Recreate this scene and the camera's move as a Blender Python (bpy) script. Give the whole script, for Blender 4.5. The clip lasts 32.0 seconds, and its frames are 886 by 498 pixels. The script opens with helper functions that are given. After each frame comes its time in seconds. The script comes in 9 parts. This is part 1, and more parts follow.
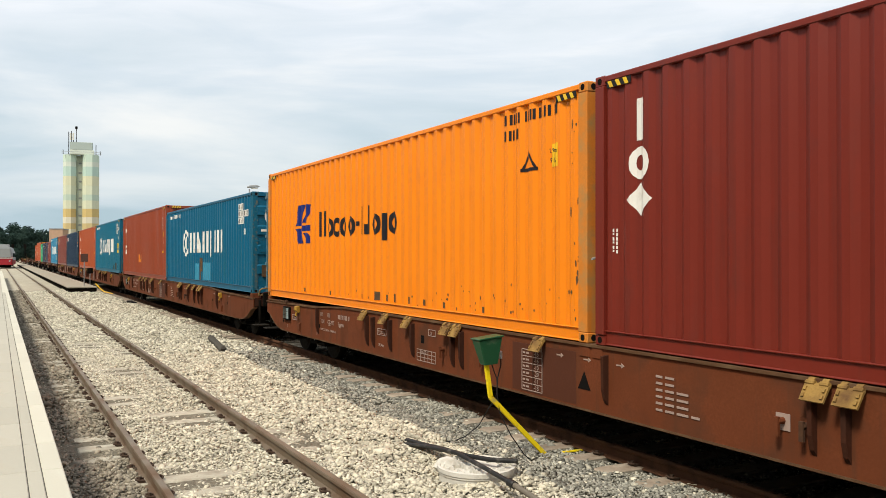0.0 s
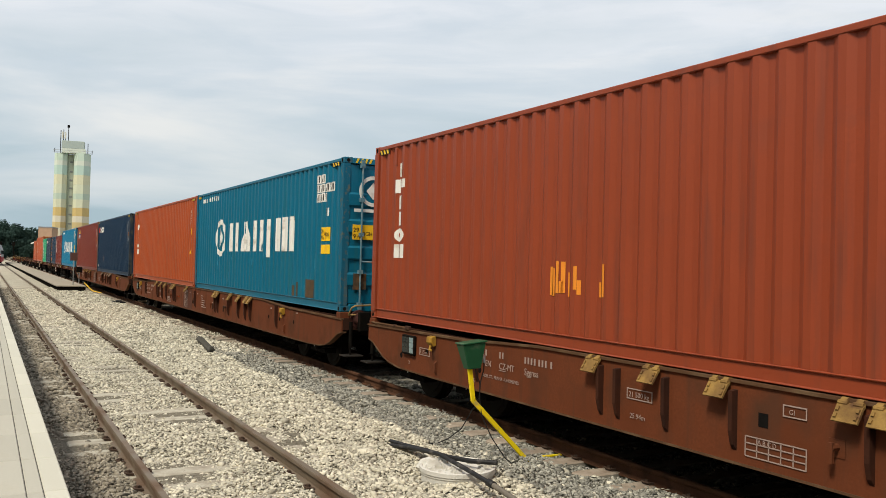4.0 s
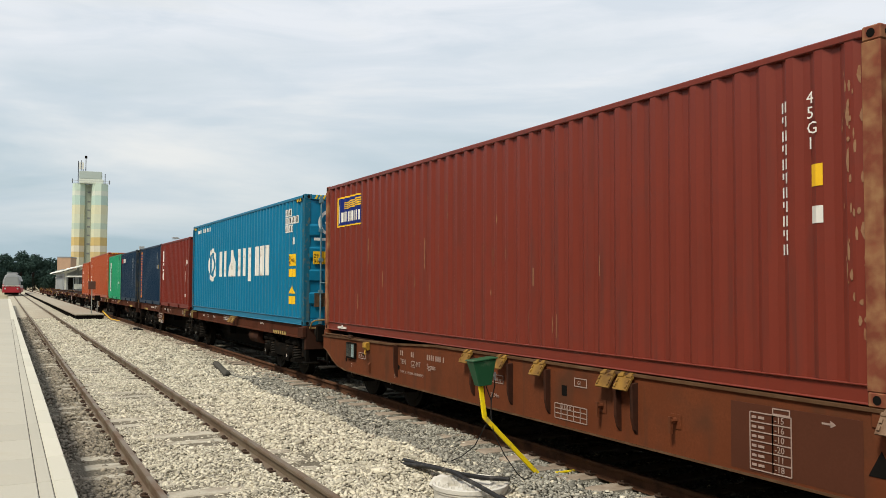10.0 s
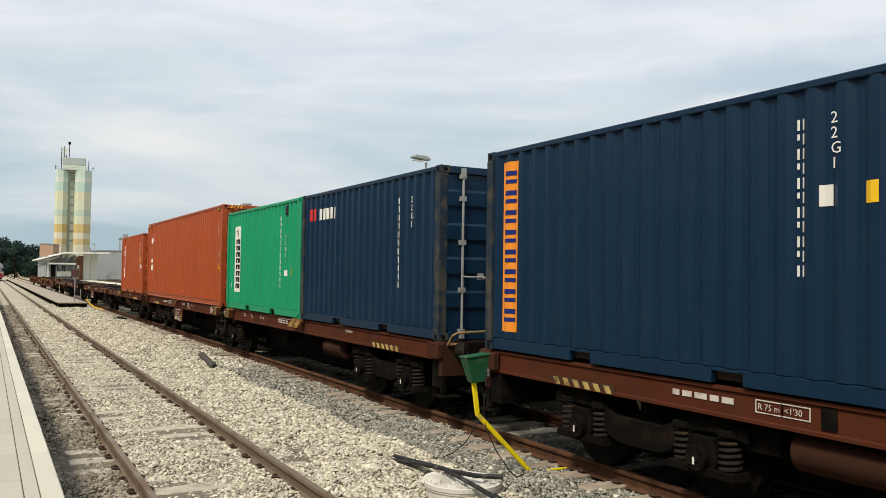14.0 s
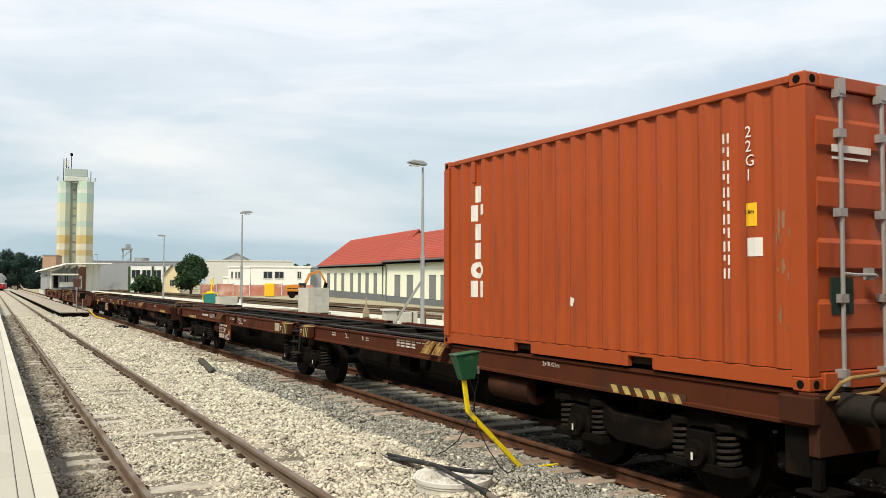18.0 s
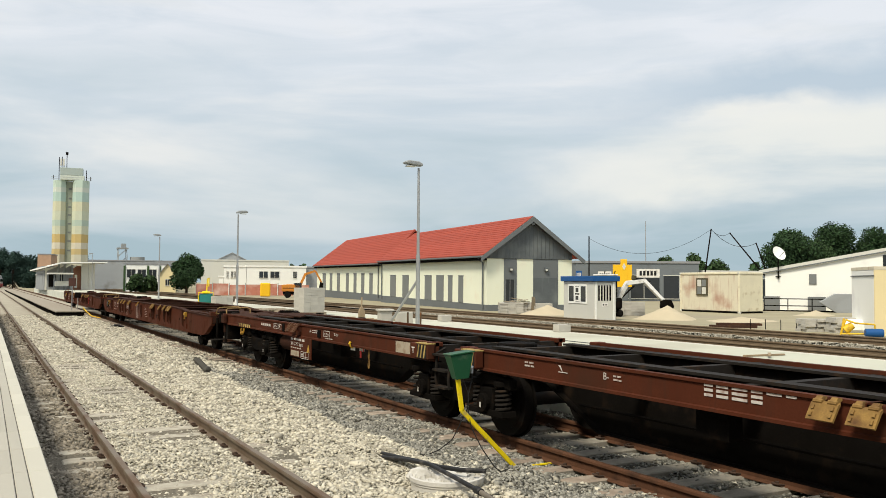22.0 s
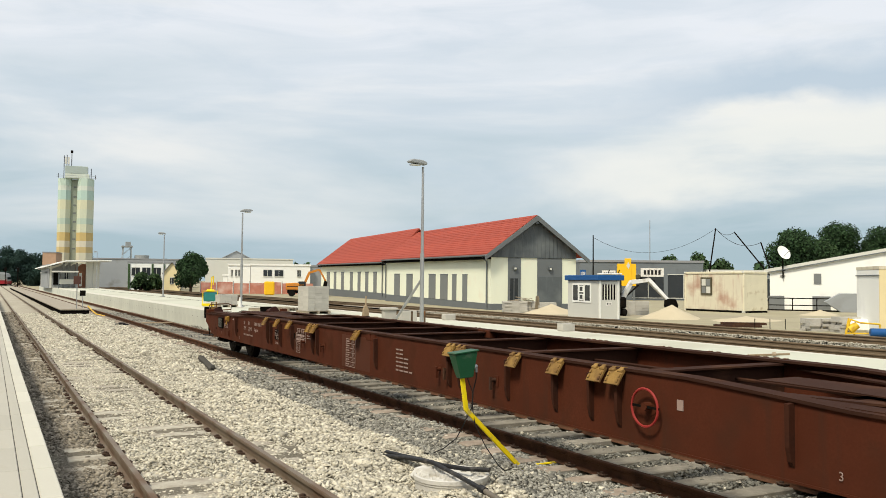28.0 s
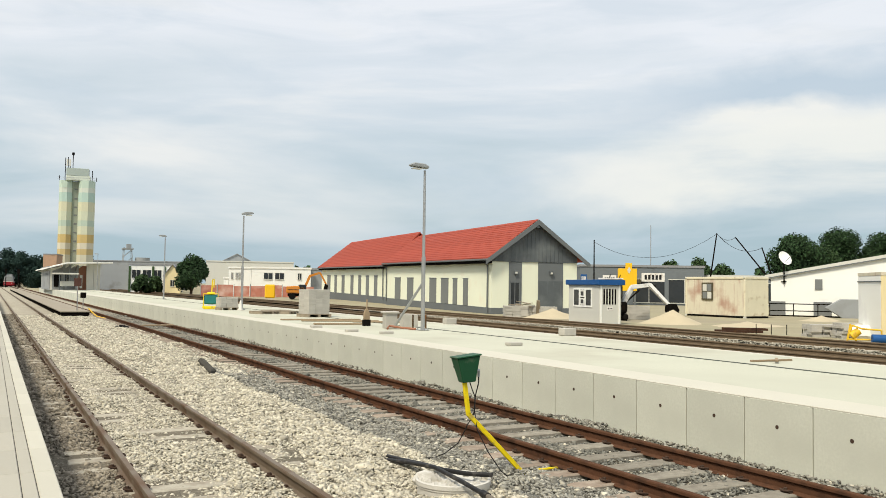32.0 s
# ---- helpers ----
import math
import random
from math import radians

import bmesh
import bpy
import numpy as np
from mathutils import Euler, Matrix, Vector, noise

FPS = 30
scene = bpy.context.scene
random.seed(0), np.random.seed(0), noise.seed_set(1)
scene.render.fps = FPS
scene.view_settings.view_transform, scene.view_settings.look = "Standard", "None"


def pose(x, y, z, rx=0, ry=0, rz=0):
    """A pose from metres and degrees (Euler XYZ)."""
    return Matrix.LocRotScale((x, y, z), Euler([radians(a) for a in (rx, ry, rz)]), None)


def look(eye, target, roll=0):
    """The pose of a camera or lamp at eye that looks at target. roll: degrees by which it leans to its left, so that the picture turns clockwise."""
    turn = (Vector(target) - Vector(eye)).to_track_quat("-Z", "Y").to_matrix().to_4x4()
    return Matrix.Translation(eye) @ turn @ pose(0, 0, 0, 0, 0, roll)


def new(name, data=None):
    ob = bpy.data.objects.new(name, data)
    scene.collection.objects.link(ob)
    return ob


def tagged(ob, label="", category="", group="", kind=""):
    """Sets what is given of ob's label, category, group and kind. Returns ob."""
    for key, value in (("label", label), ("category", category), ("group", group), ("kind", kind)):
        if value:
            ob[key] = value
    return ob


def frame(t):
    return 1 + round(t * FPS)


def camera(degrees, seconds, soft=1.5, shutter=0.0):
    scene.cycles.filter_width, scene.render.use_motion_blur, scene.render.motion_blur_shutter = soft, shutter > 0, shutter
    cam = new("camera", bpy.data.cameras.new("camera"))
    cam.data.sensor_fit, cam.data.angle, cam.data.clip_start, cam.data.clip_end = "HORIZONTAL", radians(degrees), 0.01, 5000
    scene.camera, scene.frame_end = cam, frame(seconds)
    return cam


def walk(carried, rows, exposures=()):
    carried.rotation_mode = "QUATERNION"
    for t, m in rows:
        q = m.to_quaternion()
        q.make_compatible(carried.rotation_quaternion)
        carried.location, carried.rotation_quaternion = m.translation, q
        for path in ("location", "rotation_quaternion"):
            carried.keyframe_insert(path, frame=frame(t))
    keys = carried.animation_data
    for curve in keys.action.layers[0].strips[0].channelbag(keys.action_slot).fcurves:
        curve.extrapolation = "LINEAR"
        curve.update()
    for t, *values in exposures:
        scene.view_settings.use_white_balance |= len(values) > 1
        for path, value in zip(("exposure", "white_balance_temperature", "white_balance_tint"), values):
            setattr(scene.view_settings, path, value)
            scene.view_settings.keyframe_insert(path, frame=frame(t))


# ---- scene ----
cam = camera(55.99, 32.0, soft=0.75)


def shot(x, y, z, yaw, pitch, roll):
    return pose(x, y, z, 90 + pitch, 0, yaw) @ pose(0, 0, 0, 0, 0, roll)


PATH = [
    (0.0, shot(0.019, 0.380, 2.136, -28.151, 0.446, 0.066)),
    (0.5, shot(0.016, -0.066, 2.049, -28.090, 1.364, 0.276)),
    (1.0, shot(-0.069, 0.234, 2.162, -28.617, 0.802, 1.501)),
    (1.5, shot(-0.078, 0.157, 2.153, -28.535, 0.731, 0.889)),
    (2.0, shot(-0.029, 0.133, 2.100, -28.435, 0.946, 0.775)),
    (2.5, shot(-0.089, 0.274, 2.166, -28.683, 0.778, 1.588)),
    (4.5, shot(-0.052, 0.112, 2.102, -28.891, 1.052, 1.404)),
    (5.0, shot(-0.031, 0.112, 2.228, -28.855, 0.053, 0.180)),
    (5.5, shot(-0.088, 0.281, 2.217, -28.524, 0.064, 0.888)),
    (6.0, shot(0.007, 0.166, 2.095, -28.494, 0.839, 0.311)),
    (6.5, shot(-0.018, 0.089, 2.079, -28.338, 1.259, 0.484)),
    (7.0, shot(-0.035, -0.005, 2.095, -28.467, 1.271, -0.123)),
    (7.5, shot(-0.021, 0.169, 2.095, -28.486, 1.674, 1.235)),
    (8.0, shot(-0.067, 0.152, 2.194, -28.601, 1.431, 0.496)),
    (8.5, shot(0.026, -0.081, 2.006, -27.784, 2.468, -0.337)),
    (9.0, shot(-0.006, 0.174, 2.109, -27.728, 2.264, 0.165)),
    (9.5, shot(-0.125, 0.204, 2.205, -28.039, 1.771, 0.621)),
    (10.0, shot(-0.040, 0.020, 2.076, -27.702, 2.480, 0.247)),
    (10.5, shot(-0.104, 0.235, 2.163, -28.701, 2.235, 1.377)),
    (11.0, shot(-0.045, 0.192, 2.198, -29.605, 1.612, 1.036)),
    (11.5, shot(-0.065, 0.091, 2.195, -28.635, 1.234, -0.383)),
    (12.0, shot(-0.023, 0.149, 2.070, -28.507, 1.934, 0.890)),
    (12.5, shot(-0.111, 0.323, 2.172, -28.697, 1.291, 0.948)),
    (13.0, shot(-0.008, 0.086, 2.085, -28.482, 1.632, -0.130)),
    (13.5, shot(-0.063, 0.182, 2.110, -28.814, 1.839, 0.810)),
    (15.5, shot(-0.046, 0.190, 2.125, -28.157, 1.893, 0.435)),
    (16.0, shot(0.002, 0.265, 2.127, -28.381, 1.747, -0.177)),
    (16.5, shot(-0.005, 0.022, 2.028, -28.442, 2.428, 0.862)),
    (17.0, shot(-0.074, 0.194, 2.228, -29.161, 1.772, 0.609)),
    (17.5, shot(-0.101, 0.227, 2.189, -29.257, 2.031, 0.995)),
    (18.0, shot(0.008, -0.003, 2.030, -28.522, 2.353, 0.204)),
    (18.5, shot(0.007, 0.028, 2.032, -28.652, 2.310, 0.252)),
    (19.0, shot(-0.009, -0.016, 2.029, -28.763, 2.366, 0.304)),
    (19.5, shot(-0.000, -0.008, 2.028, -28.807, 2.369, 0.294)),
    (20.0, shot(-0.009, -0.026, 2.028, -28.843, 2.389, 0.278)),
    (20.5, shot(-0.011, -0.037, 2.028, -28.836, 2.402, 0.264)),
    (21.0, shot(-0.010, -0.054, 2.025, -28.833, 2.396, 0.289)),
    (21.5, shot(-0.010, -0.071, 2.025, -28.822, 2.398, 0.305)),
    (22.0, shot(-0.018, -0.083, 2.030, -28.801, 2.377, 0.389)),
    (22.5, shot(-0.020, -0.090, 2.035, -28.771, 2.329, 0.409)),
    (23.0, shot(-0.022, -0.093, 2.031, -28.743, 2.287, 0.413)),
    (23.5, shot(-0.025, -0.100, 2.030, -28.719, 2.218, 0.434)),
    (24.0, shot(-0.031, -0.101, 2.025, -28.707, 2.145, 0.476)),
    (24.5, shot(-0.037, -0.104, 2.026, -28.698, 2.078, 0.469)),
    (25.0, shot(-0.033, -0.113, 2.035, -28.638, 1.957, 0.421)),
    (25.5, shot(-0.032, -0.120, 2.030, -28.596, 1.971, 0.400)),
    (27.5, shot(-0.028, -0.082, 2.030, -28.540, 2.236, 0.527)),
    (28.0, shot(-0.024, -0.080, 2.031, -28.529, 2.290, 0.496)),
    (28.5, shot(-0.014, -0.073, 2.035, -28.496, 2.338, 0.481)),
    (29.0, shot(-0.012, -0.058, 2.032, -28.492, 2.405, 0.502)),
    (29.5, shot(-0.013, -0.058, 2.027, -28.477, 2.451, 0.547)),
    (30.0, shot(-0.011, -0.048, 2.022, -28.473, 2.506, 0.612)),
    (30.5, shot(-0.018, -0.049, 2.027, -28.489, 2.495, 0.632)),
    (31.0, shot(-0.015, -0.044, 2.029, -28.473, 2.491, 0.651)),
    (31.5, shot(-0.007, -0.015, 2.025, -28.482, 2.510, 0.678)),
    (32.0, shot(-0.032, -0.039, 2.030, -28.487, 2.556, 0.782)),
]
walk(cam, PATH, exposures=[(0.0, 0.20), (1.0, 0.02), (2.5, 0.0), (9.0, 0.04), (13.5, 0.0), (15.5, 0.22), (18.0, 0.22), (18.8, 0.02), (20.0, 0.0), (25.0, 0.03), (28.0, 0.05), (29.0, 0.0), (30.0, -0.15), (31.0, -0.11), (32.0, 0.06)])

# ---- light ----
world = bpy.data.worlds.new("sky")
scene.world = world
world.use_nodes = True
wn, wl = world.node_tree.nodes, world.node_tree.links
wn.clear()
SUN_EL, SUN_AZ = 52.0, -119.0   # azimuth clockwise from +y: hazy sun over the platform side
sky = wn.new("ShaderNodeTexSky")
sky.sky_type, sky.sun_disc = "NISHITA", False
sky.sun_elevation, sky.sun_rotation = radians(SUN_EL), radians(SUN_AZ)
sky.air_density, sky.dust_density = 1.3, 2.0
coord = wn.new("ShaderNodeTexCoord")


def sky_noise(scale, stretch, turn, detail, rough, distort):
    mp = wn.new("ShaderNodeMapping")
    mp.inputs["Scale"].default_value, mp.inputs["Rotation"].default_value = stretch, turn
    wl.new(coord.outputs["Generated"], mp.inputs["Vector"])
    t = wn.new("ShaderNodeTexNoise")
    t.inputs["Scale"].default_value, t.inputs["Detail"].default_value = scale, detail
    t.inputs["Roughness"].default_value, t.inputs["Distortion"].default_value = rough, distort
    wl.new(mp.outputs["Vector"], t.inputs["Vector"])
    return t.outputs["Fac"]


def sky_range(value, lo, hi, to_lo=0.0, to_hi=1.0):
    r = wn.new("ShaderNodeMapRange")
    for key, v in (("From Min", lo), ("From Max", hi), ("To Min", to_lo), ("To Max", to_hi)):
        r.inputs[key].default_value = v
    wl.new(value, r.inputs["Value"])
    return r.outputs["Result"]


def sky_math(op, a, b):
    m = wn.new("ShaderNodeMath")
    m.operation = op
    for i, v in enumerate((a, b)):
        if isinstance(v, bpy.types.NodeSocket):
            wl.new(v, m.inputs[i])
        else:
            m.inputs[i].default_value = v
    return m.outputs["Value"]


def sky_mix(fac, a, b):
    x = wn.new("ShaderNodeMix")
    x.data_type = "RGBA"
    for key, v in (("Factor", fac), ("A", a), ("B", b)):
        if isinstance(v, bpy.types.NodeSocket):
            wl.new(v, x.inputs[key])
        else:
            x.inputs[key].default_value = v if key == "Factor" else (*v, 1)
    return x.outputs["Result"]


sep = wn.new("ShaderNodeSeparateXYZ")
wl.new(coord.outputs["Generated"], sep.inputs["Vector"])
broad = sky_noise(1.7, (1.0, 1.0, 5.0), (0.10, 0.06, 0.4), 8.0, 0.52, 0.4)
fine_cloud = sky_noise(4.5, (1.0, 1.0, 5.5), (0.16, -0.10, 1.1), 8.0, 0.55, 0.6)
lift = sky_math("ADD", sep.outputs["Z"], sky_range(broad, 0.3, 0.7, -0.085, 0.085))
high = sky_range(lift, 0.075, 0.27)
layer = sky_mix(high, (3.95, 5.2, 5.85), (8.0, 8.32, 8.75))
layer = sky_mix(sky_range(fine_cloud, 0.42, 0.64, 0.0, 0.5), layer, (5.6, 6.5, 7.3))
layer = sky_mix(sky_math("MULTIPLY", high, sky_range(broad, 0.50, 0.68, 0.0, 0.7)), layer, (8.95, 8.75, 8.2))
# a long slanting cloud edge over the yard: grey-blue gap above, pale cream bank below
slant = wn.new("ShaderNodeVectorMath")
slant.operation = "DOT_PRODUCT"
slant.inputs[1].default_value = (-0.2439, -0.0609, 0.9679)
wl.new(coord.outputs["Generated"], slant.inputs[0])
edge_noise = sky_noise(7.0, (1.0, 1.0, 1.7), (0.3, -0.2, 0.7), 7.0, 0.55, 0.4)
edge = sky_math("ADD", slant.outputs["Value"], sky_range(edge_noise, 0.3, 0.7, -0.015, 0.015))
east = sky_range(sky_math("ADD", sep.outputs["X"], sky_range(broad, 0.3, 0.7, -0.06, 0.06)), 0.58, 0.76)
bank = sky_math("MULTIPLY", sky_math("MULTIPLY", sky_range(edge, -0.020, -0.050), sky_range(lift, 0.125, 0.185)), east)
layer = sky_mix(sky_math("MULTIPLY", bank, 0.75), layer, (8.8, 8.75, 8.1))
gap = sky_math("MULTIPLY", sky_math("MULTIPLY", sky_range(edge, -0.036, -0.014), sky_range(edge, 0.030, 0.000)), east)
layer = sky_mix(sky_math("MULTIPLY", gap, 0.9), layer, (5.0, 6.0, 6.9))
cover = wn.new("ShaderNodeMix")
cover.data_type = "RGBA"
cover.inputs["Factor"].default_value = 0.93
wl.new(sky.outputs["Color"], cover.inputs["A"])
wl.new(layer, cover.inputs["B"])
bg = wn.new("ShaderNodeBackground")
bg.inputs["Strength"].default_value = 0.1035
wl.new(cover.outputs["Result"], bg.inputs["Color"])
wout = wn.new("ShaderNodeOutputWorld")
wl.new(bg.outputs["Background"], wout.inputs["Surface"])

sun = new("sun", bpy.data.lights.new("sun", "SUN"))
sun.data.energy, sun.data.angle, sun.data.color = 3.55, radians(12), (1.0, 0.92, 0.76)
az, el = radians(SUN_AZ), radians(SUN_EL)
sun.matrix_world = look((60 * math.sin(az) * math.cos(el), 60 * math.cos(az) * math.cos(el), 60 * math.sin(el)), (0, 0, 0))
scene.view_settings.exposure = 0.0

# ---- mesh helpers ----
class Geo:
    """Collects vertices and faces of one mesh."""

    def __init__(self):
        self.v, self.f, self.smooth = [], [], False

    def add(self, verts, faces):
        n = len(self.v)
        self.v += [tuple(p) for p in verts]
        self.f += [tuple(i + n for i in q) for q in faces]
        return self

    def box(self, x0, x1, y0, y1, z0, z1):
        v = [(x, y, z) for z in (z0, z1) for y in (y0, y1) for x in (x0, x1)]
        return self.add(v, [(0, 2, 3, 1), (4, 5, 7, 6), (0, 1, 5, 4), (2, 6, 7, 3), (0, 4, 6, 2), (1, 3, 7, 5)])

    def prism(self, poly, axis, a, b):
        """A flat outline pushed along an axis from a to b. Outline in (y, z) for x, (x, z) for y, (x, y) for z."""
        put = {"x": lambda p, t: (t, p[0], p[1]), "y": lambda p, t: (p[0], t, p[1]), "z": lambda p, t: (p[0], p[1], t)}[axis]
        n = len(poly)
        v = [put(p, a) for p in poly] + [put(p, b) for p in poly]
        return self.add(v, [tuple(range(n)), tuple(range(2 * n - 1, n - 1, -1))] + [(i, i + n, (i + 1) % n + n, (i + 1) % n) for i in range(n)])

    def cyl(self, p, q, r, n=12, r2=None):
        p, q = Vector(p), Vector(q)
        d = (q - p).normalized()
        u = d.orthogonal().normalized()
        w = d.cross(u)
        r2 = r if r2 is None else r2
        ring = [u * math.cos(2 * math.pi * i / n) + w * math.sin(2 * math.pi * i / n) for i in range(n)]
        v = [p + c * r for c in ring] + [q + c * r2 for c in ring]
        return self.add(v, [tuple(range(n))[::-1], tuple(range(n, 2 * n))] + [(i, (i + 1) % n, (i + 1) % n + n, i + n) for i in range(n)])

    def tube(self, pts, r, n=8):
        pts = [Vector(p) for p in pts]
        m, v, f = len(pts), [], []
        u = (pts[1] - pts[0]).orthogonal().normalized()
        for i, p in enumerate(pts):
            d = (pts[min(i + 1, m - 1)] - pts[max(i - 1, 0)]).normalized()
            u = (u - d * u.dot(d)).normalized()
            w = d.cross(u)
            v += [p + (u * math.cos(2 * math.pi * k / n) + w * math.sin(2 * math.pi * k / n)) * r for k in range(n)]
        for i in range(m - 1):
            f += [(i * n + k, i * n + (k + 1) % n, (i + 1) * n + (k + 1) % n, (i + 1) * n + k) for k in range(n)]
        f += [tuple(range(n))[::-1], tuple(range((m - 1) * n, m * n))]
        return self.add(v, f)

    def quad(self, a, b, c, d):
        return self.add([a, b, c, d], [(0, 1, 2, 3)])

    def turned(self, m):
        self.v = [tuple(m @ Vector(p)) for p in self.v]
        return self

    def mesh(self, name, bevel=0.0, smooth=None):
        me = bpy.data.meshes.new(name)
        me.from_pydata(self.v, [], self.f)
        bm = bmesh.new()
        bm.from_mesh(me)
        bmesh.ops.recalc_face_normals(bm, faces=bm.faces)
        if bevel:
            sharp = [e for e in bm.edges if len(e.link_faces) == 2 and e.calc_face_angle(0) > 0.5]
            bmesh.ops.bevel(bm, geom=sharp, offset=bevel, segments=1, affect="EDGES", clamp_overlap=True)
        bm.to_mesh(me)
        bm.free()
        if smooth:
            for p in me.polygons:
                p.use_smooth = True
            me.set_sharp_from_angle(angle=radians(35))
        return me


def part(name, geo, mat, parent=None, label="", bevel=0.0, smooth=False, at=None):
    """One mesh object under a thing, or a thing of its own."""
    me = geo if isinstance(geo, bpy.types.Mesh) else geo.mesh(name, bevel, smooth)
    if not me.materials:
        me.materials.append(mat)
    ob = new(name, me)
    if parent is not None:
        ob.parent = parent
    if at is not None:
        ob.matrix_basis = at
    if label:
        ob["label"] = label
    return ob


def thing(name, label, category, at=None, group="", kind=""):
    ob = new(name)
    ob.empty_display_size = 0.2
    if at is not None:
        ob.matrix_basis = at
    return tagged(ob, label, category, group, kind)


def text_mesh(body, size, align="LEFT"):
    """A flat mesh of readable writing, in the x-y plane."""
    cu = bpy.data.curves.new("writing", "FONT")
    cu.body, cu.size, cu.align_x, cu.extrude = body, size, align, 0.001
    cu.resolution_u = 2
    ob = bpy.data.objects.new("writing", cu)
    me = bpy.data.meshes.new_from_object(ob)
    bpy.data.objects.remove(ob)
    me.materials.clear()
    return me


SIDE = Matrix(((0, 0, -1, 0), (-1, 0, 0, 0), (0, 1, 0, 0), (0, 0, 0, 1)))   # writing on a face that looks along -x
ENDF = Matrix(((1, 0, 0, 0), (0, 0, -1, 0), (0, 1, 0, 0), (0, 0, 0, 1)))    # writing on a face that looks along -y


# ---- materials ----
def material(name, color, rough=0.7, metal=0.0, vary=0.12, scale=6.0, fine=60.0, bump=0.15, dirt=None, dirt_amount=0.0, dirt_scale=2.0,
             streak=0.0, object_vary=0.0, island_vary=0.0, bump_dist=0.01, emission=0.0, spec=0.22, dirt_mix=1.0):
    m = bpy.data.materials.new(name)
    m.use_nodes = True
    n, l = m.node_tree.nodes, m.node_tree.links
    b = n["Principled BSDF"]
    b.inputs["Roughness"].default_value, b.inputs["Metallic"].default_value = rough, metal
    b.inputs["Specular IOR Level"].default_value = spec
    tc = n.new("ShaderNodeTexCoord")

    def noise_tex(s, detail=4.0, stretch=None):
        t = n.new("ShaderNodeTexNoise")
        t.inputs["Scale"].default_value, t.inputs["Detail"].default_value = s, detail
        if stretch:
            mp = n.new("ShaderNodeMapping")
            mp.inputs["Scale"].default_value = stretch
            l.new(tc.outputs["Object"], mp.inputs["Vector"])
            l.new(mp.outputs["Vector"], t.inputs["Vector"])
        else:
            l.new(tc.outputs["Object"], t.inputs["Vector"])
        return t.outputs["Fac"]

    def mixed(fac, a, bb, kind="MIX"):
        x = n.new("ShaderNodeMix")
        x.data_type, x.blend_type = "RGBA", kind
        for key, val in (("Factor", fac), ("A", a), ("B", bb)):
            if isinstance(val, bpy.types.NodeSocket):
                l.new(val, x.inputs[key])
            else:
                x.inputs[key].default_value = val if key == "Factor" else (*val, 1.0)
        return x.outputs["Result"]

    def ramp(fac, lo, hi):
        r = n.new("ShaderNodeMapRange")
        r.inputs["From Min"].default_value, r.inputs["From Max"].default_value = lo, hi
        l.new(fac, r.inputs["Value"])
        return r.outputs["Result"]

    big, small = noise_tex(scale, 5.0), noise_tex(fine, 3.0)
    col = mixed(ramp(big, 0.3, 0.7), [c * (1 - vary) for c in color], [min(1, c * (1 + vary)) for c in color])
    col = mixed(ramp(small, 0.25, 0.75), col, [c * (1 - vary * 0.8) for c in color])
    l.new(mixed(0.5, col, col), b.inputs["Base Color"])
    if object_vary or island_vary:
        if object_vary:
            src = n.new("ShaderNodeObjectInfo").outputs["Random"]
        else:
            src = n.new("ShaderNodeNewGeometry").outputs["Random Per Island"]
        k = object_vary or island_vary
        hs = n.new("ShaderNodeHueSaturation")
        l.new(col, hs.inputs["Color"])
        mr = n.new("ShaderNodeMapRange")
        mr.inputs["To Min"].default_value, mr.inputs["To Max"].default_value = 1 - k, 1 + k
        l.new(src, mr.inputs["Value"])
        l.new(mr.outputs["Result"], hs.inputs["Value"])
        col = hs.outputs["Color"]
    if dirt:
        d = ramp(noise_tex(dirt_scale, 8.0), 0.62 - dirt_amount * 0.25, 0.72)
        if dirt_mix < 1:
            mk = n.new("ShaderNodeMath")
            mk.operation = "MULTIPLY"
            mk.inputs[1].default_value = dirt_mix
            l.new(d, mk.inputs[0])
            d = mk.outputs["Value"]
        col = mixed(d, col, dirt)
        if streak:
            st = ramp(noise_tex(1.0, 6.0, (7.0, 7.0, 0.55)), 0.66 - streak * 0.3, 0.80)
            col = mixed(st, col, dirt)
        rr = n.new("ShaderNodeMapRange")
        rr.inputs["To Min"].default_value, rr.inputs["To Max"].default_value = rough, min(1, rough + 0.3)
        l.new(d, rr.inputs["Value"])
        l.new(rr.outputs["Result"], b.inputs["Roughness"])
    l.new(col, b.inputs["Base Color"])
    if emission:
        l.new(col, b.inputs["Emission Color"])
        b.inputs["Emission Strength"].default_value = emission
    if bump:
        bp = n.new("ShaderNodeBump")
        bp.inputs["Strength"].default_value, bp.inputs["Distance"].default_value = bump, bump_dist
        l.new(small, bp.inputs["Height"])
        l.new(bp.outputs["Normal"], b.inputs["Normal"])
    return m


RUST = (0.10, 0.042, 0.022)
# Near bed darkened: shade in the gaps between loose stones is in its colour.
M_BALLAST_GAPS = material("ballast_bed", (0.215, 0.193, 0.152), 0.95, vary=0.3, scale=1.3, fine=22, bump=1.0, bump_dist=0.06, spec=0.0)
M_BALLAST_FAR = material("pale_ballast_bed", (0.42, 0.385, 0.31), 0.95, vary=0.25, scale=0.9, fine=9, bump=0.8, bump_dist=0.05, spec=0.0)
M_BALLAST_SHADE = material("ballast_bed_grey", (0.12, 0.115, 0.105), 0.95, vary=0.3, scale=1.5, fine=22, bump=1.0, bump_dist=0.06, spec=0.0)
M_STONE = material("limestone_ballast", (0.545, 0.506, 0.408), 0.95, vary=0.14, scale=9, fine=90, bump=0.4, island_vary=0.38, spec=0.02)
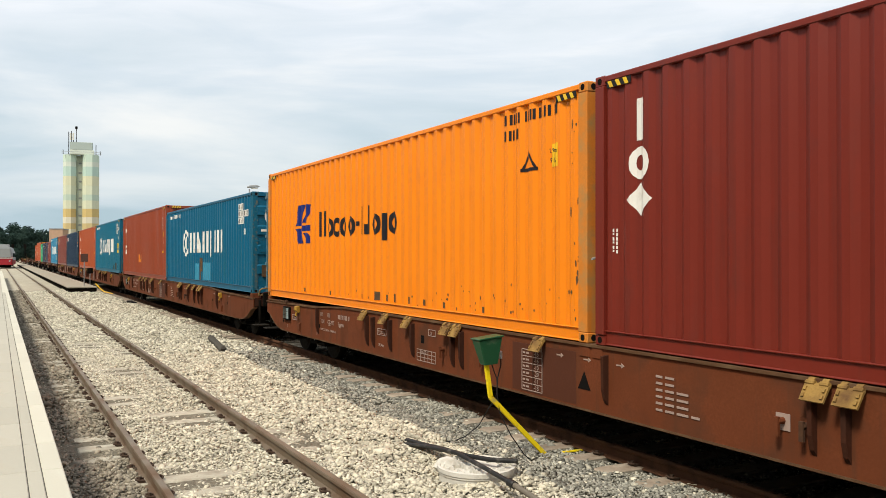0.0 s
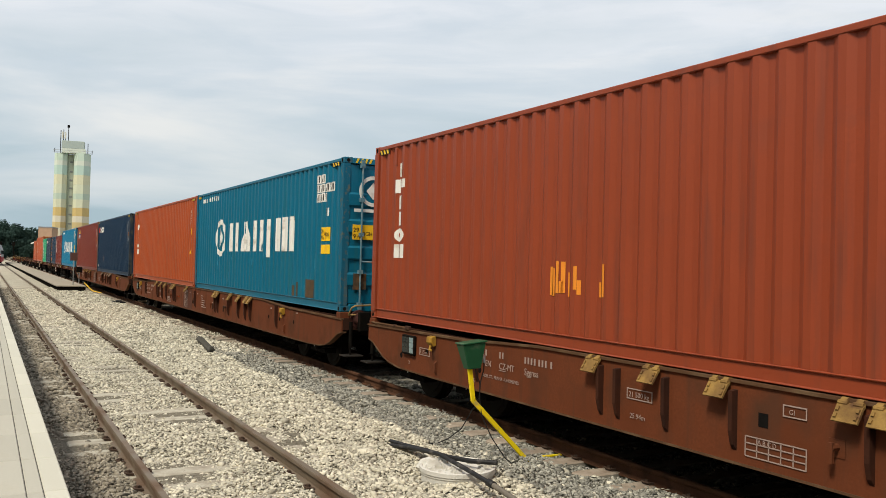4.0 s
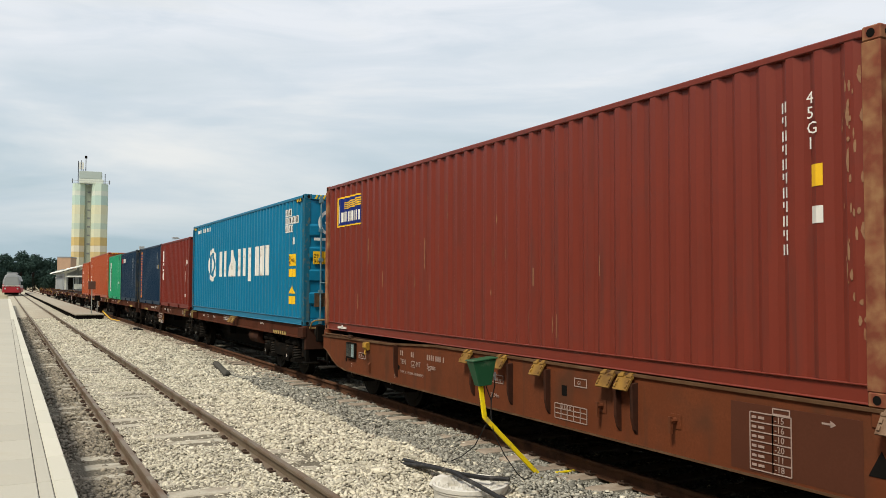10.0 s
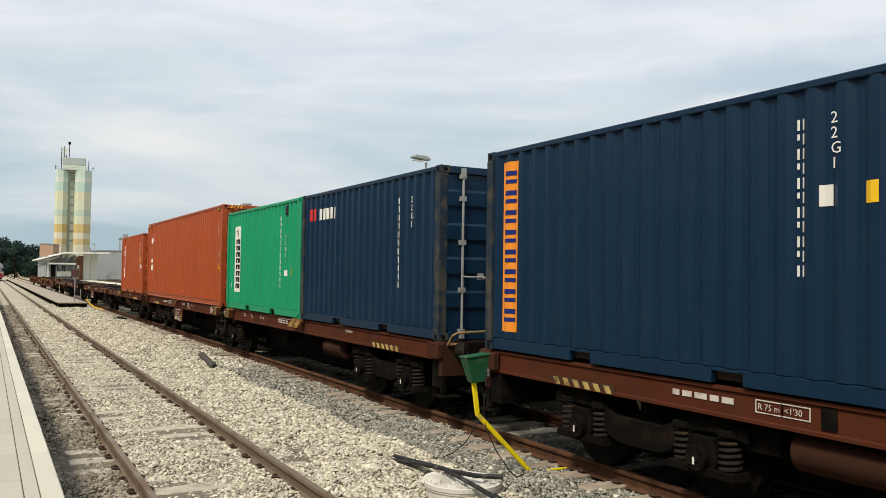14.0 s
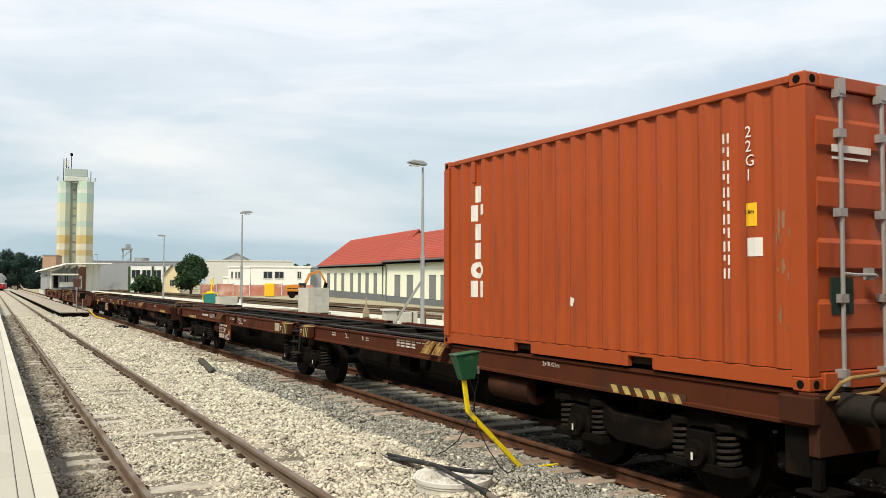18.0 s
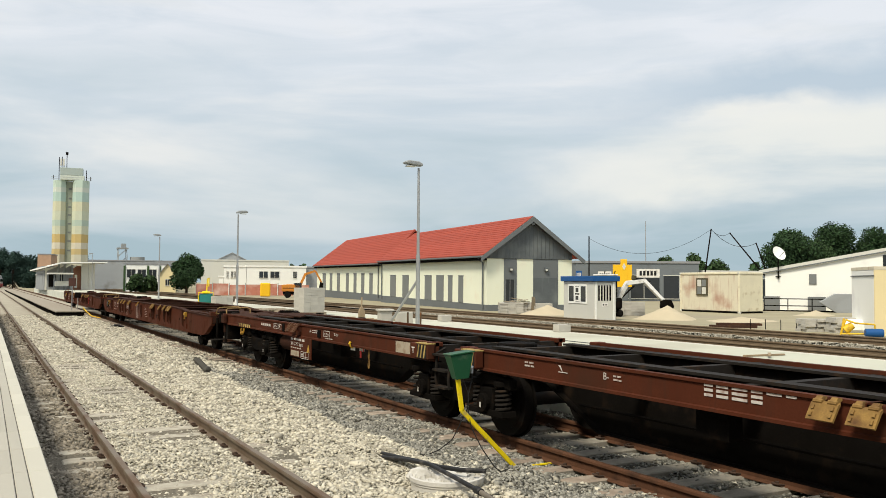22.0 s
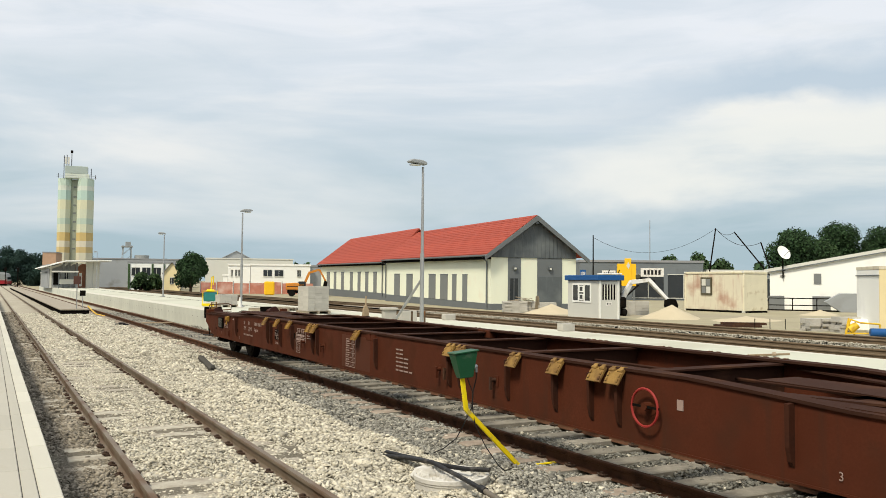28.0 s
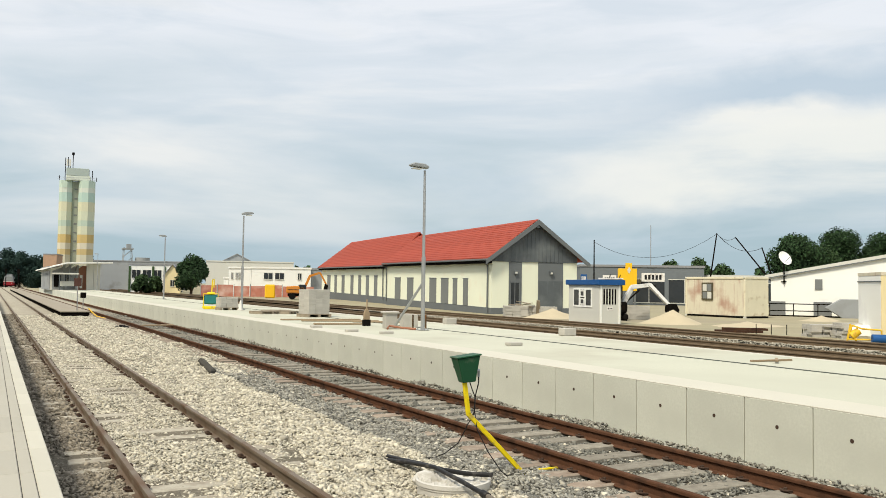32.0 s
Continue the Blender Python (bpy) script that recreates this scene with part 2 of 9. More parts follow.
M_STONE_GREY = material("grey_ballast", (0.295, 0.285, 0.245), 0.95, vary=0.15, scale=9, fine=90, bump=0.3, island_vary=0.52, spec=0.05)
# Grey ballast toned down: the passing wagons' shade is in its colour.
M_STONE_SHADED = material("shade_toned_ballast", (0.205, 0.200, 0.172), 0.95, vary=0.15, scale=9, fine=90, bump=0.3, island_vary=0.40, spec=0.05)
M_STONE_YARD = material("dusty_yard_ballast", (0.40, 0.365, 0.29), 0.95, vary=0.15, scale=9, fine=90, bump=0.3, island_vary=0.25, spec=0.02)
M_DARKSTONE = material("dark_stone", (0.085, 0.080, 0.070), 0.95, vary=0.2, scale=6, fine=50, bump=0.4, spec=0.03)
M_STONE_DIM = material("oily_ballast", (0.29, 0.255, 0.20), 0.95, vary=0.15, scale=9, fine=90, bump=0.3, island_vary=0.35, spec=0.03)
M_SAND = material("yard_gravel", (0.345, 0.31, 0.205), 0.95, vary=0.2, scale=0.35, fine=9, bump=0.5, dirt=(0.30, 0.26, 0.19), dirt_amount=0.5, dirt_scale=0.15)
M_PAVE = material("platform_concrete", (0.52, 0.522, 0.425), 0.85, vary=0.08, scale=0.5, fine=30, bump=0.12, dirt=(0.42, 0.405, 0.325), dirt_amount=0.5, dirt_scale=0.4)
M_SLAB = material("pale_platform_slab", (0.43, 0.41, 0.35), 0.85, vary=0.06, scale=1.0, fine=40, bump=0.12, object_vary=0.05, dirt=(0.42, 0.38, 0.30), dirt_amount=0.35, dirt_scale=1.2)
M_GREYDRAIN = material("dark_drain_steel", (0.10, 0.11, 0.095), 0.8, vary=0.15, scale=3, fine=40, bump=0.1)
M_KERB = material("platform_kerb", (0.55, 0.53, 0.45), 0.8, vary=0.05, scale=1.0, fine=40, bump=0.1, object_vary=0.04)
M_WALL = material("platform_wall_concrete", (0.59, 0.60, 0.515), 0.85, vary=0.12, scale=1.2, fine=30, bump=0.12, object_vary=0.045, dirt=(0.49, 0.505, 0.435), dirt_amount=0.5, dirt_scale=0.9)
M_RAIL_TOP = material("rail_steel", (0.21, 0.165, 0.12), 0.5, metal=0.35, vary=0.1, scale=3, fine=50, bump=0.1, dirt=(0.14, 0.085, 0.055), dirt_amount=0.7, dirt_scale=1.5)
M_RAIL_RUST = material("rusty_rail", (0.112, 0.054, 0.031), 0.85, vary=0.25, scale=3, fine=50, bump=0.3, dirt=(0.045, 0.026, 0.018), dirt_amount=0.5, dirt_scale=4, spec=0.08)
M_CLIP = material("rusty_clip", (0.075, 0.047, 0.033), 0.8, vary=0.2, scale=20, fine=90, bump=0.2)
M_SLEEPER = material("concrete_sleeper", (0.455, 0.42, 0.345), 0.9, vary=0.2, scale=7, fine=45, bump=0.5, object_vary=0.12, dirt=(0.29, 0.255, 0.205), dirt_amount=0.6, dirt_scale=5, spec=0.05)
# Sleeper middle with the wagons' shade mixed into the concrete tone.
M_SLEEPER_SHADED = material("shade_toned_sleeper", (0.31, 0.285, 0.235), 0.85, vary=0.25, scale=5, fine=45, bump=0.4, object_vary=0.15, dirt=(0.19, 0.17, 0.14), dirt_amount=0.6, dirt_scale=4, spec=0.05)
M_SLEEPER_RUST = material("rust_dusted_sleeper", (0.36, 0.30, 0.24), 0.9, vary=0.2, scale=7, fine=45, bump=0.5, object_vary=0.12, dirt=(0.24, 0.18, 0.135), dirt_amount=0.6, dirt_scale=5, spec=0.05)
M_WAGON = material("wagon_paint", (0.142, 0.042, 0.018), 0.66, vary=0.16, scale=2.0, fine=40, bump=0.12, dirt=(0.085, 0.036, 0.020), dirt_amount=0.45, dirt_scale=1.6, streak=0.35, spec=0.07)
M_WAGON_OLD = material("old_wagon_paint", (0.086, 0.025, 0.0125), 0.66, vary=0.18, scale=2.0, fine=40, bump=0.1, dirt=(0.058, 0.024, 0.014), dirt_amount=0.45, dirt_scale=1.6, streak=0.4, spec=0.06)
M_WAGON_DARK = material("dark_repainted_wagon", (0.086, 0.029, 0.016), 0.62, vary=0.1, scale=2.0, fine=40, bump=0.08, spec=0.12)
M_RIB = material("dark_gusset_steel", (0.058, 0.021, 0.012), 0.7, vary=0.2, scale=3.0, fine=40, bump=0.1, dirt=(0.028, 0.014, 0.010), dirt_amount=0.6, dirt_scale=3, spec=0.08)
M_EDGE = material("dusty_brown_flange", (0.105, 0.055, 0.030), 0.8, vary=0.2, scale=3.0, fine=40, bump=0.15, dirt=(0.15, 0.095, 0.055), dirt_amount=0.5, dirt_scale=2.5, spec=0.06)
M_WAGON_TOP = material("wagon_deck_rust", (0.046, 0.021, 0.014), 0.85, vary=0.2, scale=2.0, fine=40, bump=0.2, dirt=(0.075, 0.035, 0.020), dirt_amount=0.3, dirt_scale=2.0, spec=0.05)
# Darker than bare grime: shade under the wagons is in these two colours.
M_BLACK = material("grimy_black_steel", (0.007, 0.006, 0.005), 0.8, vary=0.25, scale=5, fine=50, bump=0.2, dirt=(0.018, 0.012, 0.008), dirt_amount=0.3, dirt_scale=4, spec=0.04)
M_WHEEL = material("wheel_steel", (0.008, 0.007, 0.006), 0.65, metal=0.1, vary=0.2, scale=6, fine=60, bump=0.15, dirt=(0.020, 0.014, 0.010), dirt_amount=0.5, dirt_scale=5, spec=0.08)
M_FLAP = material("rusty_yellow_bracket", (0.30, 0.18, 0.05), 0.7, vary=0.2, scale=8, fine=60, bump=0.2, dirt=(0.10, 0.050, 0.025), dirt_amount=0.9, dirt_scale=6)
M_WHITE = material("white_marking", (0.74, 0.72, 0.67), 0.6, vary=0.06, scale=5, fine=60, bump=0.0, dirt=(0.45, 0.40, 0.34), dirt_amount=0.25, dirt_scale=4)
M_PALE = material("worn_marking", (0.37, 0.27, 0.23), 0.7, vary=0.1, scale=8, fine=60, bump=0.0)
M_YELLOW = material("yellow_paint", (0.75, 0.48, 0.03), 0.5, vary=0.08, scale=6, fine=60, bump=0.05, dirt=(0.35, 0.2, 0.05), dirt_amount=0.3, dirt_scale=4)
M_HAZARD = material("black_paint", (0.02, 0.02, 0.02), 0.6, vary=0.1, bump=0.0, spec=0.1)
M_YARDRAIL = material("dark_yard_rail", (0.17, 0.125, 0.080), 0.8, vary=0.2, scale=3, fine=50, bump=0.2, spec=0.1)
M_GALV = material("galvanised_steel", (0.42, 0.43, 0.43), 0.45, metal=0.6, vary=0.1, scale=4, fine=40, bump=0.05)
M_DARK = material("dark_gap", (0.012, 0.011, 0.010), 0.9, vary=0.2, bump=0.0, spec=0.0)

M_BACKWALL = material("dull_render", (0.22, 0.20, 0.17), 0.9, vary=0.1, scale=0.5, fine=12, bump=0.1)
# ---- ground, tracks and platforms ----
XA, XB = 2.14, 6.956            # track centres
XWALL, ZTOP = 8.40, 0.70        # island platform
XLEFT, ZLEFT = 0.464, 0.55      # platform on which the camera stands
XFAR = 14.5
GAUGE = 1.507

g = Geo()
xs = [-900, -3.0, 0.45, 1.0, 3.4, 4.4, 5.6, 8.45, 9.2, 14.4, 15.5, 18, 120, 1400]
zs = [-0.35, -0.35, -0.35, -0.34, -0.34, -0.34, -0.34, -0.34, -0.35, -0.35, 0.15, 0.2, 0.2, 0.2]
ys = [-300, -40, -5, 0, 5, 10, 15, 20, 30, 45, 70, 110, 200, 400, 900, 3000]
nx = len(xs)
g.add([(x, y, z) for y in ys for x, z in zip(xs, zs)],
      [(j * nx + i, j * nx + i + 1, (j + 1) * nx + i + 1, (j + 1) * nx + i) for j in range(len(ys) - 1) for i in range(nx - 1)])
ground = part("ground", g, M_SAND)
tagged(ground, "dusty sand and gravel ground of the railway yard", "ground", kind="structure")

bx = [0.45, 1.0, 3.4, 4.3, 5.2, 5.6, 7.9, 8.2, 8.42]
bz = [-0.17, -0.155, -0.155, -0.165, -0.20, -0.225, -0.225, -0.19, -0.13]
n = len(bx)
# Past 60 m no loose stones lie, so the bed keeps its pale colour.
for by, bed_mat in (([-12, -4, 0, 4, 8, 12, 16, 20, 26, 34, 45, 60], M_BALLAST_GAPS), ([60, 80, 110, 150, 260, 420], M_BALLAST_FAR)):
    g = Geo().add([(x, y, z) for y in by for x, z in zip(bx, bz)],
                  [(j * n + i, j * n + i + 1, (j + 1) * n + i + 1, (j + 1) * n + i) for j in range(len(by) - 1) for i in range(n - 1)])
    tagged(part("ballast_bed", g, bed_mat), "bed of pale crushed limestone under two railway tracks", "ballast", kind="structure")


def rail_profile(x):
    """Outline of a flat-bottomed rail, its head's top at z = 0."""
    half = [(0.030, 0.0), (0.036, -0.012), (0.036, -0.040), (0.009, -0.052), (0.009, -0.135), (0.070, -0.150), (0.075, -0.160)]
    return [(x + a, b) for a, b in half] + [(x - a, b) for a, b in reversed(half)]


def track(name, label, x, y0, y1, z=0.0, rusty=False, near=(0, 0), sleepers=True, steel=None, sunk=0.0, clips=True):
    tr = thing(name, label, "railway track", at=pose(x, 0, z), kind="structure")
    for sx in (-GAUGE / 2, GAUGE / 2):
        part("rail", Geo().prism(rail_profile(sx), "y", y0, y1), steel or (M_RAIL_RUST if rusty else M_RAIL_TOP), tr)
    if not sleepers:
        return tr
    prof = [(-1.28, -0.30), (-1.28, -0.155), (-1.2, -0.145), (-0.68, -0.149), (0.68, -0.149), (1.2, -0.145), (1.28, -0.155), (1.28, -0.30)]
    sl = Geo().prism(prof, "y", -0.13, 0.13).mesh("sleeper", 0.012)
    tie = M_SLEEPER_RUST if rusty else M_SLEEPER
    sl.materials.append(tie)
    if rusty:
        sl.materials.append(M_SLEEPER_SHADED)      # the wagons' shade between the rails is put into the concrete's colour
        for f in sl.polygons:
            if abs(f.center.x) < 0.66:
                f.material_index = 1
    cg = Geo()
    for sx in (-GAUGE / 2, GAUGE / 2):
        for d in (-1, 1):
            cg.box(sx + d * 0.075 - 0.03, sx + d * 0.075 + 0.03, -0.06, 0.06, -0.158, -0.135)
            cg.cyl((sx + d * 0.095, 0, -0.15), (sx + d * 0.095, 0, -0.095), 0.02, 8)
            cg.tube([(sx + d * 0.05, -0.055, -0.128), (sx + d * 0.12, -0.05, -0.118), (sx + d * 0.13, 0, -0.122), (sx + d * 0.12, 0.05, -0.118), (sx + d * 0.05, 0.055, -0.128)], 0.011, 6)
    cm = cg.mesh("rail_clips")
    cm.materials.append(M_CLIP)
    y = near[0]
    while y < near[1]:
        s = part("sleeper", sl, tie, tr, at=pose(0, y, 0.006 * math.sin(y * 7) - sunk))
        if clips:
            part("rail_clips", cm, M_CLIP, s)
        y += 0.6
    return tr


track("track_near", "railway track with brown steel rails in pale ballast", XA, -14, 420, near=(-13.6, 60.0), sunk=-0.002)
track("track_far", "railway track with rusty rails on concrete sleepers", XB, -14, 420, rusty=True, near=(-13.6, 66.0))
track("track_yard", "rusty yard track behind the island platform", 20.0, -20, 260, z=0.36, steel=M_YARDRAIL, near=(8.0, 60.0), clips=False)
track("track_yard", "rusty yard track in pale ballast before the sheds", 25.1, -20, 260, z=0.36, steel=M_YARDRAIL, near=(8.0, 60.0), clips=False)
g = Geo()
g.prism([(17.6, 0.1), (18.5, 0.20), (26.6, 0.20), (27.4, 0.18), (27.4, 0.0), (17.6, 0.0)], "y", -20, 260)
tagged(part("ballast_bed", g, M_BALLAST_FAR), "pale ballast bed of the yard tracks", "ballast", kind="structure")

# island platform: wall of one-metre concrete panels, paved top
plat = thing("platform_island", "island platform of pale concrete with a panel wall", "platform", kind="structure")
core = Geo().prism([(XWALL + 0.14, -0.3), (XWALL + 0.14, ZTOP - 0.062), (XFAR - 0.02, ZTOP - 0.062), (XFAR - 0.02, -0.3)], "y", -14, 178)
part("core", core, M_PAVE, plat)
panel = Geo().box(XWALL, XWALL + 0.13, 0.007, 0.993, -0.32, ZTOP - 0.020).mesh("panel", 0.004)
panel.materials.append(M_WALL)
hole = Geo().cyl((XWALL - 0.003, 0.5, 0.38), (XWALL + 0.03, 0.5, 0.38), 0.025, 10).mesh("lifting_hole")
hole.materials.append(M_CLIP)
y = 10.459 - 22
while y < 100:
    p = part("panel", panel, M_WALL, plat, at=pose(0, y, 0))
    part("lifting_hole", hole, M_CLIP, p)
    y += 1.0
part("panel_rest", Geo().box(XWALL, XWALL + 0.13, y, 178, -0.32, ZTOP - 0.02), M_WALL, plat)
cop = Geo().prism([(XWALL + 0.002, ZTOP - 0.018), (XWALL + 0.002, ZTOP - 0.006), (XWALL + 0.010, ZTOP), (XWALL + 0.75, ZTOP), (XWALL + 0.75, ZTOP - 0.018)], "y", -14, 178)
part("coping", cop, M_KERB, plat)
part("paving", Geo().box(XWALL + 0.758, 12.03, -14, 178, ZTOP - 0.06, ZTOP - 0.004), M_PAVE, plat)
part("paving", Geo().box(12.08, XFAR - 0.3, -14, 178, ZTOP - 0.06, ZTOP - 0.006), M_PAVE, plat)
part("drain", Geo().box(12.032, 12.078, -14, 178, ZTOP - 0.06, ZTOP + 0.010), M_GREYDRAIN, plat, "dark drain channel")
part("kerb", Geo().box(XFAR - 0.295, XFAR, -14, 178, -0.2, ZTOP - 0.01), M_KERB, plat, bevel=0.01)

# platform under the camera
pl = thing("platform_near", "platform of pale slabs with a lighter kerb", "platform", kind="structure")
part("core", Geo().box(-9.0, XLEFT - 0.06, -14, 93, -0.35, ZLEFT - 0.09), M_PAVE, pl)
part("bedding", Geo().box(-2.0, XLEFT - 0.02, -14, 41, ZLEFT - 0.089, ZLEFT - 0.012), M_BALLAST_SHADE, pl)
kerb = Geo().box(-0.143, 0.0, 0.002, 0.998, -0.09, 0.0).mesh("kerb_stone", 0.008)
kerb.materials.append(M_KERB)
strip = Geo().box(-0.245, -0.149, 0.004, 0.996, -0.085, -0.003).mesh("guide_strip", 0.006)
strip.materials.append(M_SLAB)
slab = Geo().box(-1.25, -0.251, 0.004, 0.996, -0.085, -0.002).mesh("slab", 0.006)
slab.materials.append(M_SLAB)
for i in range(-14, 40):
    m = pose(XLEFT, i + 0.2, ZLEFT)
    part("kerb_stone", kerb, M_KERB, pl, at=m)
    part("guide_strip", strip, M_SLAB, pl, at=m)
    part("slab", slab, M_SLAB, pl, at=m)
part("kerb_rest", Geo().box(XLEFT - 0.24, XLEFT, 40.2, 93, ZLEFT - 0.09, ZLEFT), M_KERB, pl)
part("slab_rest", Geo().box(-9.0, XLEFT - 0.245, 40.2, 93, ZLEFT - 0.09, ZLEFT - 0.003), M_SLAB, pl)
part("slab_rest", Geo().box(-9.0, XLEFT - 1.255, -14, 40.19, ZLEFT - 0.09, ZLEFT - 0.003), M_SLAB, pl)
part("front", Geo().box(XLEFT - 0.16, XLEFT - 0.06, -14, 93, -0.4, ZLEFT - 0.092), M_WALL, pl)


# unseen wall added behind the platform to hold back low sky light
bw = thing("wall_unseen", "plain unseen wall added behind the platform to hold back low sky light", "wall", kind="structure")
part("wall", Geo().box(-7.4, -7.0, -60, 95, ZLEFT, 7.6), M_BACKWALL, bw)
part("eave", Geo().box(-7.6, -6.5, -60.2, 95.2, 7.6, 7.8), M_BACKWALL, bw)
# ---- the goods train ----
ZDECK = 1.17
MOVING = []          # (thing, place along the train, height)
WHEELS = []          # (wheelset, place under its bogie)


def paint(name, color, dirt=RUST, amount=0.12, streak=0.2, rough=0.40):
    return material(name, color, rough, vary=0.07, scale=1.1, fine=30, bump=0.05, dirt=dirt, dirt_amount=amount, dirt_scale=2.5, streak=streak, dirt_mix=0.22, spec=0.30)


C_BROWN = paint("brown_red_paint", (0.166, 0.021, 0.012), (0.11, 0.022, 0.015), 0.2, 0.3)
C_REDBROWN = paint("red_brown_paint", (0.175, 0.030, 0.018), (0.11, 0.03, 0.022), 0.2, 0.3)
C_ORANGE = paint("orange_paint", (0.85, 0.235, 0.008), (0.62, 0.16, 0.010), 0.06, 0.03)
C_BLUE = paint("blue_paint", (0.003, 0.102, 0.192), (0.015, 0.11, 0.15), 0.1, 0.25)
C_BLUE2 = paint("teal_blue_paint", (0.003, 0.122, 0.205), (0.014, 0.115, 0.15), 0.2, 0.35)
C_BLUE3 = paint("bright_blue_paint", (0.004, 0.165, 0.305), (0.01, 0.15, 0.26), 0.1, 0.2)
C_NAVY = paint("navy_paint", (0.003, 0.021, 0.052), (0.008, 0.026, 0.05), 0.15, 0.2)
C_RUSTORANGE = paint("rust_orange_paint", (0.365, 0.070, 0.018), (0.22, 0.05, 0.024), 0.2, 0.25)
C_RUSTRED = paint("faded_rust_red_paint", (0.270, 0.052, 0.020), (0.17, 0.045, 0.026), 0.2, 0.3)
C_GREEN = paint("green_paint", (0.008, 0.285, 0.130), (0.014, 0.20, 0.10), 0.15, 0.2)
M_PALE2 = material("dusty_white_marking", (0.60, 0.55, 0.50), 0.7, vary=0.12, scale=8, fine=60, bump=0.0, dirt=(0.30, 0.20, 0.16), dirt_amount=0.4, dirt_scale=7)
M_PEEL = material("peeled_paint", (0.30, 0.16, 0.09), 0.8, vary=0.2, scale=9, fine=60, bump=0.1, dirt=(0.20, 0.08, 0.04), dirt_amount=0.5, dirt_scale=9)
M_PLATE = material("dark_green_plate", (0.018, 0.035, 0.028), 0.6, vary=0.12, scale=6, fine=40, bump=0.05)
M_POST = material("weathered_corner_post", (0.012, 0.024, 0.040), 0.7, vary=0.1, scale=2, fine=40, bump=0.1, dirt=(0.085, 0.075, 0.05), dirt_amount=0.7, dirt_scale=6, streak=0.4)
M_POSTRUST = material("rust_worn_red_post", (0.20, 0.055, 0.030), 0.75, vary=0.2, scale=3, fine=40, bump=0.15, dirt=(0.34, 0.19, 0.09), dirt_amount=0.8, dirt_scale=5, streak=0.4)
M_POSTORANGE = material("rust_worn_orange_post", (0.60, 0.20, 0.025), 0.7, vary=0.12, scale=2, fine=40, bump=0.1, dirt=(0.36, 0.22, 0.08), dirt_amount=0.7, dirt_scale=5, streak=0.3)
M_POSTBLUE = material("rust_worn_blue_post", (0.004, 0.10, 0.17), 0.7, vary=0.1, scale=2, fine=40, bump=0.1, dirt=(0.115, 0.12, 0.09), dirt_amount=0.35, dirt_scale=11, streak=0.35)
M_STEELBAR = material("locking_bar_steel", (0.40, 0.40, 0.39), 0.45, metal=0.4, vary=0.1, scale=6, fine=60, bump=0.05, dirt=(0.25, 0.18, 0.12), dirt_amount=0.3, dirt_scale=5)
M_BARBLUE = material("worn_blue_locking_bar", (0.10, 0.20, 0.25), 0.5, vary=0.15, scale=5, fine=50, bump=0.05, dirt=(0.26, 0.27, 0.25), dirt_amount=0.5, dirt_scale=6)
M_STICKER = material("yellow_sticker", (0.85, 0.50, 0.02), 0.5, vary=0.05, scale=6, fine=60, bump=0.0)
M_NAVYMARK = material("dark_blue_marking", (0.010, 0.022, 0.16), 0.5, vary=0.08, scale=6, fine=60, bump=0.0)
M_BLACKMARK = material("black_marking", (0.015, 0.014, 0.018), 0.55, vary=0.1, scale=6, fine=60, bump=0.0)
M_REDMARK = material("red_marking", (0.60, 0.03, 0.02), 0.5, vary=0.08, scale=6, fine=60, bump=0.0)
M_LIGHTBLUE = material("light_blue_patch", (0.045, 0.25, 0.385), 0.55, vary=0.1, scale=3, fine=40, bump=0.0, dirt=(0.03, 0.2, 0.3), dirt_amount=0.4, dirt_scale=3)
M_RUSTMARK = material("rust_stain", (0.09, 0.06, 0.035), 0.85, vary=0.25, scale=9, fine=60, bump=0.1, dirt=(0.18, 0.08, 0.03), dirt_amount=0.5, dirt_scale=6)
M_ORANGEMARK = material("orange_marking", (0.80, 0.27, 0.03), 0.5, vary=0.08, scale=6, fine=60, bump=0.0)
M_WOODFLOOR = material("dark_container_floor", (0.05, 0.035, 0.025), 0.8, vary=0.2)

PITCH, FLAT, SLOPE, DEPTH = 0.278, 0.072, 0.067, 0.036
HALF = 1.219


def wave(y, y0):
    """How deep the wall's steel lies behind its outer face at y."""
    t = (y - y0) % PITCH
    if t < SLOPE:
        return DEPTH * (1 - t / SLOPE)
    if t < SLOPE + FLAT:
        return 0.0
    if t < 2 * SLOPE + FLAT:
        return DEPTH * (t - SLOPE - FLAT) / SLOPE
    return DEPTH


def breaks(y0, a, b):
    k, out = math.floor((a - y0) / PITCH) - 1, [a, b]
    while y0 + k * PITCH < b:
        out += [y0 + k * PITCH + d for d in (0, SLOPE, SLOPE + FLAT, 2 * SLOPE + FLAT) if a < y0 + k * PITCH + d < b]
        k += 1
    return sorted(set(round(v, 5) for v in out))


WALL0 = 0.17



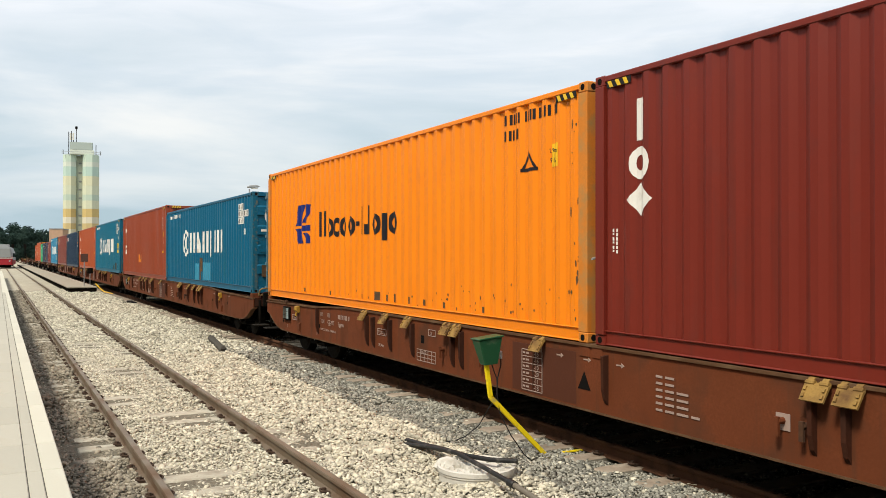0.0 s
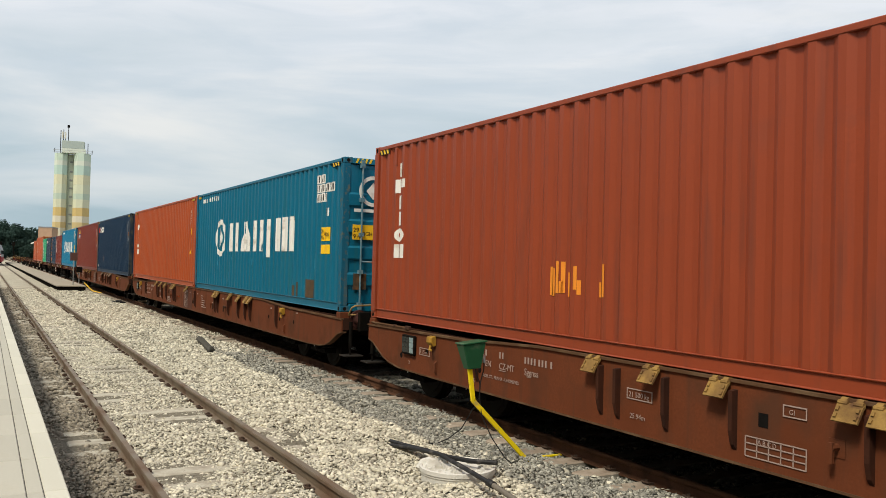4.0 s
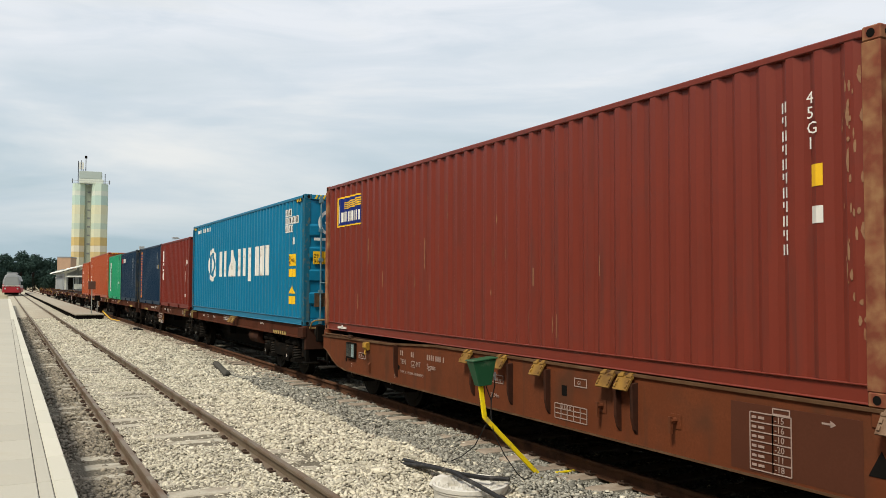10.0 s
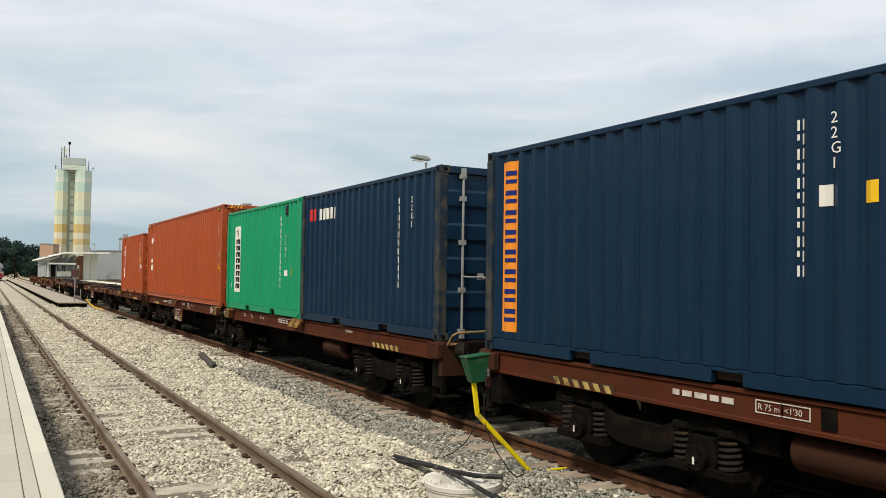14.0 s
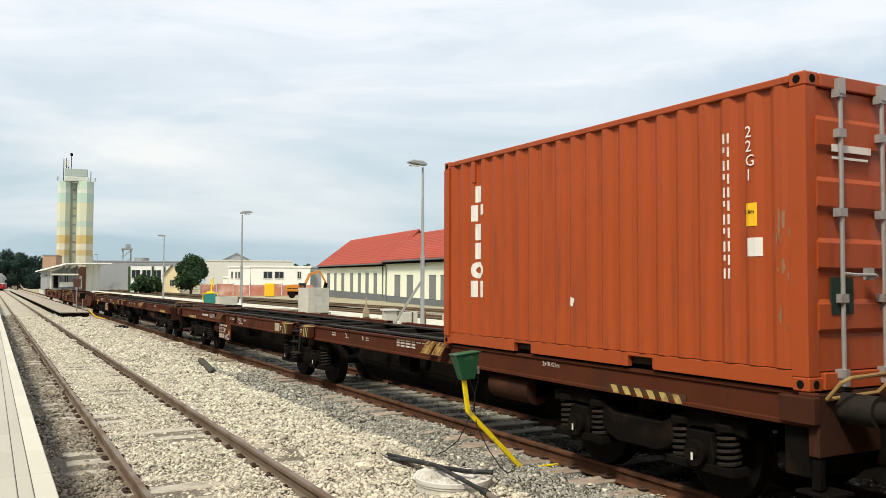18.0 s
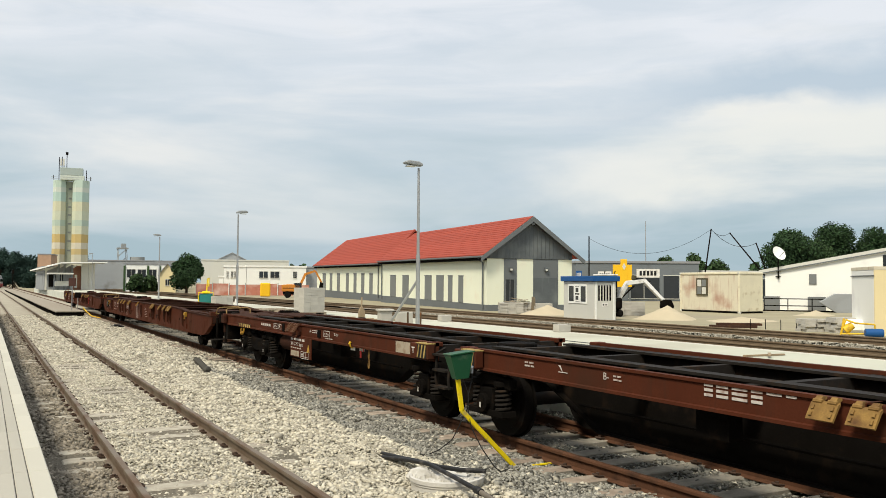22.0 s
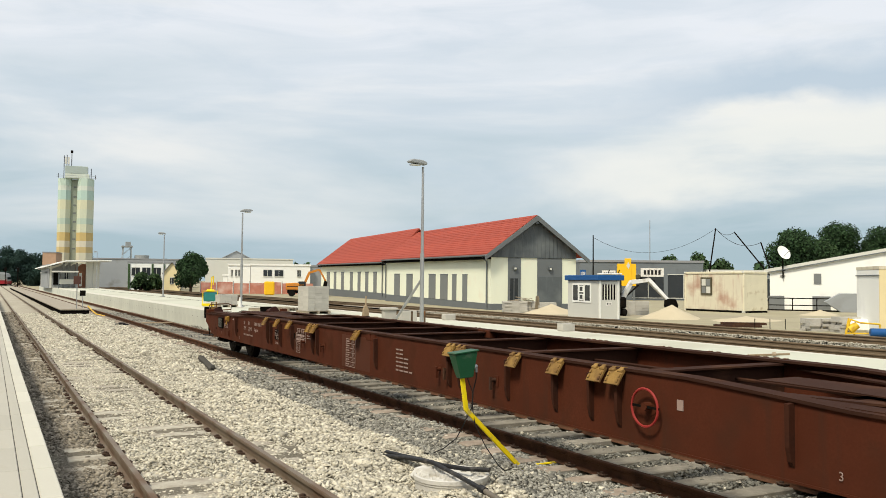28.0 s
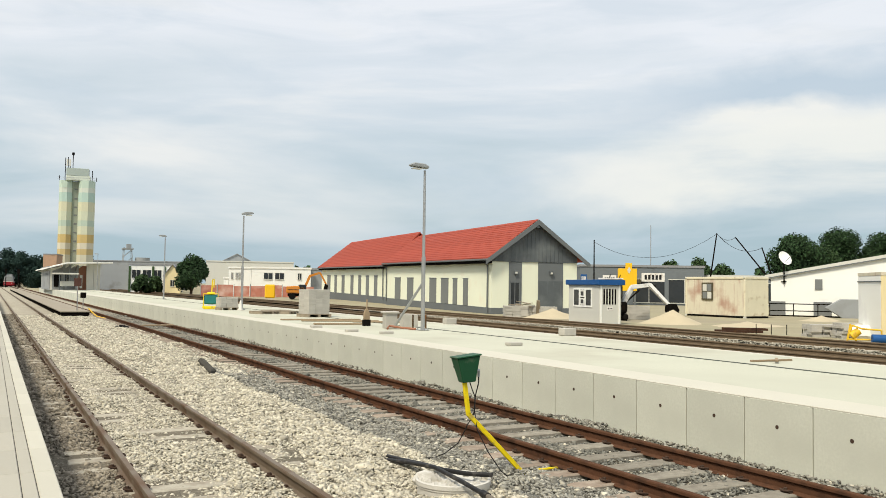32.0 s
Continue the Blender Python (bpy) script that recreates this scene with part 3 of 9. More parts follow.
def on_wall(geo, poly, lift=0.005):
    """A flat outline (y, z), convex, laid over the ribs of the side wall that looks along -x."""
    ya, yb = min(p[0] for p in poly), max(p[0] for p in poly)
    cuts = sorted(set(breaks(WALL0, ya, yb) + [round(p[0], 5) for p in poly]))
    m = len(poly)

    def span(y):
        zs_ = []
        for i in range(m):
            (a, c), (b, d) = poly[i], poly[(i + 1) % m]
            if min(a, b) - 1e-6 <= y <= max(a, b) + 1e-6:
                if abs(a - b) < 1e-6:
                    zs_ += [c, d]
                else:
                    zs_.append(c + (d - c) * (y - a) / (b - a))
        return min(zs_), max(zs_)
    pts = [(y, *span(min(max(y, ya), yb)), -HALF + 0.008 + wave(y, WALL0) - lift) for y in cuts]
    for (y1, l1, h1, x1), (y2, l2, h2, x2) in zip(pts, pts[1:]):
        geo.quad((x1, y1, l1), (x2, y2, l2), (x2, y2, h2), (x1, y1, h1))
    return geo


def bar(geo, y0, y1, z0, z1):
    return on_wall(geo, [(y0, z0), (y1, z0), (y1, z1), (y0, z1)])


def peel(c, y0, y1, z0, z1, n, seed, mat, tall=3.0):
    """Ragged patches and scratches where paint has come off, each one a part."""
    rnd = random.Random(seed)
    for i in range(n):
        y, z, r = rnd.uniform(y0, y1), rnd.uniform(z0, z1), rnd.uniform(0.006, 0.021)
        h = r * rnd.uniform(1.0, tall)
        poly = [(y + r * rnd.uniform(0.5, 1.0) * math.cos(a * 1.0472), z + h * rnd.uniform(0.6, 1.0) * math.sin(a * 1.0472)) for a in range(6)]
        part("bare_patch", on_wall(Geo(), poly, 0.002 + 0.00013 * i), mat, c)


def ring(geo, y, z, r0, r1, n=20, squash=1.0):
    for i in range(n):
        a, b = 2 * math.pi * i / n, 2 * math.pi * (i + 1) / n
        on_wall(geo, [(y + r * math.cos(t) * squash, z + r * math.sin(t)) for r, t in ((r0, a), (r1, a), (r1, b), (r0, b))])
    return geo


def column(geo, y, ztop, n, w, h, gap):
    """A stack of plain bars, one under the other, for a code written downwards."""
    for i in range(n):
        z = ztop - i * (h + gap)
        bar(geo, y - w / 2, y - w / 2 + w * 0.32, z - h, z)
        bar(geo, y + w / 2 - w * 0.32, y + w / 2, z - h * (0.55 if i % 2 else 1.0), z)
    return geo


def row_bars(geo, y_left, z0, n, w, h, gap, lean=0):
    """A row of plain bars from y_left towards -y (left to right as it is seen)."""
    for i in range(n):
        y = y_left - i * (w + gap)
        on_wall(geo, [(y - w * 0.38, z0), (y, z0), (y, z0 + h), (y - w * 0.38, z0 + h)])
        on_wall(geo, [(y - w, z0), (y - w * 0.62, z0), (y - w * 0.62, z0 + h), (y - w, z0 + h)])
    return geo


SHELLS = {}


def shell(L, H):
    """Meshes of a steel box of that length and height, built once for each size."""
    if (L, H) in SHELLS:
        return SHELLS[L, H]
    out = {}
    pts = breaks(WALL0, 0.13, L - 0.13)
    for name, sgn in (("side_wall", -1), ("side_wall_far", 1)):
        g = Geo()
        for a, b in zip(pts, pts[1:]):
            xa, xb = sgn * (HALF - 0.008 - wave(a, WALL0)), sgn * (HALF - 0.008 - wave(b, WALL0))
            q = [(xa, a, 0.170), (xb, b, 0.170), (xb, b, H - 0.06), (xa, a, H - 0.06)]
            g.quad(*q)
        out[name] = g.mesh(name)
    g = Geo()
    for k in range(int((L - 0.3) / 0.28)):
        y = 0.2 + k * 0.28
        g.prism([(y, H - 0.045), (y + 0.05, H - 0.022), (y + 0.17, H - 0.022), (y + 0.22, H - 0.045), (y + 0.28, H - 0.045), (y + 0.28, H - 0.06), (y, H - 0.06)], "x", -HALF + 0.06, HALF - 0.06)
    g.box(-HALF + 0.06, HALF - 0.06, 0.06, L - 0.06, H - 0.075, H - 0.062)
    out["roof"] = g.mesh("roof")
    out["top_rail"] = Geo().box(-0.03, 0.03, 0.16, L - 0.16, H - 0.075, H - 0.012).mesh("top_rail", 0.008)
    if L > 7:
        rail = Geo().prism([(-0.018, 0.012), (-0.018, 0.024), (-0.004, 0.026), (-0.004, 0.152), (-0.026, 0.156), (-0.026, 0.170), (0.05, 0.170), (0.05, 0.012)], "y", 0.16, L - 0.16)
    else:
        rail = Geo().prism([(0.16, 0.02), (1.80, 0.02), (1.80, 0.13), (2.16, 0.13), (2.16, 0.02), (3.90, 0.02), (3.90, 0.13), (4.26, 0.13), (4.26, 0.02), (L - 0.16, 0.02), (L - 0.16, 0.163), (0.16, 0.163)], "x", -0.014, 0.05)
    out["bottom_rail"] = rail.mesh("bottom_rail", 0.004)
    out["floor"] = Geo().box(-HALF + 0.09, HALF - 0.09, 0.1, L - 0.1, 0.05, 0.14).mesh("floor")
    out["corner_post"] = Geo().prism([(-0.06, -0.08), (0.08, -0.08), (0.08, -0.02), (-0.005, -0.005), (-0.005, 0.08), (-0.06, 0.08)], "z", 0.118, H - 0.118).mesh("corner_post", 0.006)
    cc = Geo().box(-0.089, 0.089, -0.081, 0.081, 0, 0.118)
    out["corner_casting"] = cc.mesh("corner_casting", 0.012)
    out["casting_hole", 0] = Geo().cyl((-0.0915, 0, 0.059), (-0.07, 0, 0.059), 0.036, 10).mesh("casting_hole")
    out["casting_hole", 1] = Geo().cyl((0, -0.0835, 0.059), (0, -0.06, 0.059), 0.036, 10).mesh("casting_hole")
    face = []
    for k in range(8):
        x = -1.1 + k * 0.276
        face += [(x, 0.03), (x + 0.06, 0.0), (x + 0.14, 0.0), (x + 0.20, 0.03)]
    g = Geo().prism(face + [(1.108, 0.03), (1.108, 0.05), (-1.1, 0.05)], "z", 0.15, H - 0.12)
    out["end_wall"] = g.mesh("end_wall")
    out["end_sill"] = Geo().box(-1.05, 1.05, -0.02, 0.08, 0.01, 0.15).mesh("end_sill", 0.008)
    out["end_header"] = Geo().box(-1.05, 1.05, -0.02, 0.08, H - 0.12, H - 0.01).mesh("end_header", 0.008)
    g = Geo()
    face = [(0.06, 0.16), (0.06, H - 0.13), (0.02, H - 0.13)]
    for z in (1.95, 1.45, 0.95, 0.45):
        face += [(0.02, z + 0.29), (-0.012, z + 0.25), (-0.012, z + 0.05), (0.02, z + 0.01)]
    g.prism(face + [(0.02, 0.16)], "x", -0.545, 0.545)
    out["door"] = g.mesh("door")
    g = Geo().cyl((0, 0, 0.06), (0, 0, H - 0.06), 0.019, 8)
    for z in (0.14, 0.75, 1.45, 2.1, H - 0.16):
        g.box(-0.045, 0.045, -0.022, 0.05, z - 0.035, z + 0.035)
    g.box(-0.03, 0.03, -0.03, 0.03, 0.04, 0.17).box(-0.03, 0.03, -0.03, 0.03, H - 0.17, H - 0.04)
    out["locking_bar"] = g.mesh("locking_bar", smooth=True)
    out["bar_handle"] = Geo().tube([(0.0, -0.02, 0.95), (0.10, -0.05, 0.94), (0.34, -0.05, 0.94), (0.40, -0.03, 0.93)], 0.014, 6).box(0.26, 0.34, -0.045, 0.0, 0.90, 1.0).mesh("bar_handle")
    SHELLS[L, H] = out
    return out


def container(label, u, L, H, mat, doors=False, posts=None, hazard=False, name="shipping_container", bars=None):
    c = thing(name, label, "shipping container", group="containers on the goods train")
    s, posts = shell(L, H), posts or mat

    def piece(key, m, at=None, nm=None, lab=""):
        me = s[key].copy()
        me.materials.append(m)
        ob = part(nm or key, me, m, c, lab, at=at)
        return ob
    piece("side_wall", mat)
    piece("side_wall_far", mat, nm="side_wall")
    piece("roof", mat)
    piece("floor", M_WOODFLOOR)
    for x in (-HALF + 0.03, HALF - 0.03):
        piece("top_rail", mat, pose(x, 0, 0))
        piece("bottom_rail", mat, pose(x if x < 0 else x, 0, 0) @ (Matrix.Identity(4) if x < 0 else Matrix.Diagonal((-1, 1, 1, 1))))
    for i, (x, y, r) in enumerate(((-HALF + 0.062, 0.085, 0), (HALF - 0.062, 0.085, 90), (HALF - 0.062, L - 0.085, 180), (-HALF + 0.062, L - 0.085, 270))):
        piece("corner_post", posts, pose(x, y, 0, 0, 0, r))
        for z in (0, H - 0.118):
            k = piece("corner_casting", posts, pose(-HALF + 0.089 if x < 0 else HALF - 0.089, 0.081 if y < 1 else L - 0.081, z))
            if x < 0:
                for side in (0, 1):
                    if side == 0 or y < 1:
                        if not s["casting_hole", side].materials:
                            s["casting_hole", side].materials.append(M_DARK)
                        part("casting_hole", s["casting_hole", side], M_DARK, k)
    far = pose(0, L, 0, 0, 0, 180)
    for m, is_door in ((Matrix.Identity(4), doors), (far, not doors)):
        piece("end_sill", mat, m)
        piece("end_header", mat, m)
        if is_door:
            for sx in (-0.553, 0.553):
                d = piece("door", mat, m @ pose(sx, 0.0, 0))
                for bx_ in (-0.30, 0.24):
                    me = s["locking_bar"].copy()
                    me.materials.append(bars or M_STEELBAR)
                    part("locking_bar", me, bars or M_STEELBAR, d, "locking bar painted like the box" if bars else "grey steel locking bar", at=pose(bx_, -0.05, 0))
                    me = s["bar_handle"].copy()
                    me.materials.append(bars or M_STEELBAR)
                    part("bar_handle", me, bars or M_STEELBAR, d, at=pose(bx_, -0.05, 0))
        else:
            piece("end_wall", mat, m)
    if hazard:
        for k in range(4):
            x = -HALF + 0.22 + k * 0.09
            part("hazard_stripe", Geo().prism([(x, H - 0.105), (x + 0.042, H - 0.105), (x + 0.082, H - 0.015), (x + 0.04, H - 0.015)], "y", -0.024, -0.019), M_YELLOW, c)
        for y0 in (0.20, L - 0.58):
            pl_ = part("hazard_plate", Geo().box(-HALF - 0.003, -HALF + 0.004, y0, y0 + 0.38, H - 0.150, H - 0.079), M_HAZARD, c, "black and yellow striped plate")
            for k in range(3):
                y = y0 + 0.03 + k * 0.12
                part("hazard_stripe", Geo().prism([(y, H - 0.149), (y + 0.055, H - 0.149), (y + 0.095, H - 0.080), (y + 0.04, H - 0.080)], "x", -HALF - 0.005, -HALF - 0.002), M_YELLOW, pl_)
    MOVING.append((c, u, ZDECK))
    return c


def mark(c, geo, mat, name="marking", label=""):
    single = {"number_bars": "number_bar", "strip_bars": "strip_bar", "rust_stain": "rust_stain", "rust_spots": "rust_spot", "address_bars": "address_bar", "badge_bars": "badge_bar", "brand_bars": "brand_bar"}
    if name not in single:
        return part(name, geo, mat, c, label)
    # single bars: faces that share corners belong together
    home = list(range(len(geo.v)))

    def root(i):
        while home[i] != i:
            i = home[i]
        return i
    for q in geo.f:
        for i in q[1:]:
            home[root(i)] = root(q[0])
    sets = {}
    for q in geo.f:
        sets.setdefault(root(q[0]), []).append(q)
    for faces in sets.values():
        ids = sorted({i for q in faces for i in q})
        at_ = {i: k for k, i in enumerate(ids)}
        part(single[name], Geo().add([geo.v[i] for i in ids], [tuple(at_[i] for i in q) for q in faces]), mat, c)


def writing(c, body, size, y, z, mat=M_WHITE, x=-HALF - 0.002, name="writing"):
    me = text_mesh(body, size)
    me.materials.append(mat)
    return part(name, me, mat, c, at=Matrix.Translation((x, y, z)) @ SIDE)


def writing_end(c, body, size, x, z, mat=M_WHITE, y=-0.03):
    me = text_mesh(body, size)
    me.materials.append(mat)
    return part("writing", me, mat, c, at=Matrix.Translation((x, y, z)) @ ENDF)


def down(c, body, size, step, y, z, mat=M_WHITE):
    """Readable characters set one under the other."""
    for i, ch in enumerate(body):
        if ch != " ":
            writing(c, ch, size, y, z - i * step, mat)


L40, L20, HC, STD = 12.192, 6.058, 2.896, 2.591
# -- the load, from the train's head to its tail; u is the distance behind the orange box's rear end
def letters(c, shapes, mat, name="letter_block"):
    """One plain block shape for each letter of a brand name."""
    for g in shapes:
        part(name, g, mat, c)


def oval(geo, y1, w, z0, h, stroke):
    """A plain upright ring, its left edge at y1."""
    return ring(geo, y1 - w / 2, z0 + h / 2, h / 2 - stroke, h / 2, 16, w / h)


def lozenge(y, z0, h, w):
    """A plain upright lozenge."""
    return on_wall(Geo(), [(y + w / 2, z0 + h / 2), (y, z0), (y - w / 2, z0 + h / 2), (y, z0 + h)])


def three_marks(c, y, z):
    """Three plain white marks under each other: a stem, a ring and a lozenge."""
    letters(c, [bar(Geo(), y - 0.065, y + 0.065, z + 0.77, z + 1.20), oval(Geo(), y + 0.15, 0.30, z + 0.37, 0.34, 0.09), lozenge(y, z, 0.34, 0.36)], M_WHITE)


c = container("dark brown-red corrugated forty-foot container on a flat wagon", -24.52, L40, HC, C_BROWN, hazard=True)
three_marks(c, 11.50, 1.37)
mark(c, column(Geo(), 11.88, 1.25, 6, 0.05, 0.035, 0.01), M_WHITE, "number_bars")
mark(c, column(Geo(), 0.8, 2.5, 12, 0.07, 0.10, 0.04), M_WHITE, "number_bars")

c = container("bright orange corrugated forty-foot container on a flat wagon", -L40, L40, HC, C_ORANGE, posts=M_POSTORANGE, hazard=True)
peel(c, 0.15, 3.6, 0.20, 0.62, 34, 41, M_RUSTMARK, 2.2)
peel(c, 0.12, 0.30, 0.3, 2.5, 26, 42, M_RUSTMARK, 4.0)
peel(c, 3.6, 8.0, 0.19, 0.34, 16, 43, M_RUSTMARK, 2.5)
for y1, w, kind in ((8.66, 0.38, "pair"), (8.22, 0.30, "ring"), (7.86, 0.31, "ring"), (7.50, 0.30, "ring"), (7.14, 0.31, "ring"), (6.76, 0.17, "dash"), (6.52, 0.29, "pair"), (6.18, 0.09, "stem"),
                    (6.02, 0.33, "ring"), (5.64, 0.31, "slab"), (5.28, 0.32, "ring")):
    g, e = Geo(), y1 - w
    if kind == "pair":
        bar(bar(g, y1 - 0.11, y1, 1.34, 1.84), e, e + 0.11, 1.34, 1.84 if w > 0.3 else 1.52)
    elif kind == "ring":
        oval(g, y1, w, 1.32, 0.37, 0.10)
    else:
        bar(g, e + (0.08 if kind == "slab" else 0), y1 - (0.08 if kind == "slab" else 0), *{"dash": (1.50, 1.58), "stem": (1.34, 1.84), "slab": (1.22, 1.68)}[kind])
    part("letter_block", g, M_BLACKMARK, c)
g = Geo()
on_wall(g, [(10.22, 1.60), (9.80, 1.60), (9.60, 2.04), (9.96, 2.04)])
on_wall(g, [(9.72, 1.66), (9.50, 1.66), (9.16, 2.02), (9.46, 2.04)])
on_wall(g, [(10.22, 1.54), (9.80, 1.54), (9.66, 1.22), (9.98, 1.22)])
on_wall(g, [(9.74, 1.60), (9.20, 1.60), (9.20, 1.48), (9.74, 1.48)])
on_wall(g, [(9.68, 1.44), (9.40, 1.44), (9.21, 1.22), (9.52, 1.22)])
mark(c, g, M_NAVYMARK, "emblem", "dark blue slanted emblem")
g = Geo()
row_bars(g, 1.75, 2.62, 3, 0.10, 0.13, 0.05)
row_bars(g, 1.28, 2.62, 4, 0.10, 0.13, 0.05)
row_bars(g, 0.66, 2.62, 1, 0.10, 0.13, 0.05)
row_bars(g, 1.75, 2.42, 3, 0.09, 0.13, 0.05)
mark(c, g, M_BLACKMARK, "number_bars")
mark(c, on_wall(on_wall(on_wall(Geo(), [(1.34, 2.02), (1.30, 2.02), (1.15, 2.24), (1.17, 2.27)]), [(1.00, 2.02), (1.04, 2.02), (1.19, 2.24), (1.17, 2.27)]), [(1.34, 2.00), (1.00, 2.00), (1.00, 2.04), (1.34, 2.04)]), M_BLACKMARK, "warning_triangle")
mark(c, bar(Geo(), 0.55, 0.71, 2.01, 2.28), M_STICKER, "height_sticker", "yellow height sticker")
writing(c, "2.9m", 0.075, 0.705, 2.17, M_BLACKMARK)
writing(c, "9 6", 0.085, 0.69, 2.05, M_BLACKMARK)
g = Geo()
for y, w in ((6.4, 0.05), (5.7, 0.16), (5.35, 0.10), (5.0, 0.14), (4.5, 0.1), (4.0, 0.07), (3.3, 0.06), (8.0, 0.04), (9.6, 0.05), (2.2, 0.05)):
    bar(g, y, y + w, 0.20, 0.20 + 0.05 + w * 0.6)
mark(c, g, M_RUSTMARK, "rust_spots")


def star(label, u, H, mat, patches=True, old=False, tall=False):
    """A blue box with white bars and a ring emblem."""
    c = container(label, u, L40, H, mat, doors=True, posts=M_POSTBLUE if old or tall else mat, hazard=tall, bars=M_BARBLUE)
    zb, hh = (1.13, 0.76) if H > 2.7 else (1.05, 0.66)
    ye, runs = (9.18, ((8.25, 0.99, 0), (7.02, 0.90, 1), (5.90, 0.83, 2), (4.86, 0.50, 3), (4.20, 0.50, 4), (3.60, 0.86, 2))) if H > 2.7 else \
        (8.52, ((7.87, 0.78, 0), (6.86, 0.66, 1), (5.86, 0.74, 2), (5.02, 0.46, 3), (4.40, 0.34, 4), (3.90, 0.62, 2)))
    sw = 0.25 if H > 2.7 else 0.19
    g = ring(Geo(), ye, zb + hh / 2, hh * 0.50, hh * 0.69, 28)
    on_wall(g, [(ye + 0.17, zb + hh / 2), (ye, zb + 0.09), (ye - 0.17, zb + hh / 2), (ye, zb + hh - 0.09)])
    mark(c, g, M_WHITE, "emblem", "white ring emblem round a lozenge")
    for y1, w, kind in runs:
        g, ya = Geo(), y1 - w / 2
        if kind == 1:
            on_wall(g, [(ya + w / 2, zb), (ya - w / 2, zb), (ya - sw * 0.6, zb + hh), (ya + sw * 0.6, zb + hh)])
        elif kind > 2:
            bar(g, ya - sw * 0.62, ya + sw * 0.62, zb - (0.14 if kind == 3 else 0.0), zb + hh)
        else:
            gap_ = w * (0.17 if kind == 0 else 0.10)
            bar(bar(g, ya + gap_, y1, zb, zb + hh), y1 - w, ya - gap_, zb, zb + hh)
        part("letter_block", g, M_WHITE, c)
    mark(c, row_bars(row_bars(Geo(), 11.50, H - 0.30, 3, 0.20, 0.11, 0.04), 10.72, H - 0.30, 7, 0.14, 0.13, 0.04), M_WHITE, "address_bars")
    dark = Geo()
    for k, n_ in enumerate((3, 7, 4)):
        z = H - 0.42 - k * 0.185
        for i in range(n_):
            y = 1.42 - i * 0.135
            part("number_panel", bar(Geo(), y - 0.128, y, z, z + 0.172), M_WHITE, c)
            bar(dark, y - 0.105, y - 0.085, z + 0.025, z + 0.15)
            bar(dark, y - 0.048, y - 0.028, z + 0.025, z + (0.15 if (i + k) % 2 else 0.09))
    dark.v = [(x - 0.004, y, z) for x, y, z in dark.v]
    mark(c, dark, M_BLACKMARK, "number_bars")
    mark(c, bar(bar(Geo(), 0.86, 0.90, H - 1.08, H - 0.92), 0.76, 0.80, H - 1.08, H - 0.92), M_WHITE, "number_bars")
    # door end
    g = Geo()
    for i in range(24):
        a, b = 2 * math.pi * i / 24, 2 * math.pi * (i + 1) / 24
        q = [(-0.62 + r * math.cos(t), -0.016, H - 0.62 + r * math.sin(t)) for r, t in ((0.22, a), (0.29, a), (0.29, b), (0.22, b))]
        g.quad(*q)
    g.prism([(-0.76, H - 0.62), (-0.62, H - 0.78), (-0.48, H - 0.62), (-0.62, H - 0.46)], "y", -0.018, -0.014)
    g.box(-1.0, -0.1, -0.018, -0.014, H - 1.02, H - 0.96)
    for k in range(2):
        for i in range(4):
            g.box(0.14 + i * 0.17, 0.27 + i * 0.17, -0.018, -0.014, H - 0.62 - k * 0.26, H - 0.42 - k * 0.26)
    g.box(0.16, 0.52, -0.018, -0.014, H - 1.65, H - 1.38).box(0.16, 0.52, -0.018, -0.014, H - 2.0, H - 1.74)
    mark(c, g, M_WHITE, "door_markings", "white ring and panels on the doors")
    mark(c, Geo().box(-1.02, -0.60, -0.019, -0.014, H - 1.54, H - 1.26), M_STICKER if tall else mat, "height_sticker")
    mark(c, Geo().prism([(-0.55, H - 1.70), (-0.33, H - 1.70), (-0.44, H - 1.86)], "y", -0.02, -0.014), M_WHITE, "warning_triangle")
    mark(c, Geo().box(-0.98, -0.72, -0.02, 0.0, 0.42, 0.72), M_RUSTMARK, "document_plate")
    if tall:
        mark(c, Geo().box(-0.52, -0.10, -0.019, -0.014, H - 1.54, H - 1.36), M_STICKER, "warning_sticker")
        writing_end(c, "29", 0.12, -1.01, H - 1.40, M_BLACKMARK, -0.021)
        writing_end(c, "9½", 0.12, -1.01, H - 1.52, M_BLACKMARK, -0.021)
        writing_end(c, "HIGH", 0.10, -0.86, H - 1.46, M_BLACKMARK, -0.021)
        part("height_sticker", bar(Geo(), 0.71, 1.11, 1.33, 1.60), M_STICKER, c, "yellow height sticker")
        part("warning_sticker", bar(Geo(), 0.71, 1.11, 1.08, 1.26), M_STICKER, c, "yellow warning sticker")
        writing(c, "29", 0.12, 1.10, 1.48, M_BLACKMARK)
        writing(c, "9½", 0.12, 1.10, 1.36, M_BLACKMARK)
        writing(c, "HIGH", 0.11, 0.95, 1.42, M_BLACKMARK)
    if patches:
        part("repair_patch", bar(Geo(), 6.35, 6.95, 0.17, 0.70), M_LIGHTBLUE, c, "paler blue repair patch")
        part("repair_patch", bar(Geo(), 4.82, 5.80, 0.20, 0.74), M_LIGHTBLUE, c, "paler blue repair patch")
        mark(c, bar(bar(Geo(), 5.85, 6.33, 0.45, 0.88), 6.1, 6.33, 0.18, 0.45), M_RUSTMARK, "rust_stain")
    return c


star("blue forty-foot container with white lettering bars and paler patches", 1.42, STD, C_BLUE, True, True)
c = star("scuffed teal-blue forty-foot container with peeling white lettering bars", 27.36, HC, C_BLUE2, False, True, True)
g = Geo()
random.seed(5)
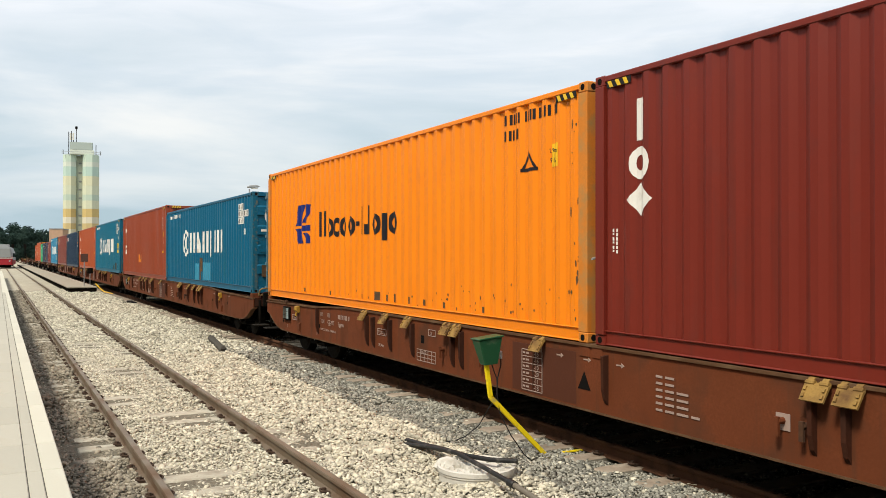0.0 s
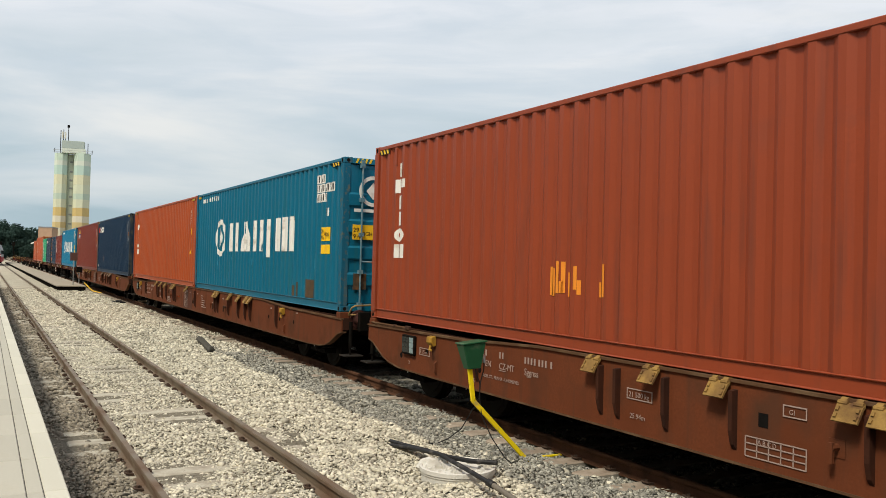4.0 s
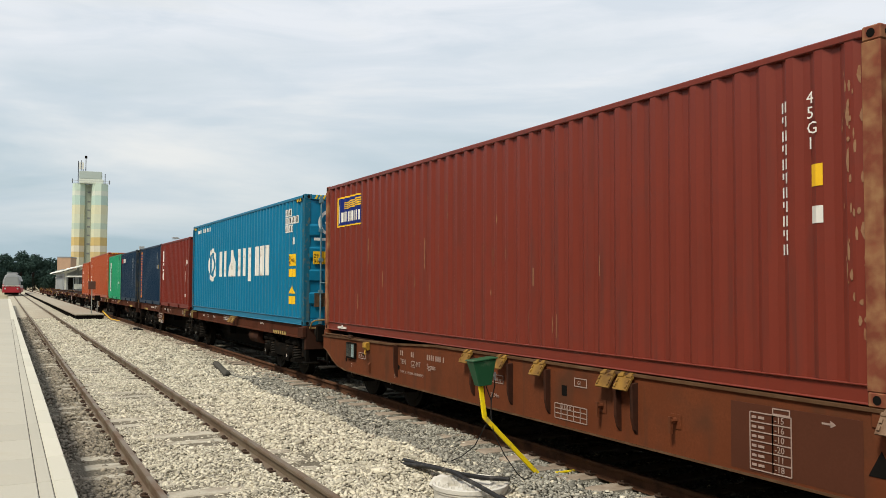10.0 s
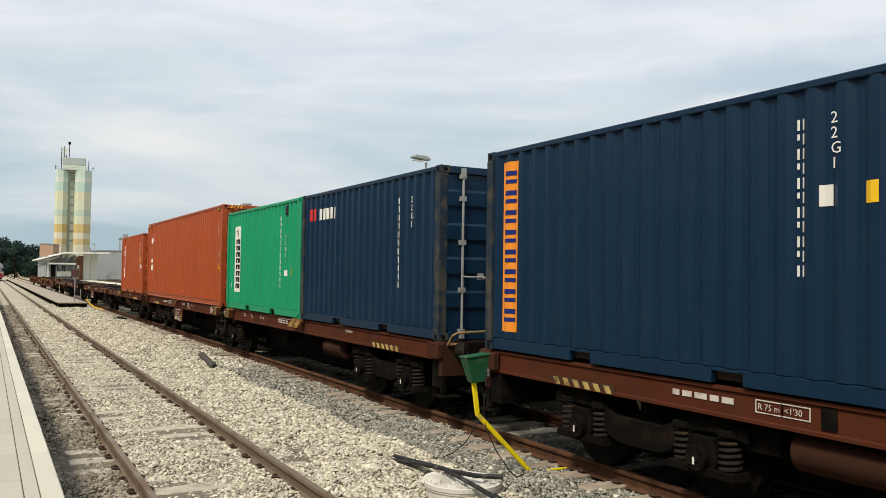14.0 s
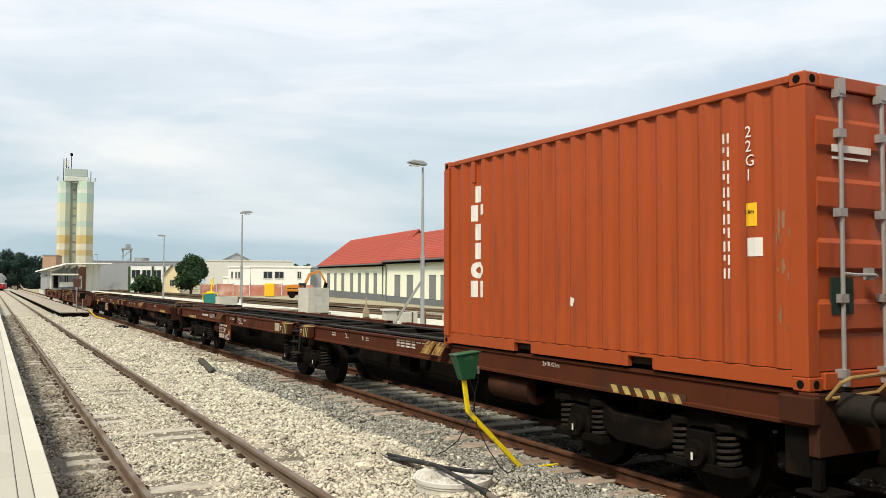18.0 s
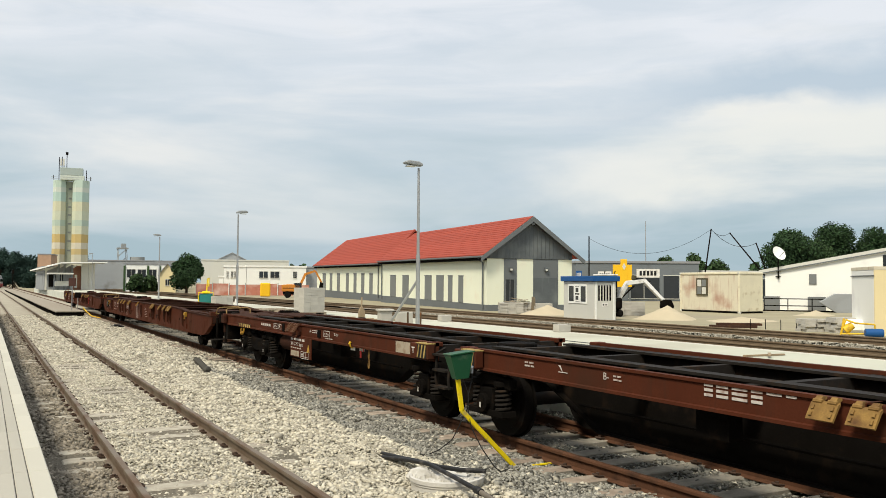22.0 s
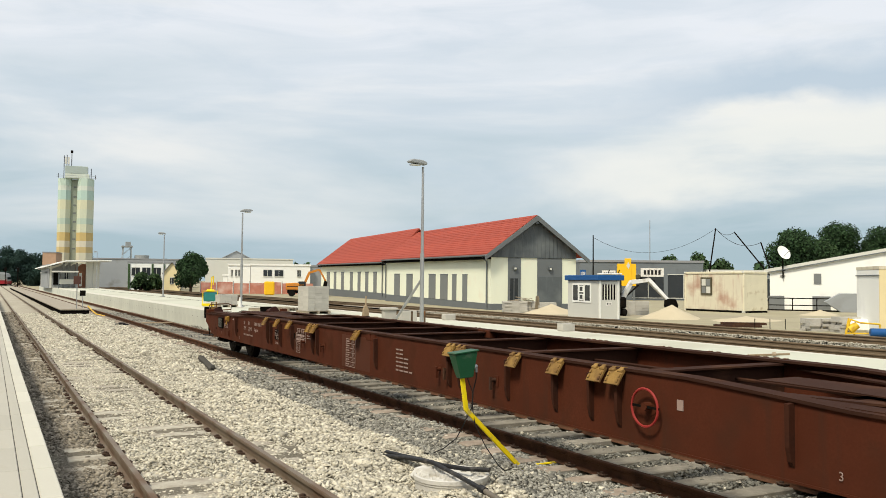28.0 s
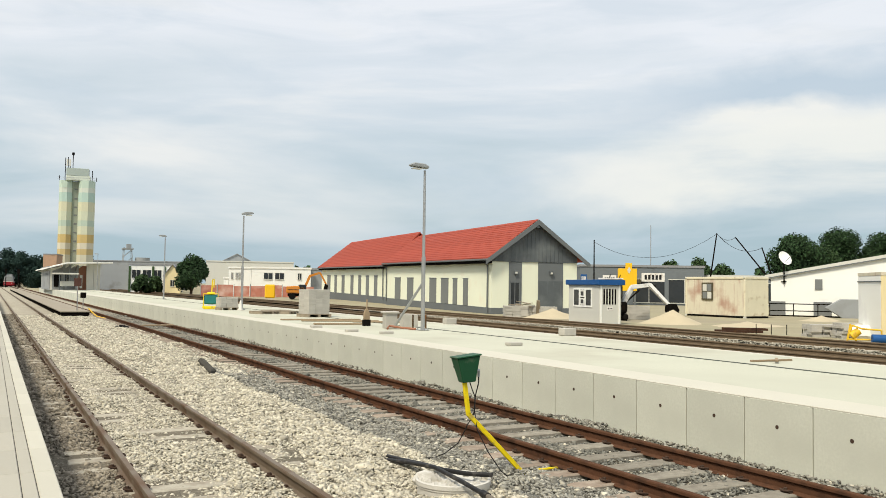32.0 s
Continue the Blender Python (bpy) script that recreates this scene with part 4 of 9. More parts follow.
for i in range(26):
    y, z, h = random.uniform(0.5, 11.5), random.uniform(0.2, 1.9), random.uniform(0.04, 0.3)
    bar(g, y, y + random.uniform(0.01, 0.035), z, z + h)
mark(c, g, M_LIGHTBLUE, "scratches")
mark(c, bar(bar(bar(Geo(), 1.55, 1.95, 0.18, 0.55), 2.45, 2.62, 0.18, 0.48), 2.70, 2.86, 0.18, 0.40), M_RUSTMARK, "rust_stain")
random.seed(15)
for i in range(30):
    y, z, h = random.choice((6.7, 6.35, 6.1, 5.5, 5.15, 7.2, 8.6, 9.2, 4.3)) + random.uniform(-0.12, 0.12), random.uniform(1.12, 1.75), random.uniform(0.06, 0.34)
    w = random.uniform(0.012, 0.05)
    part("worn_streak", on_wall(Geo(), [(y, z), (y + w, z + 0.02), (y + w * 0.8, z + h), (y + w * 0.2, z + h * 0.9)], 0.0075 + 0.0001 * i), C_BLUE2, c)
for i in range(12):
    y, z, h = random.uniform(4.0, 9.6), random.uniform(0.72, 1.08), random.uniform(0.06, 0.28)
    part("worn_streak", bar(Geo(), y, y + random.uniform(0.01, 0.03), z, z + h), M_LIGHTBLUE, c)
c = star("bright blue forty-foot container with white lettering bars", 79.21, HC, C_BLUE3, False, False, True)
mark(c, bar(Geo(), 0.72, 1.10, 0.46, 0.64), M_STICKER, "warning_sticker")
mark(c, on_wall(Geo(), [(1.10, 0.70), (0.72, 0.70), (0.91, 0.98)]), M_STICKER, "warning_triangle")


def lessor(label, u, L, H, mat, doors, tall, n=6, stain=False, yc_=0.95):
    """A rust-coloured box with a white column of bars at its far end and a code column at its near end."""
    c = container(label, u, L, H, mat, doors=doors, hazard=tall, bars=mat if tall else None)
    yw, zt, st_ = (11.21, 2.55, 0.262) if L > 7 else (5.14, 2.17, 0.255)
    for i in range(6):
        z = zt - i * st_
        if i == 4:
            g = oval(Geo(), yw + 0.16, 0.32, z - 0.225, 0.225, 0.07)
        elif i in (1, 5):
            g = bar(bar(Geo(), yw + 0.03, yw + 0.16, z - 0.22, z), yw - 0.16, yw - 0.03, z - (0.22 if i == 5 else 0.14), z)
        else:
            g = bar(Geo(), yw - 0.07, yw + 0.07, z - 0.22, z)
        part("letter_block", g, M_WHITE, c)
    part("vent", Geo().box(-HALF - 0.004, -HALF + 0.03, L - 0.86, L - 0.79, H - 0.37, H - 0.10), mat, c, bevel=0.006)
    mark(c, column(Geo(), yc_, 2.40 if tall else 2.20, 11, 0.075, 0.09, 0.03), M_WHITE, "number_bars")
    down(c, "45G1" if tall else "22G1", 0.14, 0.125, yc_ - 0.22, 2.36 if tall else 2.13, M_WHITE)
    zs2 = 1.68 if tall else 1.36
    mark(c, bar(Geo(), yc_ - 0.33, yc_ - 0.20, zs2, zs2 + 0.20), M_STICKER, "height_sticker", "yellow height sticker")
    writing(c, "2.9m" if tall else "2.6m", 0.052, yc_ - 0.205, zs2 + 0.11, M_BLACKMARK)
    mark(c, bar(Geo(), yc_ - 0.37, yc_ - 0.22, zs2 - 0.26, zs2 - 0.10), M_WHITE, "certificate_mark")
    if tall:
        mark(c, on_wall(Geo(), [(yc_ - 0.14, 1.06), (yc_ - 0.42, 1.06), (yc_ - 0.28, 1.30)]), M_STICKER, "warning_triangle", "yellow warning triangle")
    else:
        mark(c, on_wall(Geo(), [(3.15, 0.63), (3.06, 0.60), (3.02, 0.69), (3.1, 0.72)]), M_WHITE, "scuff")
    if doors:
        writing_end(c, "22G1" if not tall else "45G1", 0.10, 0.2, H - 0.66)
        mark(c, Geo().box(-0.92, -0.42, -0.019, -0.013, H - 0.64, H - 0.58).box(-0.92, -0.46, -0.019, -0.013, H - 0.70, H - 0.68), M_WHITE, "door_markings")
        mark(c, Geo().box(-0.95, -0.68, -0.02, 0.0, 0.62, 0.92), M_NAVYMARK if tall else M_PLATE, "document_plate")
        peel(c, 0.17, 0.30, 0.35, 1.5, 18, 51, M_PEEL, 7.0)
    if stain:
        g = Geo()
        random.seed(9)
        for i in range(10):
            y = random.uniform(6, 7.2)
            bar(g, y, y + 0.05, random.uniform(0.6, 0.7), random.uniform(0.75, 1.1))
        mark(c, g, M_ORANGEMARK, "scuffs")
    return c


lessor("faded rust-red forty-foot container with a column of white bars", 13.75, L40, HC, C_RUSTRED, False, True, stain=True)
c = lessor("rust-orange forty-foot container with a column of white bars", 39.69, L40, HC, C_RUSTORANGE, False, True)
writing(c, "HON..", 0.11, 11.62, 0.055, M_PALE2, x=-HALF + 0.022, name="chalk_writing")

c = container("dark navy forty-foot container with red and white brand bars", 53.30, L40, HC, C_NAVY, posts=M_POST, hazard=True)
for i in range(5):
    y = 11.20 - i * 0.275
    g = ring(Geo(), y - 0.11, 2.36, 0.06, 0.15, 14, 0.85) if i != 1 else bar(bar(Geo(), y - 0.20, y, 2.30, 2.42), y - 0.10, y, 2.21, 2.51)
    part("letter_block", g, M_WHITE, c)
for y0 in (11.58, 11.36):
    part("letter_block", bar(Geo(), y0, y0 + 0.18, 2.22, 2.52), M_REDMARK, c, "red letter block")
mark(c, column(Geo(), 0.86, 2.55, 11, 0.075, 0.09, 0.025), M_WHITE, "number_bars")
down(c, "45G1", 0.14, 0.12, 0.66, 2.44)
mark(c, bar(Geo(), 0.50, 0.66, 1.86, 2.04), M_ORANGEMARK, "height_sticker")
mark(c, bar(Geo(), 0.50, 0.66, 1.63, 1.78), M_WHITE, "certificate_mark")
mark(c, Geo().prism([(0.55, 0.55), (0.85, 0.55), (0.70, 0.82)], "y", -0.004, 0.0), M_ORANGEMARK, "warning_triangle")
g = Geo()
for k in range(11):
    x = -0.98 + k * 0.18
    g.prism([(x, HC - 0.115), (x + 0.08, HC - 0.115), (x + 0.14, HC - 0.02), (x + 0.06, HC - 0.02)], "y", -0.024, -0.019)
mark(c, g, M_YELLOW, "hazard_stripes", "yellow warning stripes")
g = Geo()
random.seed(3)
for y, z in ((6.9, 1.62), (6.4, 1.66), (5.9, 1.62), (3.1, 2.0), (3.0, 1.7), (2.6, 1.9), (8.6, 0.3), (9.4, 0.6), (5.1, 1.2), (6.95, 1.4), (3.2, 0.9)):
    bar(g, y, y + 0.010, z, z + random.uniform(0.08, 0.35))
mark(c, g, M_PALE, "scratches", "pale scratches")
mark(c, bar(Geo(), 11.62, 11.72, 0.28, 0.40), M_WHITE, "tag")

c = container("red-brown forty-foot container with a dark blue badge", 65.63, L40, HC, C_REDBROWN, posts=M_POSTRUST, hazard=False)
mark(c, bar(Geo(), 10.33, 11.60, 2.03, 2.61), M_STICKER, "badge_border", "thin yellow badge border")
g = bar(Geo(), 10.36, 11.57, 2.06, 2.58)
for i in range(len(g.v)):
    g.v[i] = (g.v[i][0] - 0.003, *g.v[i][1:])
mark(c, g, M_NAVYMARK, "badge", "dark blue rectangular badge")
g = Geo()
for k in range(4):
    on_wall(g, [(10.38, 2.40 + k * 0.042), (11.20, 2.36 + k * 0.036), (11.20, 2.378 + k * 0.036), (10.38, 2.427 + k * 0.042)], 0.011)
mark(c, g, M_STICKER, "badge_rays")
g = Geo()
on_wall(g, [(11.52, 2.10), (11.38, 2.10), (11.42, 2.46), (11.48, 2.46)], 0.011)
for i in range(6):
    y = 11.34 - i * 0.155
    on_wall(g, [(y - 0.05, 2.12), (y, 2.12), (y, 2.31), (y - 0.05, 2.31)], 0.011)
    on_wall(g, [(y - 0.125, 2.12), (y - 0.08, 2.12), (y - 0.08, 2.31), (y - 0.125, 2.31)], 0.011)
mark(c, g, M_WHITE, "badge_bars")
mark(c, column(Geo(), 0.90, 2.46, 11, 0.075, 0.09, 0.03), M_WHITE, "number_bars")
down(c, "45G1", 0.14, 0.125, 0.66, 2.40)
mark(c, bar(Geo(), 0.52, 0.65, 1.72, 1.90), M_STICKER, "height_sticker")
mark(c, bar(Geo(), 0.52, 0.65, 1.42, 1.56), M_WHITE, "certificate_mark")
g = Geo()
random.seed(4)
for i in range(22):
    y, z = random.uniform(3.0, 10.5), random.uniform(0.2, 1.5)
    bar(g, y, y + 0.012, z, z + random.uniform(0.1, 0.55))
mark(c, g, M_PEEL, "scratches", "thin pale scratches")
peel(c, 0.17, 0.36, 0.5, 2.6, 46, 31, M_PEEL, 6.0)
peel(c, 5.5, 8.5, 0.4, 2.3, 16, 32, M_PEEL, 7.0)
mark(c, Geo().box(-HALF - 0.004, -HALF + 0.002, 11.0, 11.45, 0.06, 0.10).box(-HALF - 0.004, -HALF + 0.002, 11.2, 11.24, 0.05, 0.13), M_WHITE, "chalk_mark")

c = container("brown-red twenty-foot container with worn stickers", 92.09, L20, STD, C_BROWN, doors=True)
three_marks(c, 5.48, 1.05)
mark(c, column(Geo(), 0.94, 2.30, 12, 0.085, 0.085, 0.026), M_WHITE, "number_bars")
down(c, "22G1", 0.13, 0.105, 0.65, 1.28)
mark(c, bar(Geo(), 0.62, 0.73, 2.06, 2.18), M_WHITE, "sticker", "white sticker")
mark(c, on_wall(Geo(), [(0.50, 1.60), (0.57, 1.66), (0.55, 1.80), (0.46, 1.76), (0.44, 1.66)]), M_PALE2, "sticker", "torn white sticker")
mark(c, bar(Geo(), 0.60, 0.78, 0.44, 0.54), M_WHITE, "sticker", "white sticker")
mark(c, bar(Geo(), 0.58, 0.68, 1.68, 1.86), M_STICKER, "height_sticker")
peel(c, 0.44, 0.78, 1.40, 2.02, 26, 33, M_PALE, 2.5)
peel(c, 0.16, 0.24, 0.4, 2.2, 22, 34, M_PEEL, 5.0)
part("brand_bar", Geo().box(-0.85, -0.75, -0.019, -0.013, STD - 0.84, STD - 0.50), M_WHITE, c)
g = Geo()
for i in range(18):
    a, b = math.pi * i / 9, math.pi * (i + 1) / 9
    g.quad(*[(-0.50 + r * 0.85 * math.cos(t), -0.016, STD - 0.73 + r * math.sin(t)) for r, t in ((0.07, a), (0.13, a), (0.13, b), (0.07, b))])
part("brand_bar", g, M_WHITE, c)
part("brand_bar", Geo().prism([(-0.33, STD - 0.73), (-0.20, STD - 0.87), (-0.07, STD - 0.73), (-0.20, STD - 0.59)], "y", -0.019, -0.013), M_WHITE, c)
writing_end(c, "GL", 0.10, -0.5, 1.42)
mark(c, Geo().box(-0.95, -0.68, -0.02, 0.0, 0.62, 0.92), M_PLATE, "document_plate")

c = container("navy twenty-foot container with an orange name strip", 98.25, L20, STD, C_NAVY, posts=M_POST)
mark(c, bar(Geo(), 5.34, 5.70, 0.26, 2.42), M_ORANGEMARK, "name_strip", "tall orange strip")
g = Geo()
for i in range(8):
    z = 2.30 - i * 0.25
    on_wall(g, [(5.40, z - 0.16), (5.64, z - 0.16), (5.64, z - 0.11), (5.40, z - 0.11)], 0.010)
    on_wall(g, [(5.40, z - 0.06), (5.64, z - 0.06), (5.64, z), (5.40, z)], 0.010)
mark(c, g, M_NAVYMARK, "strip_bars")
mark(c, column(Geo(), 1.22, 2.28, 11, 0.08, 0.09, 0.03), M_WHITE, "number_bars")
down(c, "22G1", 0.13, 0.12, 0.92, 2.2)
mark(c, bar(Geo(), 0.52, 0.64, 1.55, 1.72), M_STICKER, "height_sticker")
mark(c, bar(Geo(), 0.92, 1.04, 1.55, 1.72), M_WHITE, "certificate_mark")

c = container("navy twenty-foot container with red and white brand bars", 105.61, L20, STD, C_NAVY, doors=True, posts=M_POST)
mark(c, row_bars(Geo(), L20 - 0.92, STD - 0.56, 4, 0.20, 0.22, 0.03), M_WHITE, "brand_bars", "white lettering-sized bars")
mark(c, row_bars(Geo(), L20 - 0.35, STD - 0.56, 2, 0.22, 0.24, 0.03), M_REDMARK, "brand_bars", "red lettering-sized bars")
mark(c, column(Geo(), 1.40, 2.20, 11, 0.08, 0.10, 0.035), M_WHITE, "number_bars")
down(c, "22G1", 0.13, 0.13, 0.95, 2.1)

c = container("green twenty-foot container with a white name strip", 111.75, L20, STD, C_GREEN)
mark(c, bar(Geo(), 4.84, 5.28, 0.46, 2.18), M_WHITE, "name_strip", "tall white strip")
g = Geo()
for i in range(8):
    z = 1.84 - i * 0.166
    on_wall(g, [(4.90, z - 0.125), (4.97, z - 0.125), (4.97, z), (4.90, z)], 0.010)
    on_wall(g, [(5.14, z - 0.125), (5.21, z - 0.125), (5.21, z), (5.14, z)], 0.010)
    on_wall(g, [(4.97, z - 0.045), (5.14, z - 0.045), (5.14, z), (4.97, z)], 0.010)
on_wall(g, [(4.94, 1.95), (5.14, 1.90), (5.20, 2.08), (5.02, 2.12)], 0.010)
mark(c, g, M_BLACKMARK, "strip_bars")
mark(c, column(Geo(), 1.38, 2.24, 12, 0.07, 0.10, 0.038), M_WHITE, "number_bars")
down(c, "22G1", 0.13, 0.13, 1.02, 1.72)
mark(c, bar(Geo(), 0.92, 1.08, 0.90, 1.03), M_WHITE, "certificate_mark")
mark(c, bar(Geo(), 0.58, 0.72, 0.88, 1.10), M_STICKER, "height_sticker")
mark(c, bar(Geo(), 5.54, 5.61, 0.58, 0.68), M_WHITE, "sticker")
mark(c, Geo().box(-HALF - 0.004, -HALF + 0.05, 0.98, 1.06, 2.26, 2.46), M_POST, "vent")

lessor("rust-orange forty-foot container with horizontal ribbed doors", 118.49, L40, HC, C_RUSTORANGE, True, True, yc_=0.62)
lessor("rust-orange twenty-foot container with grey locking bars", 132.0, L20, STD, C_RUSTORANGE, True, False, yc_=0.83)

# -- wagons


def wheelset_mesh():
    g = Geo()
    for s in (-1, 1):
        x = s * 0.715
        g.cyl((x - 0.065, 0, 0), (x + 0.065, 0, 0), 0.46, 32)
        g.cyl((x - s * 0.07, 0, 0), (x - s * 0.10, 0, 0), 0.488, 32)
        g.cyl((x + s * 0.066, 0, 0), (x + s * 0.075, 0, 0), 0.37, 24)
        g.cyl((x + s * 0.07, 0, 0), (x + s * 0.13, 0, 0), 0.11, 16)
        for k in range(6):
            a = k * math.pi / 3
            g.cyl((x + s * 0.07, 0.24 * math.cos(a), 0.24 * math.sin(a)), (x + s * 0.082, 0.24 * math.cos(a), 0.24 * math.sin(a)), 0.022, 8)
    g.cyl((-0.7, 0, 0), (0.7, 0, 0), 0.09, 16)
    me = g.mesh("wheelset", smooth=True)
    me.materials.append(M_WHEEL)
    return me


def bogie_meshes():
    out = {}
    for s in (-1, 1):
        x = s * 1.0
        top = [(-1.42, 0.66), (-1.42, 0.80), (-1.05, 0.85), (-0.72, 0.84), (-0.52, 0.74), (-0.36, 0.66), (0.36, 0.66), (0.52, 0.74), (0.72, 0.84), (1.05, 0.85), (1.42, 0.80), (1.42, 0.66)]
        low = [(1.12, 0.70), (0.78, 0.68), (0.60, 0.54), (0.46, 0.42), (0.30, 0.37), (-0.30, 0.37), (-0.46, 0.42), (-0.60, 0.54), (-0.78, 0.68), (-1.12, 0.70)]
        out["side_frame", s] = Geo().prism(top + low, "x", x - 0.06, x + 0.06).mesh("side_frame", 0.015)
        out["frame_flange", s] = Geo().box(x - 0.11, x + 0.11, -0.35, 0.35, 0.845, 0.865).mesh("frame_flange", 0.006)
        g = Geo().prism([(-0.16, -0.17), (0.16, -0.17), (0.19, -0.02), (0.15, 0.20), (-0.15, 0.20), (-0.19, -0.02)], "x", x - 0.10, x + 0.12)
        g.cyl((x + s * 0.10, 0, 0), (x + s * 0.17, 0, 0), 0.125, 16).cyl((x + s * 0.17, 0, 0), (x + s * 0.185, 0, 0), 0.05, 8)
        g.prism([(-0.42, -0.16), (0.42, -0.16), (0.40, -0.08), (-0.40, -0.08)], "x", x - 0.12, x + 0.12)
        for k in range(4):
            a = 0.785 + k * 1.571
            g.cyl((x + s * 0.165, 0.09 * math.cos(a), 0.09 * math.sin(a)), (x + s * 0.18, 0.09 * math.cos(a), 0.09 * math.sin(a)), 0.016, 6)
        out["axle_box", s] = g.mesh("axle_box", 0.015)
        pts = [(x + 0.095 * math.cos(a * 0.72), 0.095 * math.sin(a * 0.72), -0.09 + 0.32 * a / 48) for a in range(49)]
        out["spring", s] = Geo().tube(pts, 0.021, 6).mesh("spring", smooth=True)
        out["spring_cap", s] = Geo().cyl((x, 0, 0.23), (x, 0, 0.30), 0.13, 14).mesh("spring_cap", 0.01)
        out["brake_shoe", s] = Geo().prism([(-0.03, -0.26), (0.05, -0.24), (0.07, 0.0), (0.05, 0.2), (-0.02, 0.22)], "x", x - s * 0.285 - 0.04, x - s * 0.285 + 0.04).mesh("brake_shoe", 0.01)
    out["bolster"] = Geo().prism([(-0.92, 0.52), (-0.92, 0.68), (-0.5, 0.76), (0.5, 0.76), (0.92, 0.68), (0.92, 0.52), (0.5, 0.44), (-0.5, 0.44)], "y", -0.22, 0.22).cyl((0, 0, 0.7), (0, 0, 0.88), 0.22, 16).mesh("bolster", 0.015)
    return out


WHEELSET = wheelset_mesh()
BOGIE = bogie_meshes()
M_GRIME = material("worn_dark_steel", (0.022, 0.019, 0.016), 0.7, vary=0.25, scale=6, fine=60, bump=0.2, dirt=(0.05, 0.032, 0.02), dirt_amount=0.3, dirt_scale=5, spec=0.1)
M_YELLOWWORN = material("worn_yellow_paint", (0.46, 0.33, 0.11), 0.7, vary=0.2, scale=8, fine=60, bump=0.05, dirt=(0.10, 0.06, 0.03), dirt_amount=0.6, dirt_scale=7)
M_FLAPRUST = material("rusty_bracket", (0.115, 0.055, 0.030), 0.8, vary=0.25, scale=8, fine=60, bump=0.2, dirt=(0.05, 0.03, 0.02), dirt_amount=0.5, dirt_scale=6, spec=0.1)
M_FLAPGOLD = material("golden_yellow_bracket", (0.30, 0.165, 0.03), 0.65, vary=0.25, scale=12, fine=60, bump=0.15, dirt=(0.09, 0.045, 0.02), dirt_amount=1.0, dirt_scale=6)
M_FLAPDUST = material("dusty_brown_bracket", (0.24, 0.155, 0.10), 0.75, vary=0.2, scale=8, fine=60, bump=0.15, dirt=(0.10, 0.05, 0.03), dirt_amount=0.6, dirt_scale=6)
M_HOOK = material("dull_yellow_hook", (0.36, 0.20, 0.022), 0.6, vary=0.12, scale=6, fine=60, bump=0.1, dirt=(0.16, 0.08, 0.03), dirt_amount=0.5, dirt_scale=6)
M_GRIMEBROWN = material("grimy_brown_steel", (0.060, 0.032, 0.022), 0.75, vary=0.2, scale=5, fine=50, bump=0.15, dirt=(0.10, 0.05, 0.025), dirt_amount=0.3, dirt_scale=4, spec=0.08)
M_REDDULL = material("dull_red_paint", (0.30, 0.03, 0.025), 0.6, vary=0.12, scale=8, fine=50, bump=0.05)
M_BUFFER = material("grimy_maroon_steel", (0.062, 0.024, 0.020), 0.6, vary=0.2, scale=5, fine=50, bump=0.1, dirt=(0.03, 0.018, 0.014), dirt_amount=0.5, dirt_scale=5, spec=0.12)
M_RAILYELLOW = material("faded_yellow_rail", (0.30, 0.19, 0.07), 0.6, vary=0.15, scale=6, fine=60, bump=0.05, dirt=(0.2, 0.12, 0.06), dirt_amount=0.4, dirt_scale=6)
M_STICKERDIM = material("faded_yellow_sticker", (0.50, 0.30, 0.05), 0.7, vary=0.15, scale=8, fine=60, bump=0.0, dirt=(0.2, 0.12, 0.06), dirt_amount=0.4, dirt_scale=7)
M_PANE = material("dark_lamp_glass", (0.030, 0.034, 0.032), 0.25, vary=0.3, scale=4, fine=30, bump=0.0, spec=0.4)
# Pale blue colour stands for the sky mirrored in this glass.
M_PANESKY = material("sky_tinted_lamp_glass", (0.30, 0.40, 0.41), 0.15, vary=0.3, scale=14, fine=40, bump=0.0, dirt=(0.10, 0.14, 0.14), dirt_amount=0.6, dirt_scale=14, spec=0.6)
M_CREAM = material("pale_marking_panel", (0.42, 0.36, 0.27), 0.7, vary=0.1, scale=6, fine=50, bump=0.0, dirt=(0.25, 0.16, 0.10), dirt_amount=0.4, dirt_scale=5)


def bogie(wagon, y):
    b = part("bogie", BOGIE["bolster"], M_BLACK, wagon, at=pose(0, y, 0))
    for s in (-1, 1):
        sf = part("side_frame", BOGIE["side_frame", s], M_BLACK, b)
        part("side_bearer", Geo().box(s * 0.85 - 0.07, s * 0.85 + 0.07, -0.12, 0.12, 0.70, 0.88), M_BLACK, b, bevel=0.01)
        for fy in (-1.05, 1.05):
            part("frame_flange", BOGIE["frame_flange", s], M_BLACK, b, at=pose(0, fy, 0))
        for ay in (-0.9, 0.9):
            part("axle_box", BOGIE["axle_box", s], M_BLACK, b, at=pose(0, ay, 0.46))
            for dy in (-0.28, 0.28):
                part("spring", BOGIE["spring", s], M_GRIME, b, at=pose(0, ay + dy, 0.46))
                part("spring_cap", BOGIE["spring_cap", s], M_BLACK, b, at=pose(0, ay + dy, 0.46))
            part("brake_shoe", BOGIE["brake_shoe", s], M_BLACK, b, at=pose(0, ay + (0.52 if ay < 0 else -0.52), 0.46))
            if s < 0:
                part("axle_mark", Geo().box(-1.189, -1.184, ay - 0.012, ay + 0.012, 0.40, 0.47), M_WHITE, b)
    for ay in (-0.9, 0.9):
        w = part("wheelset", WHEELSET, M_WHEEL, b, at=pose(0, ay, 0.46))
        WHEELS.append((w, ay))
    return b


